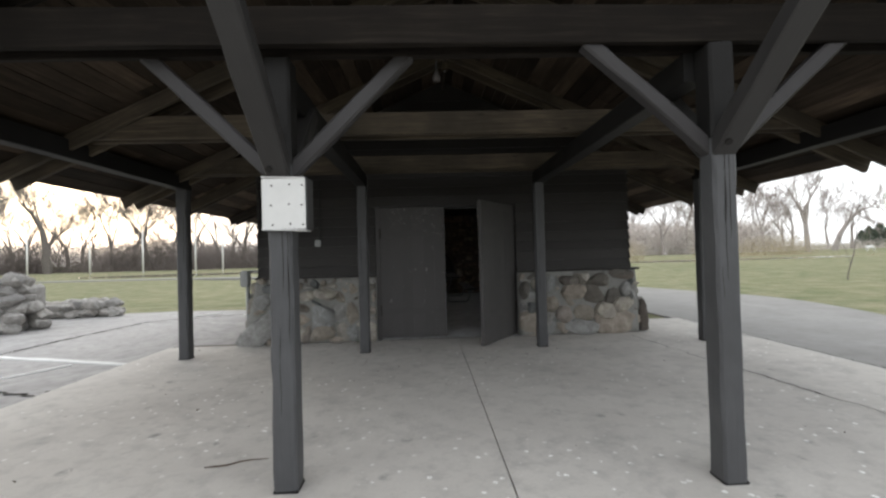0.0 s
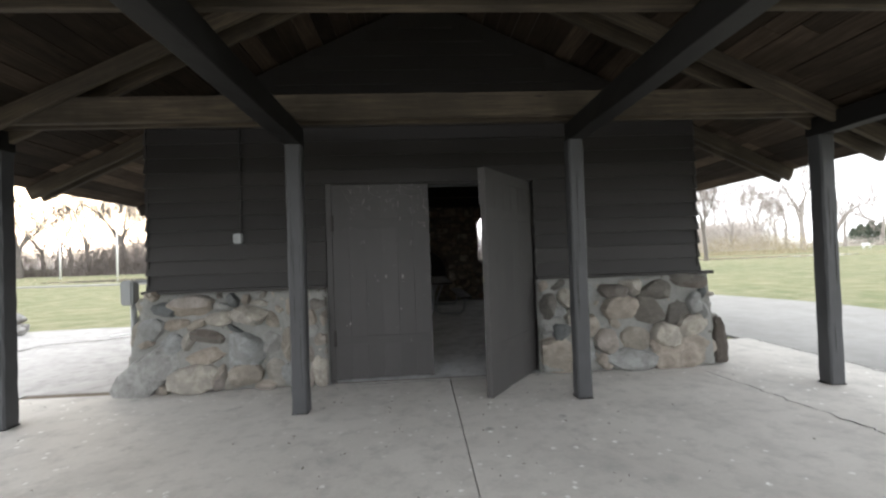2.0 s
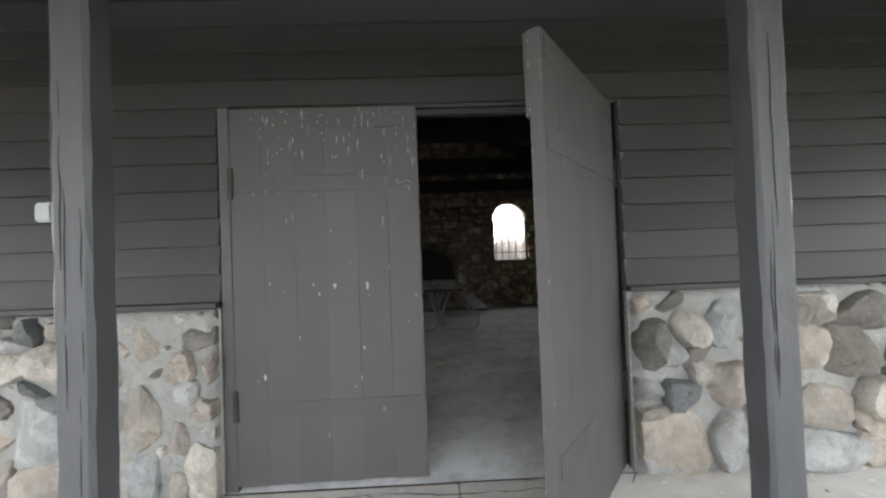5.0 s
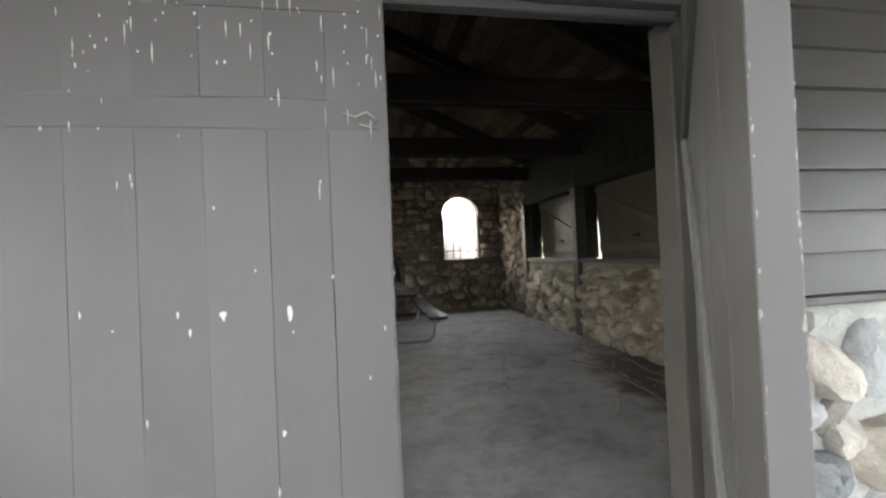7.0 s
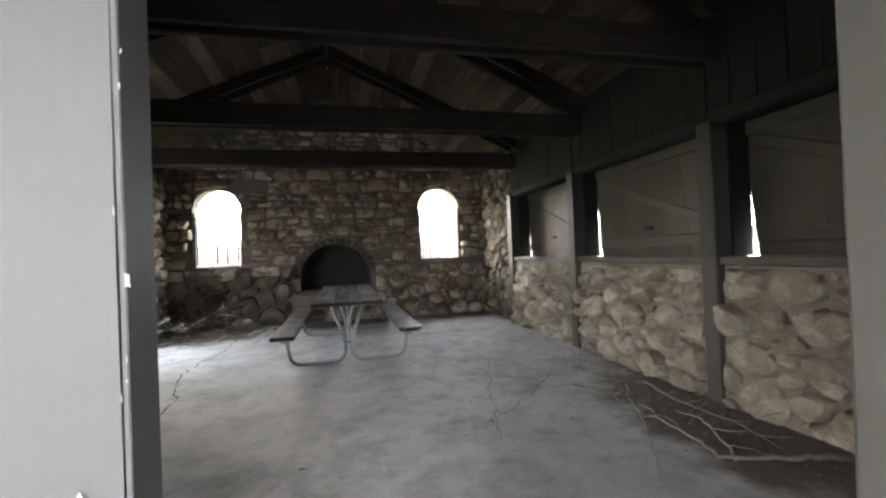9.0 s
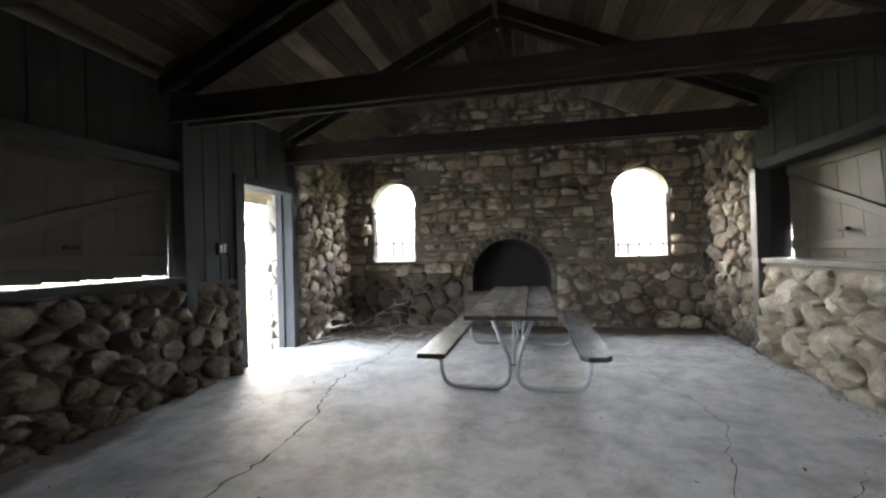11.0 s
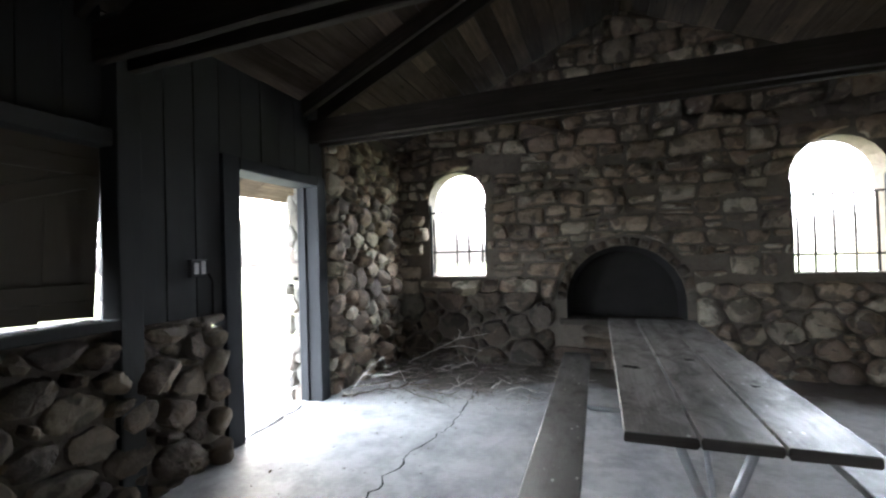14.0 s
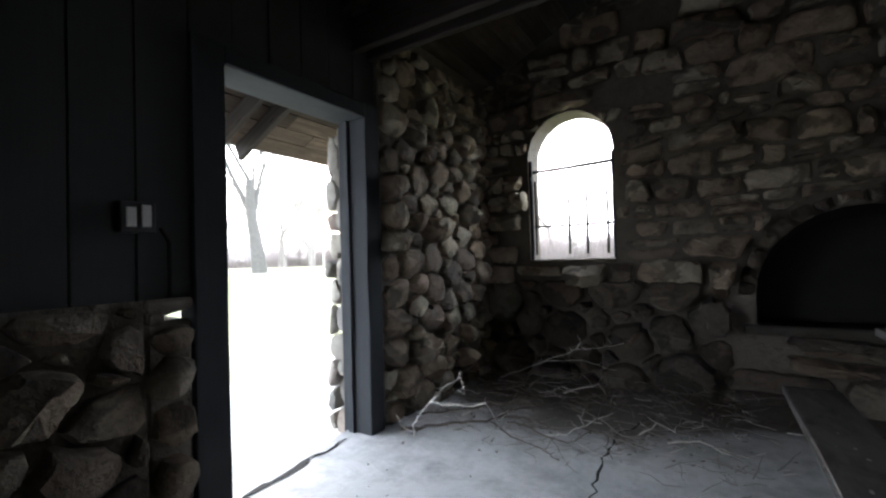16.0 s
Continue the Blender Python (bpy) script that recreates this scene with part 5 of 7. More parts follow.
def build_roof():
    rnd = random.Random(31)
    hall, porch = [], []
    half, y0, y1 = 4.62, 1.5, 16.3
    slope = math.sqrt(1 + PITCH ** 2)
    n = int(half * slope / 0.185)
    for q in (-1, 1):
        for i in range(n):
            s0, s1 = i * half / n, (i + 1) * half / n
            y = y0
            while y < y1 - 0.01:
                e = min(7.1 if y < 7.09 else y1, y + rnd.uniform(2.2, 4.5))
                if y1 - e < 0.8:
                    e = y1
                if 0 < 7.1 - e < 0.8:
                    e = 7.1
                m = (s0 + s1) / 2
                z = LOW + 0.172 - PITCH * m + rnd.uniform(0, 0.006)
                up = Vector((q * PITCH, 0, 1)).normalized()
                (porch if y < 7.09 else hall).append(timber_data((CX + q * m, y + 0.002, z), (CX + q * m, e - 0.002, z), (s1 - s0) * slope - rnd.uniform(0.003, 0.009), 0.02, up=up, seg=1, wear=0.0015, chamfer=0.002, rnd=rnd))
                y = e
    for name, keep, mat, label in (("ceiling", hall, M_ROOF, "rough brown roof boards seen from below"), ("ceiling_porch", porch, M_ROOF_PORCH, "porch roof boards seen from below, shade put into their colour")):
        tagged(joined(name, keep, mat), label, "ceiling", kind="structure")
    verts, faces = [], []
    for q in (-1, 1):
        o = len(verts)
        z0, z1 = LOW + 0.19, LOW + 0.235
        e = CX + q * (half + 0.05)
        ze = -PITCH * (half + 0.05)
        verts += [(CX, y0 - 0.03, z0), (e, y0 - 0.03, z0 + ze), (e, y1 + 0.03, z0 + ze), (CX, y1 + 0.03, z0), (CX, y0 - 0.03, z1), (e, y0 - 0.03, z1 + ze), (e, y1 + 0.03, z1 + ze), (CX, y1 + 0.03, z1)]
        faces += [tuple(o + k for k in f) for f in ((0, 1, 2, 3), (4, 5, 6, 7), (0, 1, 5, 4), (1, 2, 6, 5), (2, 3, 7, 6))]
    tagged(raw("roof", verts, faces, M_SHINGLE), "dark shingled gable roof over shelter and porch", "roof", kind="structure")
    timber("ridge_beam", (CX, 1.55, LOW + 0.06), (CX, 15.2, LOW + 0.06), 0.05, 0.17, M_TIE_IN)
    tagged(bpy.data.objects["ridge_beam"], "dark timber ridge beam under the roof boards", "beam")
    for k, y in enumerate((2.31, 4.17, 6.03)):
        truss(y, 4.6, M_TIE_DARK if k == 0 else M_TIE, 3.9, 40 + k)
    for k, y in enumerate((9.3, 11.25, 13.18)):
        truss(y, 4.6, M_TIE_IN, 2.95, 50 + k)
    for k, y in enumerate((7.32, 15.75)):
        for s in (-1, 1):
            for q in (-1, 1):
                r = timber("eave_rafter", (CX + q * 2.9, y + s * 0.075, LOW + 0.08 - PITCH * 2.9), (CX + q * 4.6, y + s * 0.075, LOW + 0.08 - PITCH * 4.6), 0.048, 0.15, M_TIE, rnd=rnd)
                tagged(r, "rough timber rafter tail under the eaves", "rafter", "eave rafters")
    for x in (-3.48, -0.88, 1.80, 4.30):
        b = timber("porch_beam", (x, {-0.88: 2.497, 1.80: 2.357}.get(x, 2.48), 2.555), (x, 6.2, 2.555), 0.15, 0.185, M_BEAM, seg=12, wear=0.004, rnd=rnd)
        tagged(b, "heavy dark painted timber beam on porch posts", "beam", "porch beams")


def post(x, y, top, w, seed, label):
    rnd = random.Random(seed)
    ob = thing("porch_post", (x, y, 0), label, "post", "porch posts")
    timber("shaft", (x, y, 0.004), (x, y, top), w, w, M_POST, ob, up=(0, 1, 0), seg=20, wear=0.0038, chamfer=0.016, rnd=rnd)
    timber("foot", (x, y, 0.0), (x, y, 0.012), w + 0.005, w + 0.005, M_BEAM, ob, up=(0, 1, 0), seg=1)
    for k in range(4):
        a = rnd.uniform(-0.35, 0.35) * w
        z = rnd.uniform(0.2, top - 0.7)
        pts = [(x + a + rnd.uniform(-0.004, 0.004), y - w / 2 - 0.001, z + 0.1 * i) for i in range(rnd.randint(4, 9))]
        cv, cf, _ = tube_data(pts, [0.0006] + [0.0018] * (len(pts) - 2) + [0.0006], 4)
        raw("split", cv, cf, M_SOOT_BLACK, ob)
    return ob


def build_posts():
    rnd = random.Random(61)
    for k, (x, y, w) in enumerate(((-0.875, 6.12, 0.142), (1.775, 6.12, 0.142), (-3.48, 6.12, 0.15), (4.30, 6.12, 0.15))):
        post(x, y, 2.465, w, 70 + k, "square grey painted timber post with split grain")
    for k, x in enumerate((-0.82, 1.87, -3.48, 4.30)):
        y = (2.42, 2.28, 2.4, 2.4)[k]
        p = post(x, y, 2.645 if k < 2 else 2.56, 0.145, 80 + k, "square grey timber post with four knee braces" if k < 2 else "square grey painted timber post with split grain")
        if k > 1:
            continue
        foot = (1.92, 2.0)[k]
        # sleeve round the post top, darker than the shaft
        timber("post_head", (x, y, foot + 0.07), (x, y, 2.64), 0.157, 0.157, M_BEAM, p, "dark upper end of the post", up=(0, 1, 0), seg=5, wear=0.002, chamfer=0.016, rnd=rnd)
        for dx, dy in ((-1, 0), (1, 0), (0, -1), (0, 1)):
            w, h = (0.09, 0.09) if dx else (0.145, 0.11)
            run = 0.80 if dx or dy < 0 else 0.62
            a = (x + dx * 0.035, y + dy * 0.035, foot)
            b = (x + dx * run, y + dy * run, min(foot + run * 0.96, 2.68))
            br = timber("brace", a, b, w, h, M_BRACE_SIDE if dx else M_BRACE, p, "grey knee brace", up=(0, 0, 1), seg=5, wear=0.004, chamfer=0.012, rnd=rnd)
            if dy < 0:
                front = br
        for bx in (-0.03, 0.035):
            v, f, _ = tube_data([(x + bx, y - 0.139, foot + 0.031 + 0.02 * (bx > 0)), (x + bx, y - 0.152, foot + 0.018 + 0.02 * (bx > 0))], 0.021, 10)
            raw("bolt", v, f, M_SOOT_BLACK, front)
    # sheet-metal cover on one post
    bx, by = -0.775, 2.44
    box = thing("post_cover", (bx, by, 1.6), "white sheet metal box with screws round a post", "metal box")
    front = part("front", box_bm((bx - 0.125, by - 0.135, 1.59), (bx + 0.125, by - 0.128, 1.895), 0.003), M_WHITE, box, "white screwed front plate")
    part("shell", box_bm((bx - 0.128, by - 0.128, 1.585), (bx + 0.135, by + 0.005, 1.90), 0.004), M_DARKBOX, box, "dark metal shell")
    for z, lift in ((1.897, 0.012), (1.583, -0.008)):
        bm = box_bm((bx - 0.134, by - 0.142, z), (bx + 0.12, by + 0.0, z + 0.006), 0.001)
        for v in bm.verts:
            v.co.z += lift * (0.5 - abs(v.co.x - bx) / 0.27) + 0.004 * math.sin(v.co.x * 40)
        part("lip", bm, M_WHITE, box, "bent edge of the white sheet")
    part("fold", box_bm((bx - 0.131, by - 0.137, 1.592), (bx - 0.119, by - 0.1355, 1.892), 0.0005), M_WHITE, front)
    part("fold", box_bm((bx + 0.108, by - 0.137, 1.592), (bx + 0.124, by - 0.1355, 1.70), 0.0005), M_WHITE, front)
    for i in range(3):
        for j in range(3):
            px, pz = bx - 0.075 + (0, 0.105, 0.18)[i] + (0.004, -0.002, 0.003)[j], 1.615 + j * 0.118 + 0.006 * (i == 1)
            v, f, _ = tube_data([(px, by - 0.134, pz), (px, by - 0.140, pz)], 0.0058, 8)
            raw("screw", v, f, M_IRON, front)


BRACES = (((0.06, 1.72), (1.0, 0.2), M_DOOR_BAR, 0.05), ((0.06, 1.73), (1.0, 2.2), M_DARKBOX, 0.035))


def leaf(name, hinge, s, n, width, z0, z1, label, seed, outer_battens, braces):
    """A plank door leaf from its hinge line. s: along the leaf; n: out of its outer face."""
    rnd = random.Random(seed)
    s, n = Vector((*s, 0)).normalized(), Vector((*n, 0)).normalized()
    h = Vector((*hinge, 0))
    d = thing(name, hinge + (0,), label, "door", "hall doors", kind="structure")
    k = 6
    w = width / k
    for i in range(k):
        c = h + s * (w * (i + 0.5))
        lo = z0 + rnd.uniform(0, 0.012)
        timber("plank", (c.x, c.y, lo), (c.x, c.y, z1), w - 0.0007, 0.04, M_DOOR, d, up=n, seg=7, wear=0.0012, chamfer=0.0009, rnd=rnd)
    for z in outer_battens:
        a, b = h + n * 0.0165 + s * 0.03, h + n * 0.0165 + s * (width - 0.03)
        timber("batten", (a.x, a.y, z), (b.x, b.y, z), 0.014, 0.095, M_DOOR, d, chamfer=0.003, seg=6, rnd=rnd)
    # thin boards added inside, with bounced light in their colour
    for i in range(4):
        wl = (width - 0.032) / 4
        c = h - n * 0.0275 + s * (0.03 + wl * (i + 0.5))
        timber("lining_board", (c.x, c.y, z0 + 0.02), (c.x, c.y, z1 - 0.008), wl - 0.002, 0.013, M_DOOR_BOUNCE, d, up=n, seg=5, wear=0.001, chamfer=0.001, rnd=rnd)
    e = h + s * (width + 0.003) - n * 0.007
    timber("edge_strip", (e.x, e.y, z0 + 0.004), (e.x, e.y, z1 - 0.002), 0.0055, 0.0545, M_DOOR, d, up=n, seg=9, wear=0.0008, chamfer=0.001, rnd=rnd)
    if braces:
        inn = -0.045
        for (sa, za), (sb, zb), m, wd in BRACES:
            a, b = h + n * inn + s * sa, h + n * inn + s * sb
            timber("brace", (a.x, a.y, za), (b.x, b.y, zb), 0.022, wd, m, d, seg=4, rnd=rnd)
    for z in (0.5, 1.8):
        a, b = h + n * 0.026 + s * 0.0, h + n * 0.026 + s * 0.05
        hg = timber("hinge", (a.x, a.y, z - 0.09), (a.x, a.y, z + 0.09), 0.03, 0.012, M_IRON, d, up=n, seg=1)
        for q in (-0.06, 0.06):
            v, f, _ = tube_data([(a.x, a.y, z + q), tuple(Vector((a.x, a.y, z + q)) + n * 0.011)], 0.006, 6)
            raw("screw", v, f, M_IRON, hg)
    return d


def build_doors():
    leaf("door_2", (-0.722, 7.012), (1, 0), (0, -1), 1.0975, 0.036, 2.235, "closed grey plank door leaf with bird droppings", 91, (2.16, 1.79, 0.47), True)
    leaf("door_3", (1.568, 7.05), (-0.5964, -0.8027), (0.8027, -0.5964), 1.143, 0.024, 2.23, "grey plank door leaf standing half open", 92, (2.16, 1.79, 0.47), True)
    closed = bpy.data.objects["door_2"]
    opened = bpy.data.objects["door_3"]
    timber("edge_block", (0.872, 6.186, 1.88), (0.872, 6.186, 2.225), 0.07, 0.026, M_DOOR, opened, up=(0.8027, -0.5964, 0), seg=4, wear=0.003, chamfer=0.008, rnd=random.Random(9))
    raw("bent_hasp", *tube_data([(0.24, 6.972, 1.79), (0.28, 6.966, 1.775), (0.315, 6.96, 1.79), (0.35, 6.962, 1.765), (0.325, 6.958, 1.742), (0.29, 6.964, 1.752)], [0.002, 0.0035, 0.0035, 0.003, 0.003, 0.002], 6)[:2], M_BARE, closed, "bent worn hasp", True)
    fr = thing("door_frame", (CX, 7.05, 0), "dark painted frame of the wide double doorway", "door frame", kind="structure")
    timber("jamb", (-0.757, 7.045, 0.0), (-0.757, 7.045, 2.25), 0.066, 0.11, M_DOOR, fr, up=(0, 1, 0), rnd=random.Random(5))
    timber("jamb", (1.567, 7.18, 0.0), (1.567, 7.18, 2.25), 0.078, 0.13, M_WALL_POST, fr, up=(0, 1, 0), rnd=random.Random(6))
    timber("casing", (1.62, 7.06, 0.0), (1.62, 7.06, 2.25), 0.03, 0.10, M_DOOR, fr, up=(0, 1, 0), rnd=random.Random(7))
    timber("head", (-0.80, 7.10, 2.258), (1.61, 7.10, 2.258), 0.16, 0.03, M_DOOR, fr)
    timber("stop", (-0.72, 7.09, 2.222), (1.52, 7.09, 2.222), 0.05, 0.04, M_BOARD_IN, fr, rnd=random.Random(8))


def droppings():
    rnd = random.Random(17)
    v, f = [], []

    def splash(x, z, w, h):
        y = 6.9895
        for zb in (2.16, 1.79, 0.47):
            if abs(z - zb) < 0.06:
                y = 6.984
        o = len(v)
        n = 9
        for i in range(n):
            a = 2 * math.pi * i / n
            k = rnd.uniform(0.6, 1.1)
            v.append((x + math.sin(a) * w * k * (1.0 if math.cos(a) > 0 else 0.55), y - rnd.uniform(0, 0.0015), z + math.cos(a) * h * k))
        f.append(tuple(o + i for i in range(n)))

    for _ in range(110):
        x, z = rnd.uniform(-0.6, 0.37), 2.22 - abs(rnd.gauss(0, 0.2))
        if rnd.random() < 0.4:
            splash(x, z, rnd.uniform(0.0015, 0.003), rnd.uniform(0.012, 0.04))
        else:
            splash(x, z, rnd.uniform(0.002, 0.005), rnd.uniform(0.003, 0.009))
    for _ in range(22):
        splash(rnd.uniform(-0.6, 0.36), rnd.uniform(0.15, 1.75), rnd.uniform(0.002, 0.006), rnd.uniform(0.004, 0.02))
    for x, z, w, h in ((-0.13, 1.18, 0.012, 0.018), (0.06, 1.17, 0.012, 0.03), (-0.55, 0.66, 0.01, 0.022), (0.03, 0.81, 0.008, 0.014)):
        splash(x, z, w, h)
    chips = ([], [])

    def chip(c, u, w, h):
        o = len(chips[0])
        for i in range(7):
            a = 2 * math.pi * i / 7
            k = rnd.uniform(0.25, 1.2)
            p = c + u * (math.cos(a) * w * k) + Vector((0, 0, math.sin(a) * h * k))
            chips[0].append(tuple(p))
        chips[1].append(tuple(range(o, o + 7)))

    for _ in range(14):
        chip(Vector((0.382 - abs(rnd.gauss(0, 0.006)), 6.9895, rnd.uniform(0.05, 2.1))), Vector((1, 0, 0)), rnd.uniform(0.0006, 0.0016), rnd.uniform(0.002, 0.007))
    s, n, hg = Vector((-0.5964, -0.8027, 0)).normalized(), Vector((0.8027, -0.5964, 0)).normalized(), Vector((1.568, 7.05, 0))
    for _ in range(95):
        big = rnd.random() < 0.3
        chip(hg + s * 1.1498 + n * (rnd.choice((-0.0325, 0.0185)) + rnd.gauss(0, 0.0015)) + Vector((0, 0, 2.2 * rnd.random() ** 1.3 + 0.03)), n, rnd.uniform(0.0015, 0.0035) if big else rnd.uniform(0.0008, 0.0018), rnd.uniform(0.005, 0.014) if big else rnd.uniform(0.002, 0.008))
    for _ in range(50):
        chip(hg + n * 0.0225 + s * (1.138 - abs(rnd.gauss(0, 0.01))) + Vector((0, 0, rnd.uniform(0.05, 2.2))), s, rnd.uniform(0.0007, 0.0022), rnd.uniform(0.002, 0.009))
    for z0, z1, count in ((0.03, 1.0, 42), (1.0, 2.2, 24)):
        for _ in range(count):
            big = rnd.random() < 0.3
            chip(Vector((rnd.choice((1.607, 1.634)) + rnd.gauss(0, 0.0012), 7.0085, rnd.uniform(z0, z1))), Vector((1, 0, 0)), rnd.uniform(0.002, 0.0045) if big else rnd.uniform(0.0008, 0.002), rnd.uniform(0.006, 0.02) if big else rnd.uniform(0.003, 0.009))
    for _ in range(30):
        big = rnd.random() < 0.3
        chip(Vector((0.3835 - abs(rnd.gauss(0, 0.0025)), 6.9895, rnd.uniform(0.05, 1.5))), Vector((1, 0, 0)), rnd.uniform(0.0015, 0.004) if big else 0.001, rnd.uniform(0.005, 0.014) if big else 0.005)
    tagged(raw("paint_chips", *chips, M_BARE), "bare pale chips along the worn door edges", "paint chips", kind="stuff")
    tagged(raw("bird_droppings", v, f, M_CHIP), "white streaked bird droppings on the closed door", "droppings", kind="stuff")


build_ground()
build_front()
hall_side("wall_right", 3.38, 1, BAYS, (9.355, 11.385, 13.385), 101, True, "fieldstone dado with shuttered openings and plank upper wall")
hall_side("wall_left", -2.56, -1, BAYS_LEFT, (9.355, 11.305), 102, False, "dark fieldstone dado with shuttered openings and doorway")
build_back()
build_side_door()
for k, (a, b) in enumerate(BAYS):
    shutter(3.64, a, b + 0.04, SILL - 0.05, HEAD + 0.13, 1, 0.11, 110 + k)
for k, (a, b) in enumerate(BAYS_LEFT):
    shutter(-2.68, a - 0.03, b + 0.03, SILL - 0.005, HEAD + 0.02, -1, 0.058, 120 + k, 0.008)
build_roof()
build_posts()
build_doors()
droppings()
crack("floor_crack", [(-0.94, 14.4), (-1.13, 13.89), (-1.1, 12.95), (-1.22, 12.3), (-1.2, 11.6), (-0.98, 10.93), (-0.93, 10.2), (-1.0, 9.7), (-1.1, 9.2)], 0.011, FL + 0.0035, 1, "long ragged crack in the hall floor")
crack("floor_crack", [(1.55, 13.6), (1.9, 12.6), (2.1, 11.2), (1.75, 10.2), (1.5, 9.2)], 0.0045, FL + 0.0035, 2, "fine crack in the hall floor")
crack("floor_crack", [(2.6, 10.6), (1.9, 9.8), (1.2, 9.3)], 0.0045, FL + 0.0035, 3, "fine crack in the hall floor")
crack("floor_crack", [(-2.65, 13.05), (-2.64, 12.75), (-2.61, 12.46), (-2.60, 12.22)], 0.04, FL + 0.0035, 4, "broken edge of the threshold")
for k, (pts, w, lab) in enumerate((
        ([(5.13, 8.25), (5.14, 6.41), (5.17, 5.38), (5.19, 4.34), (5.17, 1.0)], 0.016, "dark open joint between porch and drive"),
        ([(3.4, 6.72), (3.55, 5.11), (3.67, 4.46), (3.73, 3.57), (3.86, 3.0), (3.9, 0.8)], 0.013, "dark ragged joint across the porch slab"),
        ([(5.0, 9.33), (5.05, 8.27), (5.2, 7.7)], 0.05, "dark broken edge of the pavement"),
        ([(-6.98, 5.9), (-6.95, 7.06), (-6.96, 8.34), (-6.75, 10.42), (-4.74, 11.36)], 0.05, "dark raised joint in the old pad"),
        ([(-4.235, 3.2), (-4.24, 5.75), (-4.235, 7.1)], 0.03, "dark gap along the porch edge"),
        ([(-5.2, 4.85), (-4.79, 4.78), (-4.27, 4.6)], 0.06, "dark broken edge of the old pad"),
        ([(-0.62, 6.9), (0.2, 6.876), (0.8, 6.855), (1.42, 6.86)], 0.009, "thin joint before the doors"),
        ([(-0.84, 6.99), (-0.72, 6.87)], 0.02, "short open joint beside the door"),
        ([(1.62, 6.99), (1.54, 6.87)], 0.02, "short open joint beside the door"))):
    crack("pavement_crack", pts, w, 0.004 if k in (0, 1, 6, 7, 8) else -0.016, 20 + k, lab)


# ---- things in the hall ----
def rounded_path(pts, r, n=6):
    """A polyline with rounded bends."""
    out = [Vector(pts[0])]
    for a, b, c in zip(pts, pts[1:], pts[2:]):
        a, b, c = Vector(a), Vector(b), Vector(c)
        p, q = b + (a - b).normalized() * r, b + (c - b).normalized() * r
        for i in range(n + 1):
            t = i / n
            out.append(p * (1 - t) ** 2 + b * (2 * t * (1 - t)) + q * t ** 2)
    out.append(Vector(pts[-1]))
    return out


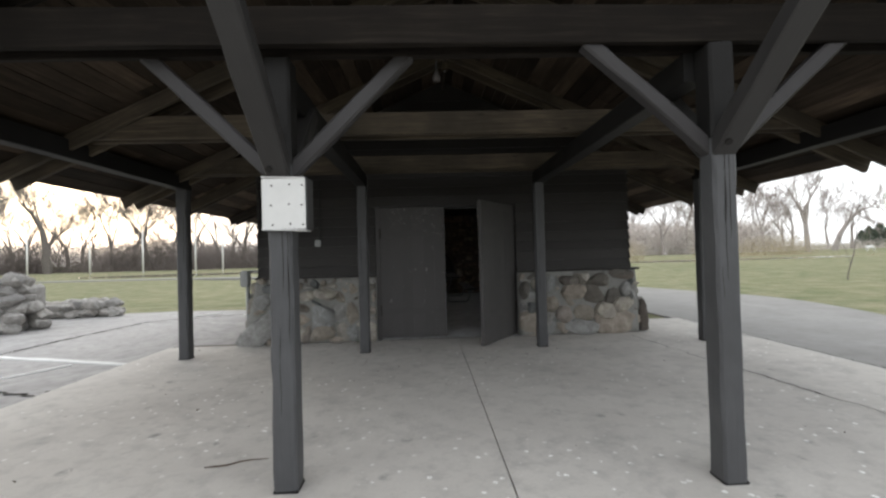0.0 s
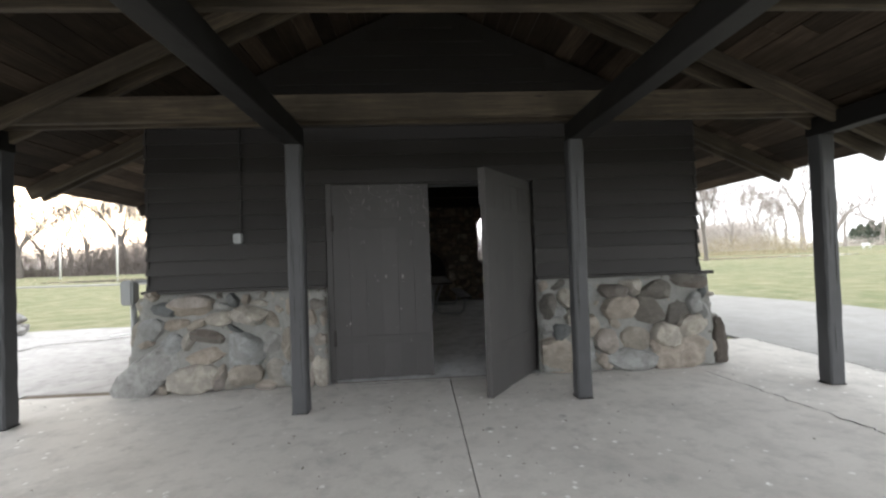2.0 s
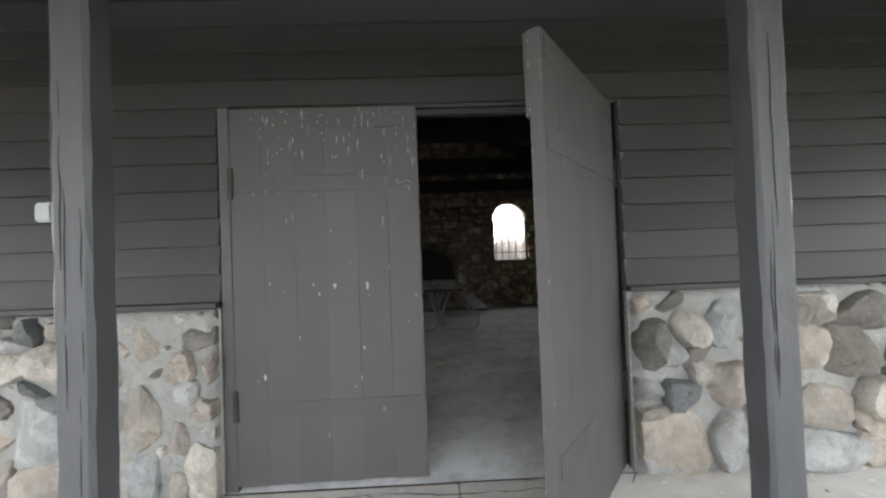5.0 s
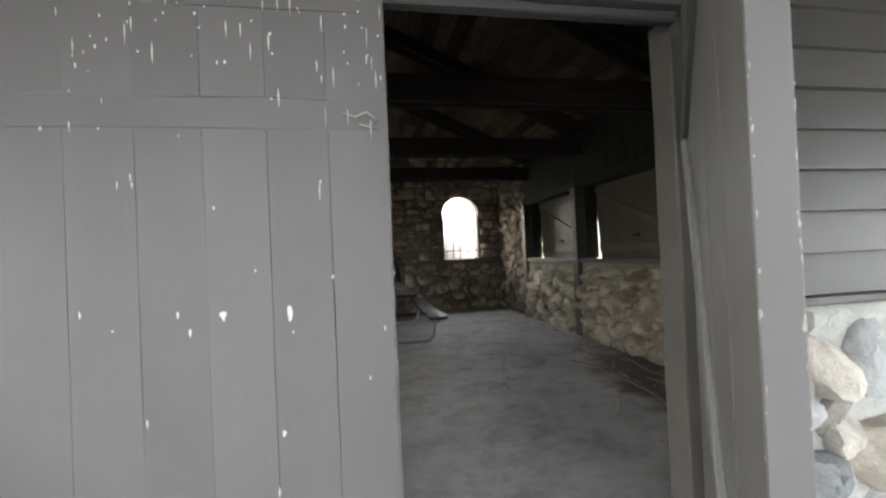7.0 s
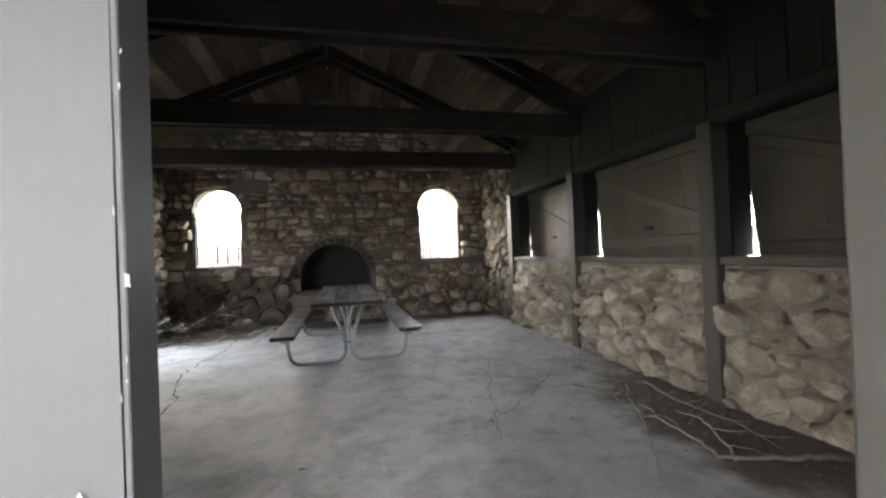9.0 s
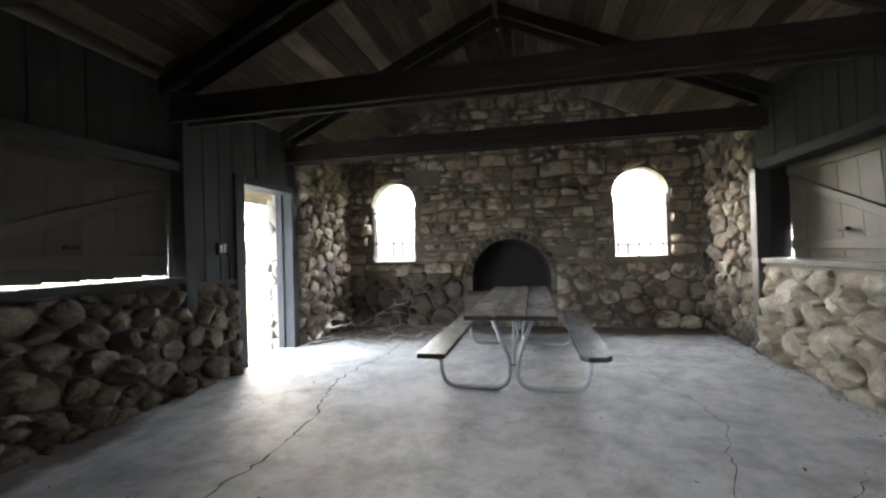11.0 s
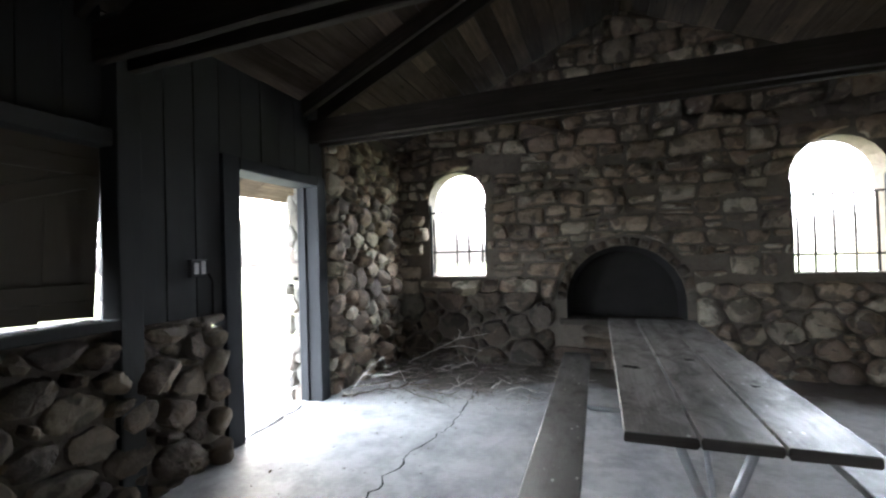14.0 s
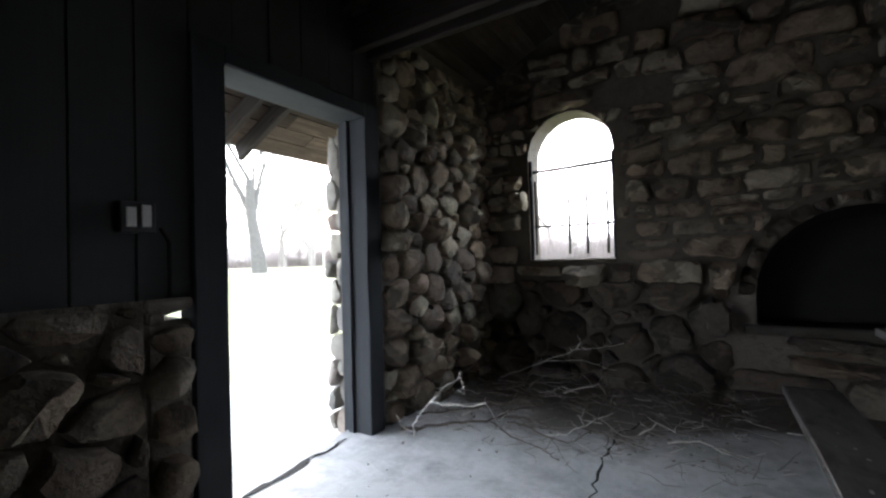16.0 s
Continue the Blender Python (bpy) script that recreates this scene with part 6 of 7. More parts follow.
def picnic_table():
    rnd = random.Random(7)
    fl = FL
    ob = thing("picnic_table", (0.56, 12.8, fl), "picnic table of weathered grey planks on galvanised tube legs", "picnic table")
    y0, y1 = 11.34, 14.22
    for i in range(3):
        x0 = 0.18 + i * 0.26
        e = y0 + rnd.uniform(-0.012, 0.012)
        if i:
            # black strip added under the gap to stand for its shade
            timber("gap_strip", (x0, y0 + 0.03, 0.772), (x0, y1 - 0.03, 0.772), 0.024, 0.008, M_SOOT_BLACK, ob, "dark strip for the shade between the planks", seg=1, wear=0.0005)
        pl = timber("tabletop_plank", (x0 + 0.13, e, 0.79), (x0 + 0.13, y1 + rnd.uniform(-0.01, 0.01), 0.79), 0.247, 0.042, M_TABLE, ob, seg=9, wear=0.0008, chamfer=0.003, rnd=rnd)
        timber("end_grain", (x0 + 0.13, e - 0.004, 0.789), (x0 + 0.13, e - 0.0005, 0.789), 0.250, 0.037, M_ENDGRAIN, pl, "dark weathered end grain", seg=1, wear=0.003, chamfer=0.006, rnd=rnd)
    for x in (-0.115, 1.25):
        bp = timber("bench_plank", (x, 11.34, 0.459), (x, 14.08, 0.459), 0.25, 0.042, M_BENCH, ob, "worn bench plank, shade put into its colour", seg=9, wear=0.0016, chamfer=0.006, rnd=rnd)
        if x > 0.5:
            # sawn-off corners
            for s in (-1, 1):
                saw(bp, (x + s * 0.125, 11.40, 0), (s * 0.75, -0.66, 0))
        timber("end_grain", (x, 11.336, 0.458), (x, 11.3395, 0.458), 0.244 if x < 0.5 else 0.11, 0.037, M_ENDGRAIN, bp, "dark weathered end grain", seg=1, wear=0.002, chamfer=0.006, rnd=rnd)
    r = 0.021
    for y in (11.72, 13.62):
        for s in (-1, 1):
            cx = 0.568
            path = rounded_path([(cx + s * 0.69, y, 0.41), (cx + s * 0.65, y, fl + r), (cx + s * 0.05, y, fl + r), (cx + s * 0.022, y, 0.3), (cx + s * 0.19, y, 0.75)], 0.13)
            v, f, _ = tube_data(path, r, 10)
            leg = raw("leg_frame", v, f, M_STEEL, ob, "bent galvanised tube leg", True)
            bm = bmesh.new()
            q = [(cx + s * 0.58, 0.436), (cx + s * 0.78, 0.436), (cx + s * 0.75, 0.35), (cx + s * 0.67, 0.325)]
            a = [bm.verts.new((px, y - 0.026, pz)) for px, pz in q]
            b = [bm.verts.new((px, y + 0.026, pz)) for px, pz in q]
            bm.faces.new(a), bm.faces.new(list(reversed(b)))
            for i in range(4):
                bm.faces.new((a[i], b[i], b[(i + 1) % 4], a[(i + 1) % 4]))
            brk = part("bracket", bm, M_STEEL, ob, "galvanised bench bracket")
            for q in (0.64, 0.72):
                v, f, _ = tube_data([(cx + s * q, y - 0.034, 0.405), (cx + s * q, y - 0.024, 0.405)], 0.009, 6)
                raw("bolt", v, f, M_IRON, brk)
        inward = 1 if y < 13 else -1
        v, f, _ = tube_data([(0.568, y, 0.29), (0.568, y + inward * 0.34, 0.73), (0.568, y + inward * 0.42, 0.756)], 0.014, 8)
        raw("stay", v, f, M_STEEL, ob, "thin galvanised stay", True)
        timber("cross_cleat", (0.22, y, 0.751), (0.92, y, 0.751), 0.05, 0.034, M_STEEL, ob)
        v, f, _ = tube_data([(0.51, y, 0.3), (0.625, y, 0.3)], 0.009, 8)
        raw("bolt", v, f, M_IRON, leg)
    for px, py, sc in ((0.27, 12.3, 0.05), (0.62, 12.55, 0.025), (0.82, 12.05, 0.02)):
        v, f = [], []
        for i in range(10):
            a = 2 * math.pi * i / 10
            k = sc * rnd.uniform(0.5, 1.2)
            v.append((px + math.cos(a) * k * 1.4, py + math.sin(a) * k, 0.8145))
        raw("knot_hole", v, [tuple(range(10))], M_SOOT_BLACK, ob)


def twig_lines(rnd, start, heading, length, rad, level, out, lift=0.0, floor=0.07, wild=0.8):
    n = max(5, int(length / 0.06))
    p = Vector(start)
    d = Vector(heading).normalized()
    pts, rr = [p.copy()], [rad]
    for i in range(n):
        d = (d + Vector((rnd.gauss(0, wild * 0.4), rnd.gauss(0, wild * 0.4), rnd.gauss(0, wild * 0.22) - lift * 0.03))).normalized()
        p = p + d * (length / n)
        if p.z < floor + rad:
            p.z = floor + rad
            d.z = abs(d.z) * 0.4
        pts.append(p.copy())
        rr.append(rad * (1 - 0.75 * (i + 1) / n))
        if level > 0 and i > 0 and rnd.random() < 0.36:
            side = Vector((-d.y, d.x, rnd.uniform(-0.1, 0.5))) * rnd.choice((-1, 1))
            side.z = abs(side.z)
            twig_lines(rnd, p, (d + side * rnd.uniform(0.5, 1.1)), length * rnd.uniform(0.25, 0.5), rad * 0.6, level - 1, out, lift, floor, wild)
    out.append((pts, rr))


def fallen_branch(start, heading, length, rad, seed, label, mat, lift=0.0, level=2, floor=FL):
    rnd = random.Random(seed)
    out = []
    twig_lines(rnd, start, heading, length, rad, level, out, lift, floor)
    b = thing("fallen_branch", start[:2] + (floor,), label, "branch", "fallen branches")
    main = out[-1]
    raw("stem", *tube_data(main[0], main[1], 6)[:2], mat, b, "", True)
    small = [tube_data(p, r, 4) for p, r in out[:-1]]
    if small:
        joined("twig_spray", small, mat, b, "", True)["kind"] = "stuff"


def bent_branch(lines, label, mat, seed):
    """A dry branch given by its stem and shoots as (points, thickness), with short broken twigs."""
    rnd = random.Random(seed)
    b = thing("fallen_branch", lines[0][0][0][:2] + (FL,), label, "branch", "fallen branches")
    for k, (pts, rad) in enumerate(lines):
        fine = []
        for p, q in zip(pts, pts[1:]):
            p, q = Vector(p), Vector(q)
            n = max(2, int((q - p).length / 0.04))
            fine += [p + (q - p) * (t / n) + Vector((rnd.gauss(0, 0.004), rnd.gauss(0, 0.004), rnd.gauss(0, 0.004))) for t in range(n)]
        fine.append(Vector(pts[-1]))
        for p in fine:
            p.z = max(p.z, FL + rad * 0.9)
        m = len(fine)
        raw("stem" if k == 0 else "shoot", *tube_data(fine, [rad * (1 - 0.6 * i / m) for i in range(m)], 6)[:2], mat, b, "", True)
        for i in range(2, m):
            if rnd.random() < 0.3:
                p, d = fine[i], Vector((rnd.gauss(0, 1), rnd.gauss(0, 1), rnd.uniform(0.0, 1.4))).normalized()
                le = rnd.uniform(0.03, 0.09)
                q = p + d * le * 0.5
                raw("twig", *tube_data([p, q, q + (d + Vector((rnd.gauss(0, 0.4), rnd.gauss(0, 0.4), 0.2))) * le * 0.5], [rad * 0.55, rad * 0.42, rad * 0.25], 4)[:2], mat, b)


def laid_branch(lines, label, seed):
    """A branch lying on the floor: a stem and side shoots as (points, thickness)."""
    rnd = random.Random(seed)
    b = thing("fallen_branch", lines[0][0][0] + (FL,), label, "branch", "fallen branches")
    for k, (pts, rad) in enumerate(lines):
        fine = []
        for (x0, y0), (x1, y1) in zip(pts, pts[1:]):
            n = max(2, int(math.hypot(x1 - x0, y1 - y0) / 0.05))
            fine += [(x0 + (x1 - x0) * t / n + rnd.gauss(0, 0.006), y0 + (y1 - y0) * t / n + rnd.gauss(0, 0.006), FL + rad + 0.012 + 0.03 * abs(noise.noise((x0 + t, y0, seed)))) for t in range(n)]
        m = len(fine)
        raw("stem" if k == 0 else "shoot", *tube_data(fine, [rad * (1 - 0.7 * i / m) for i in range(m)], 6)[:2], M_TWIG_GREY if k == 0 else M_TWIG_TAN, b, "", True)
        for i in range(3, m - 1, 4):
            if rnd.random() < 0.6:
                x, y, z = fine[i]
                a, le = rnd.uniform(0, 6.28), rnd.uniform(0.06, 0.2)
                raw("twig", *tube_data([(x, y, z), (x + math.cos(a) * le * 0.5 + rnd.gauss(0, 0.01), y + math.sin(a) * le * 0.5, z + 0.02), (x + math.cos(a + 0.4) * le, y + math.sin(a + 0.4) * le, z + 0.03)], [rad * 0.35, rad * 0.28, rad * 0.15], 4)[:2], M_TWIG_TAN, b)


picnic_table()
bent_branch([([(-2.27, 13.3, 0.08), (-2.22, 13.22, 0.19), (-2.06, 13.2, 0.38), (-1.95, 13.2, 0.48), (-1.84, 13.2, 0.54), (-1.78, 13.13, 0.47)], 0.0046), ([(-2.06, 13.2, 0.38), (-1.97, 13.18, 0.37), (-1.75, 13.16, 0.4), (-1.62, 13.08, 0.46), (-1.62, 13.2, 0.33)], 0.0046), ([(-2.25, 13.25, 0.13), (-2.32, 13.22, 0.17), (-2.34, 13.2, 0.24)], 0.004)], "pale forked bare branch standing up from the corner pile", M_TWIG, 501)
bent_branch([([(-2.3, 14.75, 0.1), (-1.99, 14.67, 0.24), (-1.72, 14.48, 0.39), (-1.46, 14.32, 0.52), (-1.3, 14.33, 0.55), (-1.12, 14.36, 0.59)], 0.0052), ([(-1.46, 14.32, 0.52), (-1.42, 14.3, 0.59), (-1.44, 14.28, 0.64)], 0.0045), ([(-1.8, 14.52, 0.35), (-1.5, 14.5, 0.4), (-1.2, 14.45, 0.36)], 0.0045)], "long thin bare branch leaning up from the pile", M_TWIG, 502)
bent_branch([([(-1.52, 13.7, 0.08), (-1.38, 13.75, 0.1), (-1.25, 13.88, 0.16), (-1.14, 13.98, 0.2)], 0.0046), ([(-1.3, 13.82, 0.13), (-1.29, 13.78, 0.19), (-1.31, 13.76, 0.23)], 0.0045)], "pale bare branch with short shoots in the pile", M_TWIG, 503)
bent_branch([([(-0.98, 13.95, 0.09), (-0.88, 14.02, 0.17), (-0.78, 13.98, 0.14)], 0.006)], "short pale broken branch in the pile", M_TWIG, 504)
bent_branch([([(-0.82, 13.92, 0.09), (-0.64, 13.86, 0.16), (-0.5, 13.84, 0.12)], 0.006)], "short pale broken branch by the fireplace", M_TWIG, 505)
bent_branch([([(-1.64, 14.55, 0.1), (-1.5, 14.58, 0.15), (-1.37, 14.6, 0.19), (-1.3, 14.55, 0.14)], 0.0065), ([(-1.62, 14.45, 0.18), (-1.55, 14.5, 0.15)], 0.0045)], "pale bare branch near the stone wall", M_TWIG, 506)
bent_branch([([(-2.39, 13.31, 0.09), (-2.11, 13.57, 0.1), (-1.93, 13.7, 0.1), (-1.84, 13.98, 0.11), (-1.69, 14.15, 0.1)], 0.012), ([(-1.9, 13.8, 0.1), (-1.77, 13.87, 0.1), (-1.62, 13.84, 0.11), (-1.47, 13.77, 0.1)], 0.009)], "dark thick bare branch lying on the floor", M_TWIG_DARK, 507)
bent_branch([([(-2.46, 13.6, 0.09), (-2.18, 13.79, 0.11), (-2.03, 14.0, 0.12), (-1.7, 14.2, 0.1)], 0.009)], "dark bare branch lying in the corner", M_TWIG_DARK, 508)
bent_branch([([(-1.91, 13.73, 0.09), (-1.7, 13.57, 0.09), (-1.49, 13.51, 0.085), (-1.33, 13.41, 0.085)], 0.006)], "thin dark bare branch on the floor", M_TWIG_DARK, 509)
bent_branch([([(-1.33, 13.92, 0.09), (-1.11, 13.86, 0.09), (-0.93, 13.79, 0.085)], 0.007), ([(-1.15, 13.93, 0.09), (-1.13, 13.71, 0.085), (-1.07, 13.57, 0.08)], 0.005)], "thin dark forked branch on the floor", M_TWIG_DARK, 510)
laid_branch([([(3.17, 8.36), (2.61, 8.54), (2.54, 8.58), (2.59, 8.81), (2.62, 9.15), (2.57, 9.26)], 0.017), ([(2.61, 8.54), (2.72, 8.7), (2.8, 8.86), (2.9, 9.09), (2.81, 9.27)], 0.009)], "thick broken bare branch with pale shoots by the wall", 31)
laid_branch([([(2.93, 9.89), (2.69, 9.56), (2.57, 9.26), (2.36, 8.9), (2.19, 8.63), (2.03, 8.43)], 0.008)], "long thin bare branch lying on the floor", 32)
laid_branch([([(2.47, 10.0), (2.54, 9.84), (2.6, 9.67), (2.59, 9.39)], 0.012)], "short pale broken branch on the floor", 33)
laid_branch([([(3.1, 9.9), (3.0, 9.4), (3.05, 8.9), (2.95, 8.5)], 0.007)], "thin bare branch along the wall foot", 34)
for k, (s, h, le, r, lab, m) in enumerate((
        ((-2.3, 14.3, 0.1), (1.0, -0.15, 0.05), 1.3, 0.0056, "dark bare branch in the corner pile", M_TWIG_DARK),
        ((-1.8, 13.75, 0.1), (0.9, -0.15, 0.05), 1.1, 0.0062, "dark bare branch in the corner pile", M_TWIG_DARK),
        ((-1.3, 14.1, 0.1), (0.8, 0.1, 0.2), 0.8, 0.0043, "grey bare branch in the corner pile", M_TWIG_GREY),
        ((-2.2, 14.0, 0.12), (0.8, 0.4, 0.1), 1.0, 0.0043, "grey bare branch in the corner pile", M_TWIG_GREY),
        ((-2.1, 14.7, 0.1), (1.0, -0.1, 0.1), 1.2, 0.0050, "dark bare branch in the corner pile", M_TWIG_DARK))):
    fallen_branch(s, h, le, r, 200 + k, lab, m)


def litter(name, zones, count, seed, label, mat, size=0.03, z=FL + 0.003):
    rnd = random.Random(seed)
    v, f = [], []
    for _ in range(count):
        x0, x1, y0, y1 = rnd.choice(zones)
        x, y = rnd.uniform(x0, x1), rnd.uniform(y0, y1)
        s, a = size * rnd.uniform(0.3, 1.2), rnd.uniform(0, 6.28)
        w = s * rnd.uniform(0.15, 0.6)
        o = len(v)
        for p, q in ((-1, 0), (0, -1), (1, 0), (0, 1)):
            dx, dy = p * s, q * w
            v.append((x + dx * math.cos(a) - dy * math.sin(a), y + dx * math.sin(a) + dy * math.cos(a), z + rnd.uniform(0.001, 0.014)))
        f.append((o, o + 1, o + 2, o + 3))
    tagged(raw(name, v, f, mat), label, "litter", kind="stuff")


litter("leaf_litter", [(2.75, 3.3, 7.6, 11.0), (3.0, 3.32, 7.4, 14.5)], 1500, 301, "dry leaves and grit along the wall foot", M_LITTER, 0.014)
litter("leaf_litter", [(-2.4, -0.4, 13.7, 15.1), (-2.3, 1.0, 14.5, 15.1)], 1100, 302, "dry leaves and twigs swept into the corner", M_LITTER, 0.02)


def sticks(zone, count, seed, label, mat=M_TWIG_GREY):
    rnd = random.Random(seed)
    x0, x1, y0, y1 = zone
    pieces = []
    for _ in range(count):
        x, y = rnd.uniform(x0, x1), y1 - (y1 - y0) * rnd.random() ** 1.5
        a, le = rnd.uniform(0, 6.28), rnd.uniform(0.05, 0.28)
        z = FL + 0.004 + rnd.random() ** 2 * 0.10
        pts = [(x + math.cos(a) * le * t + rnd.gauss(0, 0.008), y + math.sin(a) * le * t + rnd.gauss(0, 0.008), z + rnd.gauss(0, 0.006) + 0.1 * le * t) for t in (0, 0.35, 0.7, 1)]
        pts = [(min(max(p, -2.5), 3.3), min(q, 15.03), max(r, FL + 0.003)) for p, q, r in pts]
        pieces.append(tube_data(pts, [0.003, 0.0025, 0.002, 0.001], 4))
    tagged(joined("twig_litter", pieces, mat), label, "twigs", kind="stuff")


sticks((-2.45, -0.3, 13.4, 15.0), 380, 311, "broken twigs heaped in the corner")
sticks((-2.4, -0.1, 13.5, 14.6), 46, 313, "pale broken twigs among the heap", M_TWIG)
sticks((2.5, 3.25, 8.2, 10.2), 18, 312, "broken twigs along the wall foot")
litter("leaf_litter", [(-2.3, 3.0, 8.0, 14.6), (-2.3, -1.0, 10, 13.6)], 130, 303, "scattered leaf scraps on the hall floor", M_LITTER, 0.018)
litter("leaf_litter", [(-4, 5, 0.8, 6.9), (-0.8, 2, 4.5, 6.8)], 160, 304, "scattered leaf scraps on the porch", M_LITTER, 0.016, 0.003)
tw = thing("fallen_branch", (-1.3, 2.75, 0.0), "thin curved twig on the porch concrete", "branch", "fallen branches")
raw("stem", *tube_data([(-1.49, 2.72, 0.006), (-1.42, 2.715, 0.012), (-1.34, 2.735, 0.008), (-1.27, 2.775, 0.012), (-1.21, 2.80, 0.008), (-1.09, 2.81, 0.006)], [0.003, 0.006, 0.006, 0.005, 0.005, 0.002], 6)[:2], M_TWIG_DARK, tw, "", True)


def porch_fittings():
    x, y = -1.755, 6.985
    j = thing("junction_box", (x, y, 1.67), "small pale junction box with conduit on dark boards", "junction box")
    part("box", box_bm((x - 0.05, y - 0.045, 1.61), (x + 0.05, y + 0.012, 1.72), 0.012, 2), M_GREYBOX, j, "pale grey box")
    v, f, _ = tube_data([(x + 0.028, y - 0.005, 1.72), (x + 0.03, y - 0.004, 2.3), (x + 0.035, y - 0.004, 2.95)], 0.012, 8)
    raw("conduit", v, f, M_DARKBOX, j, "dark conduit", True)
    x, y = -2.99, 7.12
    e = thing("electric_box", (x, y, 0), "grey electric box on a conduit pipe at the corner", "electric box")
    v, f, _ = tube_data([(x, y, -0.02), (x, y, 1.0)], 0.032, 12)
    raw("pipe", v, f, M_GREYBOX, e, "grey conduit pipe", True)
    part("box", box_bm((x - 0.10, y - 0.08, 0.96), (x + 0.035, y + 0.06, 1.24), 0.018, 2), M_GREYBOX, e, "grey cast box")
    v, f, _ = tube_data(rounded_path([(x, y, 1.2), (x + 0.02, y, 1.225), (x + 0.14, y, 1.22), (x + 0.24, y, 1.22)], 0.02), 0.022, 8)
    raw("elbow", v, f, M_GREYBOX, e, "", True)


porch_fittings()


def ruin_wall():
    """The low dry-laid wall and broken stone pier outside."""
    rnd = random.Random(77)
    w = thing("stone_ruin", (-9, 10, 0), "low tumbled fieldstone wall ending in a pier", "stone wall")

    grey = stone_mat("ruin_stone", [(0.31, 0.3, 0.285), (0.47, 0.455, 0.43), (0.24, 0.235, 0.23), (0.40, 0.375, 0.345), (0.56, 0.545, 0.52), (0.35, 0.335, 0.32)])

    def boulder(c, r, sq):
        """A block with broken flat sides."""
        bm = bmesh.new()
        bmesh.ops.create_icosphere(bm, subdivisions=2, radius=1.0)
        ph = rnd.random() * 50
        flats = [(Vector((rnd.gauss(0, 1), rnd.gauss(0, 1), rnd.gauss(0, 1))).normalized(), rnd.uniform(0.55, 0.8)) for _ in range(8)]
        for v in bm.verts:
            q = v.co * (1 + 0.15 * noise.noise(v.co * 2 + Vector((ph, 0, 0))))
            for n, d in flats:
                k = q.dot(n)
                if k > d:
                    q = q - n * (k - d) * 0.9
            v.co = Vector((q.x * r * sq[0], q.y * r * sq[1], q.z * r * sq[2])) * 1.2 + Vector(c)
        ob = part("stone", bm, grey, w, "", True)
        ob.data.set_sharp_from_angle(angle=radians(24))

    for i in range(26):
        t = i / 25
        x, y = -8.6 - 2.6 * t, 11.95 - 0.3 * t
        for layer in range(2):
            r = rnd.uniform(0.13, 0.21)
            boulder((x + rnd.uniform(-0.1, 0.1), y + rnd.uniform(-0.12, 0.12), 0.1 + layer * 0.24 * rnd.uniform(0.8, 1.1)), r, (1.2, 1.0, 0.8))
    for row in range(6):
        for i in range(8 - row // 2):
            boulder((-8.75 - 0.04 * row - i * 0.24 + rnd.uniform(-0.05, 0.05), 9.25 + rnd.uniform(-0.1, 0.1), 0.1 + row * 0.2), rnd.uniform(0.13, 0.2), (1.1, 1, 0.85))
        boulder((-8.8 - 0.04 * row, 9.6 + rnd.uniform(-0.1, 0.3), 0.1 + row * 0.2), rnd.uniform(0.14, 0.2), (1, 1.2, 0.85))
    part("core", box_bm((-10.6, 9.3, -0.05), (-9.0, 10.3, 1.0), 0.08), grey, w)


ruin_wall()


# ---- the park ----
def grow(rnd, p, d, length, r, level, thick, thin, droop, spread):
    n = 5
    pts, rr = [p.copy()], [r]
    for i in range(n):
        jit = 0.095 if thick or thin or level < 3 else 0.05
        d = (d + Vector((rnd.gauss(0, jit), rnd.gauss(0, jit), rnd.gauss(0.03, 0.07) - droop * (1 if level < 3 else 0)))).normalized()
        p = p + d * (length / n)
        pts.append(p.copy())
        rr.append(r * (1 - 0.5 * (i + 1) / n))
    (thick if level > 2 else thin).append((pts, rr, 7 if level > 3 else (5 if level > 2 else 3)))
    if level == 0:
        return
    kids = rnd.randint(3, 4) if level > 1 else rnd.randint(3, 5)
    for k in range(kids):
        i = n if k == 0 else rnd.randint(2, n)
        ax = Vector((rnd.gauss(0, 1), rnd.gauss(0, 1), rnd.gauss(0, 0.4)))
        nd = (d + ax.normalized() * rnd.uniform(0.4, 0.9) * spread + Vector((0, 0, 0.22 - 3 * droop))).normalized()
        grow(rnd, pts[i], nd, length * rnd.uniform(0.55, 0.8), rr[i] * rnd.uniform(0.5, 0.7), level - 1, thick, thin, droop, spread)


def tree(at, height, r, seed, label, bark, group, droop=0.0, spread=1.0, lean=(0, 0), levels=5, first=0.36):
    rnd = random.Random(seed)
    ob = thing("tree", at, label, "tree", group)
    thick, thin = [], []
    grow(rnd, Vector(at) - Vector((0, 0, 0.2)), Vector((lean[0], lean[1], 1)).normalized(), height * first, r, levels, thick, thin, droop, spread)
    joined("trunk", [tube_data(p, q, s, False) for p, q, s in thick], bark, ob, "", True)
    joined("crown", [tube_data(p, [max(x, 0.006 if height < 5 else 0.012 if height < 9 else 0.024) for x in q], s, False) for p, q, s in thin], bark, ob)
    return ob


def copy_tree(src, at, turn, size):
    t = copy_thing(src, pose(at[0], at[1], at[2], 0, 0, turn))
    t.scale = (size, size, size)
    return t


def at_px(px, depth):
    """A place on the lawn in a direction given as an offset from the first view's axis."""
    return ((px - 784) / 722 + 0.0475) * depth


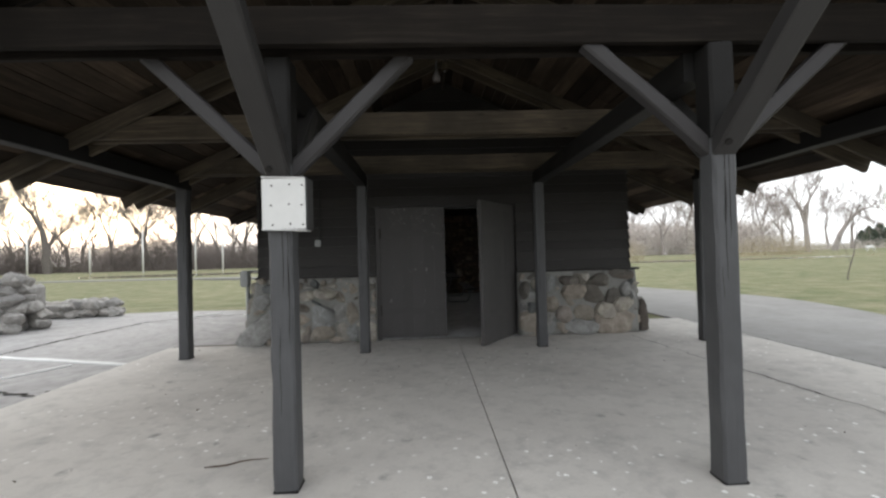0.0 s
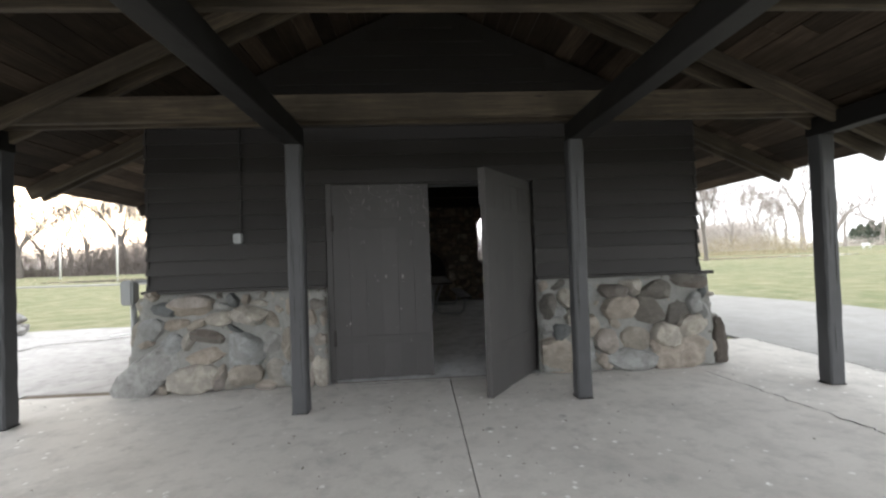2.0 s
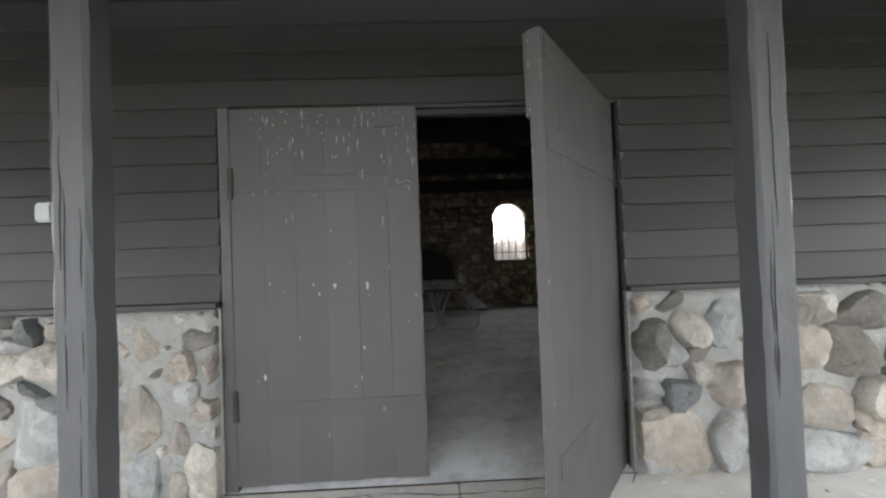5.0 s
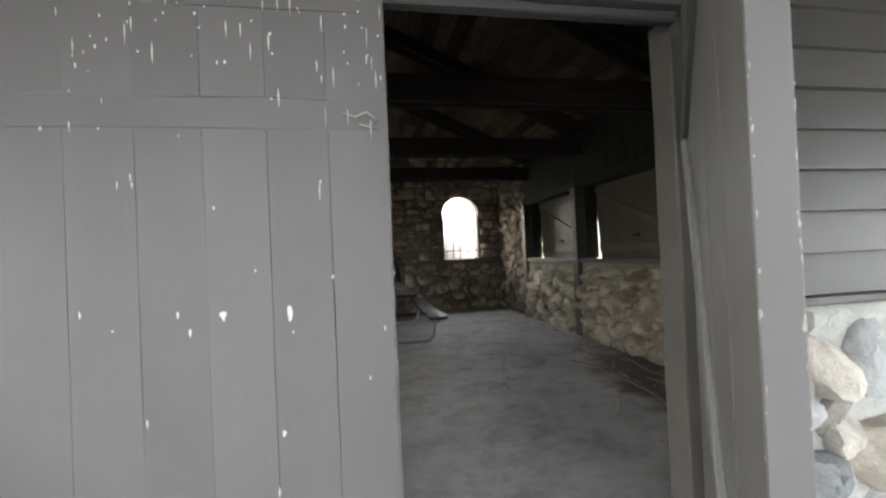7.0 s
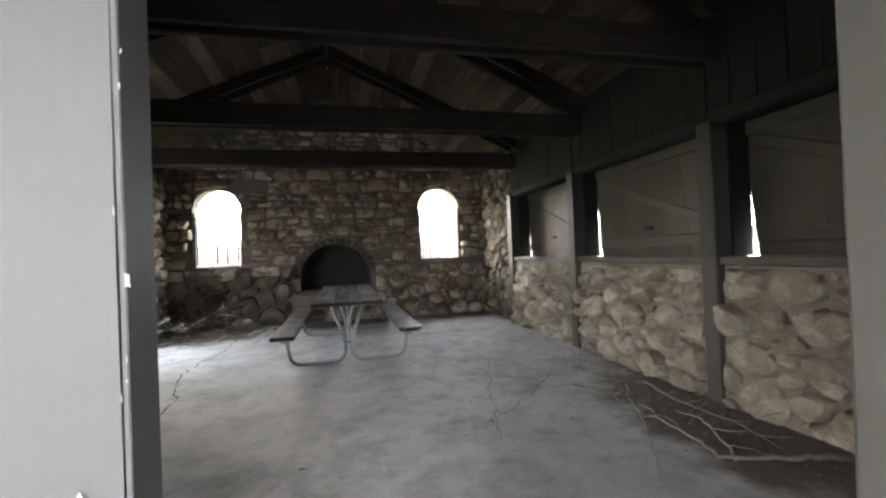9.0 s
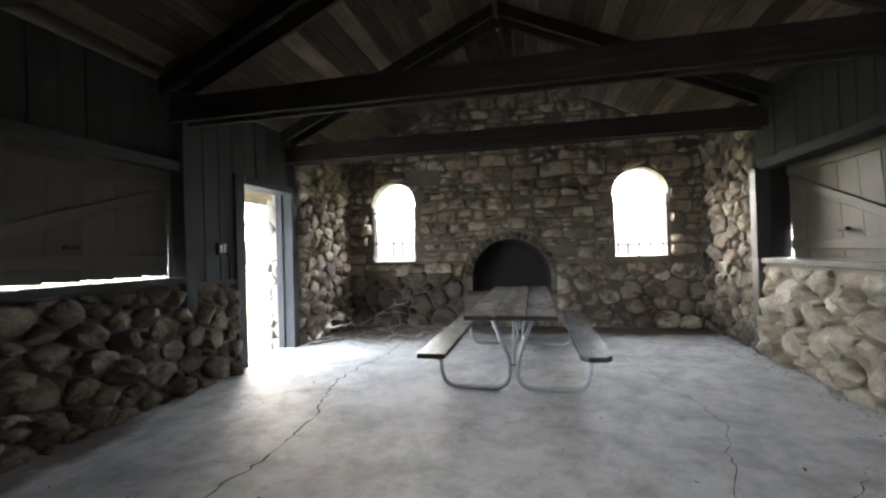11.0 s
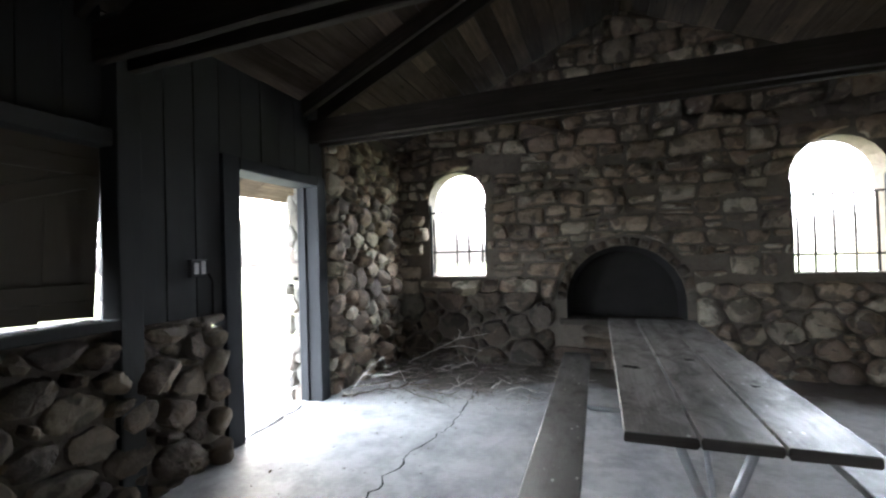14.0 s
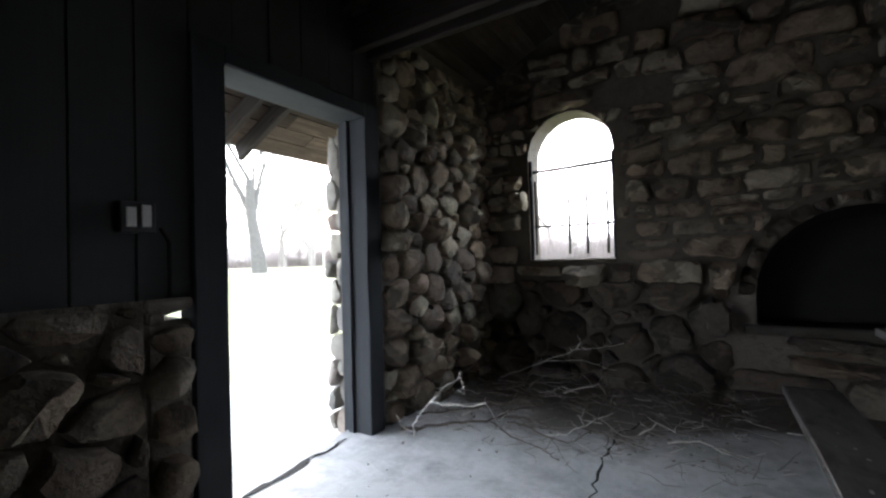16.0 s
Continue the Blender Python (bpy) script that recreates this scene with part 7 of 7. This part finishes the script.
L = "leafless park trees"
big = tree((at_px(40, 70), 70, 0.1), 23, 0.85, 401, "large leafless tree with spreading limbs", M_BARK, L, spread=0.85)
mid = tree((at_px(128, 74), 74, 0.1), 22, 0.7, 402, "leafless tree with upright limbs", M_BARK, L, spread=0.75)
slim = tree((at_px(232, 80), 80, 0.1), 20, 0.4, 403, "slender leafless tree at the lawn edge", M_BARK, L, spread=0.6)
for k, (px, dep, src, turn, size) in enumerate(((285, 82, mid, 70, 0.85), (350, 85, slim, 120, 1.05), (362, 90, slim, 200, 1.1), (405, 84, slim, 20, 0.95), (445, 86, mid, 150, 0.8), (-60, 70, mid, 250, 1.0),
        (180, 92, slim, 300, 0.9), (480, 90, slim, 30, 0.9), (540, 92, mid, 60, 0.8), (75, 96, slim, 45, 1.0), (98, 88, mid, 310, 0.75), (160, 98, mid, 90, 0.7), (205, 96, slim, 140, 0.85), (262, 92, slim, 250, 0.95), (305, 97, slim, 10, 0.9),
        (328, 90, mid, 170, 0.7), (385, 96, slim, 75, 0.9), (425, 97, slim, 190, 1.0), (10, 90, slim, 220, 1.0), (-25, 84, slim, 330, 1.1), (-160, 75, big, 130, 1.0), (-300, 70, mid, 10, 1.0))):
    copy_tree(src, (at_px(px, dep), dep, 0.1), turn, size)
door_tree = tree((-41.5, 39.3, 0.1), 24, 0.85, 421, "thick old leafless tree on the lawn by the side door", M_BARK_DARK, L, spread=0.8, first=0.42)
copy_tree(big, (-75, 52, 0.1), 200, 0.9)
copy_tree(slim, (-72, 66, 0.1), 100, 1.0)
R = "leafless trees beyond the pond"
willow = tree((at_px(1160, 93), 93, 0.1), 18, 0.5, 411, "drooping willow without leaves, paled for haze", M_BARK_FAR, R, droop=0.09, spread=1.15)
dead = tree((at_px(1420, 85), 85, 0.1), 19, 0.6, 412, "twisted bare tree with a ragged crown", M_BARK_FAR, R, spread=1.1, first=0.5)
slim_far = tree((at_px(1245, 117), 117, 0.1), 21, 0.45, 416, "slender leafless tree far off, paled for haze", M_BARK_FAR, R, spread=0.65)
mid_far = tree((at_px(1060, 114), 114, 0.1), 21, 0.6, 417, "leafless tree with upright limbs far off, paled for haze", M_BARK_FAR, R, spread=0.8)


def arching_tree(at, s, seed, label):
    """A leaning trunk that arches over, with thin shoots rising and hanging from it."""
    rnd = random.Random(seed)
    ob = thing("tree", at, label, "tree", R)
    line = [Vector(at) + Vector((x * s, 0.1 * s * math.sin(x), z * s)) for x, z in ((0, -0.2), (0.5, 1.2), (1.3, 2.6), (2.3, 4.0), (3.4, 5.2), (4.6, 5.9), (5.8, 6.1), (6.9, 5.8))]
    thick = [(line, [s * r for r in (0.42, 0.36, 0.3, 0.26, 0.21, 0.16, 0.11, 0.06)], 7)]
    thin = []
    for k, i in enumerate((2, 3, 3, 4, 4, 5, 5, 6, 6, 7, 7)):
        d = Vector((rnd.uniform(-0.3, 0.7), rnd.gauss(0, 0.4), rnd.choice((1.0, 1.0, 0.7, -0.5)))).normalized()
        grow(rnd, line[i], d, s * rnd.uniform(1.0, 2.2), s * 0.1, 3, thick, thin, 0.04, 0.9)
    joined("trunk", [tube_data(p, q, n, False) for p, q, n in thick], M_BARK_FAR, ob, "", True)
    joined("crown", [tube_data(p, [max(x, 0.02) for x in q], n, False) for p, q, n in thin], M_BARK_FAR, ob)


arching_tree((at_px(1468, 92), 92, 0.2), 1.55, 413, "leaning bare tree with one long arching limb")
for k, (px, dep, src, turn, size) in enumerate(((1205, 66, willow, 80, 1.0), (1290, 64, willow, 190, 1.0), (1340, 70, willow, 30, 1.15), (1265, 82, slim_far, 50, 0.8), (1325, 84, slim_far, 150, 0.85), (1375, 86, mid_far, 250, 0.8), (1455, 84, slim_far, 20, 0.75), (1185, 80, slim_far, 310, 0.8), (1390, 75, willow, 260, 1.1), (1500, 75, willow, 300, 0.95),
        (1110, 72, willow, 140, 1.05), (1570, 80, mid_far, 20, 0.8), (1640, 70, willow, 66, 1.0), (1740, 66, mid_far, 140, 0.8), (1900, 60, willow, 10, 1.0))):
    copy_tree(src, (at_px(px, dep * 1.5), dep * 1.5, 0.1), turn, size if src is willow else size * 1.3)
tree((at_px(1232, 40), 40, 0.05), 8.5, 0.2, 414, "slim bare tree on the lawn", M_BARK, R, spread=0.7, levels=4, first=0.5)
tree((17.3, 16.6, -0.05), 3.6, 0.032, 415, "thin young bare tree on the lawn", M_BARK, R, spread=0.6, levels=2, first=0.6)


def brush(name, label, mat, spots, count, high, seed, lean=0.25, width=0.1, droop=0.0):
    """Thickets of bare stems, too many to count."""
    rnd = random.Random(seed)
    v, f = [], []
    for _ in range(count):
        x0, y0, x1, y1, depth = rnd.choice(spots)
        t = rnd.random()
        x, y = x0 + (x1 - x0) * t + rnd.gauss(0, depth * 0.3), y0 + (y1 - y0) * t + rnd.gauss(0, depth)
        k = 0.5 + 0.5 * noise.noise((x * 0.09, y * 0.09, 5.0)) + 0.25 * noise.noise((x * 0.35, y * 0.35, 8.0))
        top = high * (0.45 + 0.65 * k)
        z = top * (1 - rnd.random() ** 0.6) if rnd.random() < 0.85 else 0.0
        d = Vector((rnd.gauss(0, lean), rnd.gauss(0, lean), abs(rnd.gauss(0.7, 0.5)))).normalized() * top * rnd.uniform(0.1, 0.34)
        d.x += droop
        w = width * rnd.uniform(0.4, 1.2)
        a = rnd.uniform(0, 6.28)
        c, s = math.cos(a) * w, math.sin(a) * w
        o = len(v)
        v += [(x - c * 0.5, y - s * 0.5, z), (x + c * 0.5, y + s * 0.5, z), (x + d.x, y + d.y, z + d.z)]
        f.append((o, o + 1, o + 2))
    tagged(raw(name, v, f, mat), label, "thicket", kind="stuff")


brush("thicket", "dense grey-brown winter thicket behind the lawn", M_BRUSH, [(-110, 62, -70, 80, 3), (-80, 84, -10, 92, 3), (-60, 80, -20, 88, 3), (-20, 92, 20, 95, 3)], 170000, 6.6, 501, 0.55, 0.08)
brush("thicket", "brown willow thicket beyond the pond, paled for haze", M_BRUSH_HAZE, [(36, 100, 86, 104, 5), (40, 118, 96, 124, 6), (20, 120, 60, 118, 4)], 150000, 9.5, 502, 0.7, 0.11)
brush("thicket", "low bushes along the far road, paled for haze", M_BRUSH_HAZE, [(84, 118, 190, 128, 5)], 26000, 3.2, 504, 0.7, 0.11)
brush("thicket", "straw-pink bushes at the water's edge", M_REED, [(40, 60, 56, 60, 2.0), (19, 52, 27, 54, 2.0)], 14000, 3.0, 505, 0.8, 0.05)
brush("reeds", "dry straw-coloured reeds round the pond", M_REED, [(18, 45, 60, 47, 1.5), (18, 40.5, 50, 40, 0.8), (-38, 48, -14, 47, 0.5), (-38, 42.6, -14, 42, 0.3)], 5000, 0.8, 503, 0.4, 0.05)


def fir(at, h, seed):
    rnd = random.Random(seed)
    ob = thing("evergreen_tree", at, "dark green conical evergreen in the distance", "tree", "distant evergreens")
    raw("trunk", *tube_data([at, (at[0], at[1], at[2] + h * 0.9)], [0.15, 0.03], 6)[:2], M_BARK, ob)
    v, f = [], []
    for _ in range(1500):
        t = rnd.random() ** 0.7
        z = at[2] + h * (0.05 + 0.95 * t)
        r = h * 0.45 * (1 - t) ** 0.7 * rnd.uniform(0.3, 1.1)
        a = rnd.uniform(0, 6.28)
        x, y = at[0] + math.cos(a) * r, at[1] + math.sin(a) * r
        s = h * 0.06 * rnd.uniform(0.5, 1.3)
        o = len(v)
        v += [(x + rnd.uniform(-s, s), y + rnd.uniform(-s, s), z + rnd.uniform(-s, s)) for _ in range(3)]
        f.append((o, o + 1, o + 2))
    raw("foliage", v, f, M_FIR, ob)


for k, (px, dep, h) in enumerate(((1532, 125, 6.5), (1552, 128, 7.5), (1518, 130, 5.5), (1572, 126, 7), (1600, 130, 8))):
    fir((at_px(px, dep), dep, 0.0), h, 600 + k)
for x in (-54.4, -46.1, -39.0, -31.9, -28.2):
    p = thing("lamp_pole", (x, 60, 0.0), "slim white pole on the lawn edge", "pole", "white poles")
    raw("shaft", *tube_data([(x, 60, 0), (x, 60, 5.9)], [0.11, 0.08], 8)[:2], M_POLE, p, "", True)
    raw("cap", *tube_data([(x, 60, 5.9), (x, 60, 6.05)], [0.12, 0.05], 8)[:2], M_POLE, p, "", True)
bx, by = at_px(1535, 80), 80
b = thing("park_bench", (bx, by, 0.1), "small white bench on the far lawn", "bench")
part("seat", box_bm((bx - 0.9, by - 0.2, 0.48), (bx + 0.9, by + 0.2, 0.56), 0.01), M_POLE, b)
part("backrest", box_bm((bx - 0.9, by + 0.16, 0.6), (bx + 0.9, by + 0.22, 1.0), 0.01), M_POLE, b)
for s in (-0.7, 0.7):
    part("leg", box_bm((bx + s - 0.05, by - 0.18, 0.0), (bx + s + 0.05, by + 0.18, 0.48), 0.01), M_POLE, b)


lamp = thing("pendant_lamp", (0.16, 2.44, 2.5), "bare bulb holder hanging under a tie beam", "lamp")
raw("cord", *tube_data([(0.16, 2.44, 2.66), (0.16, 2.44, 2.58)], 0.006, 6)[:2], M_DARKBOX, lamp)
raw("bulb", *tube_data([(0.16, 2.44, 2.585), (0.16, 2.44, 2.565), (0.16, 2.44, 2.545), (0.16, 2.44, 2.525), (0.16, 2.44, 2.515)], [0.012, 0.016, 0.026, 0.022, 0.008], 12)[:2], M_IRON, lamp, "unlit dusty glass bulb", True)
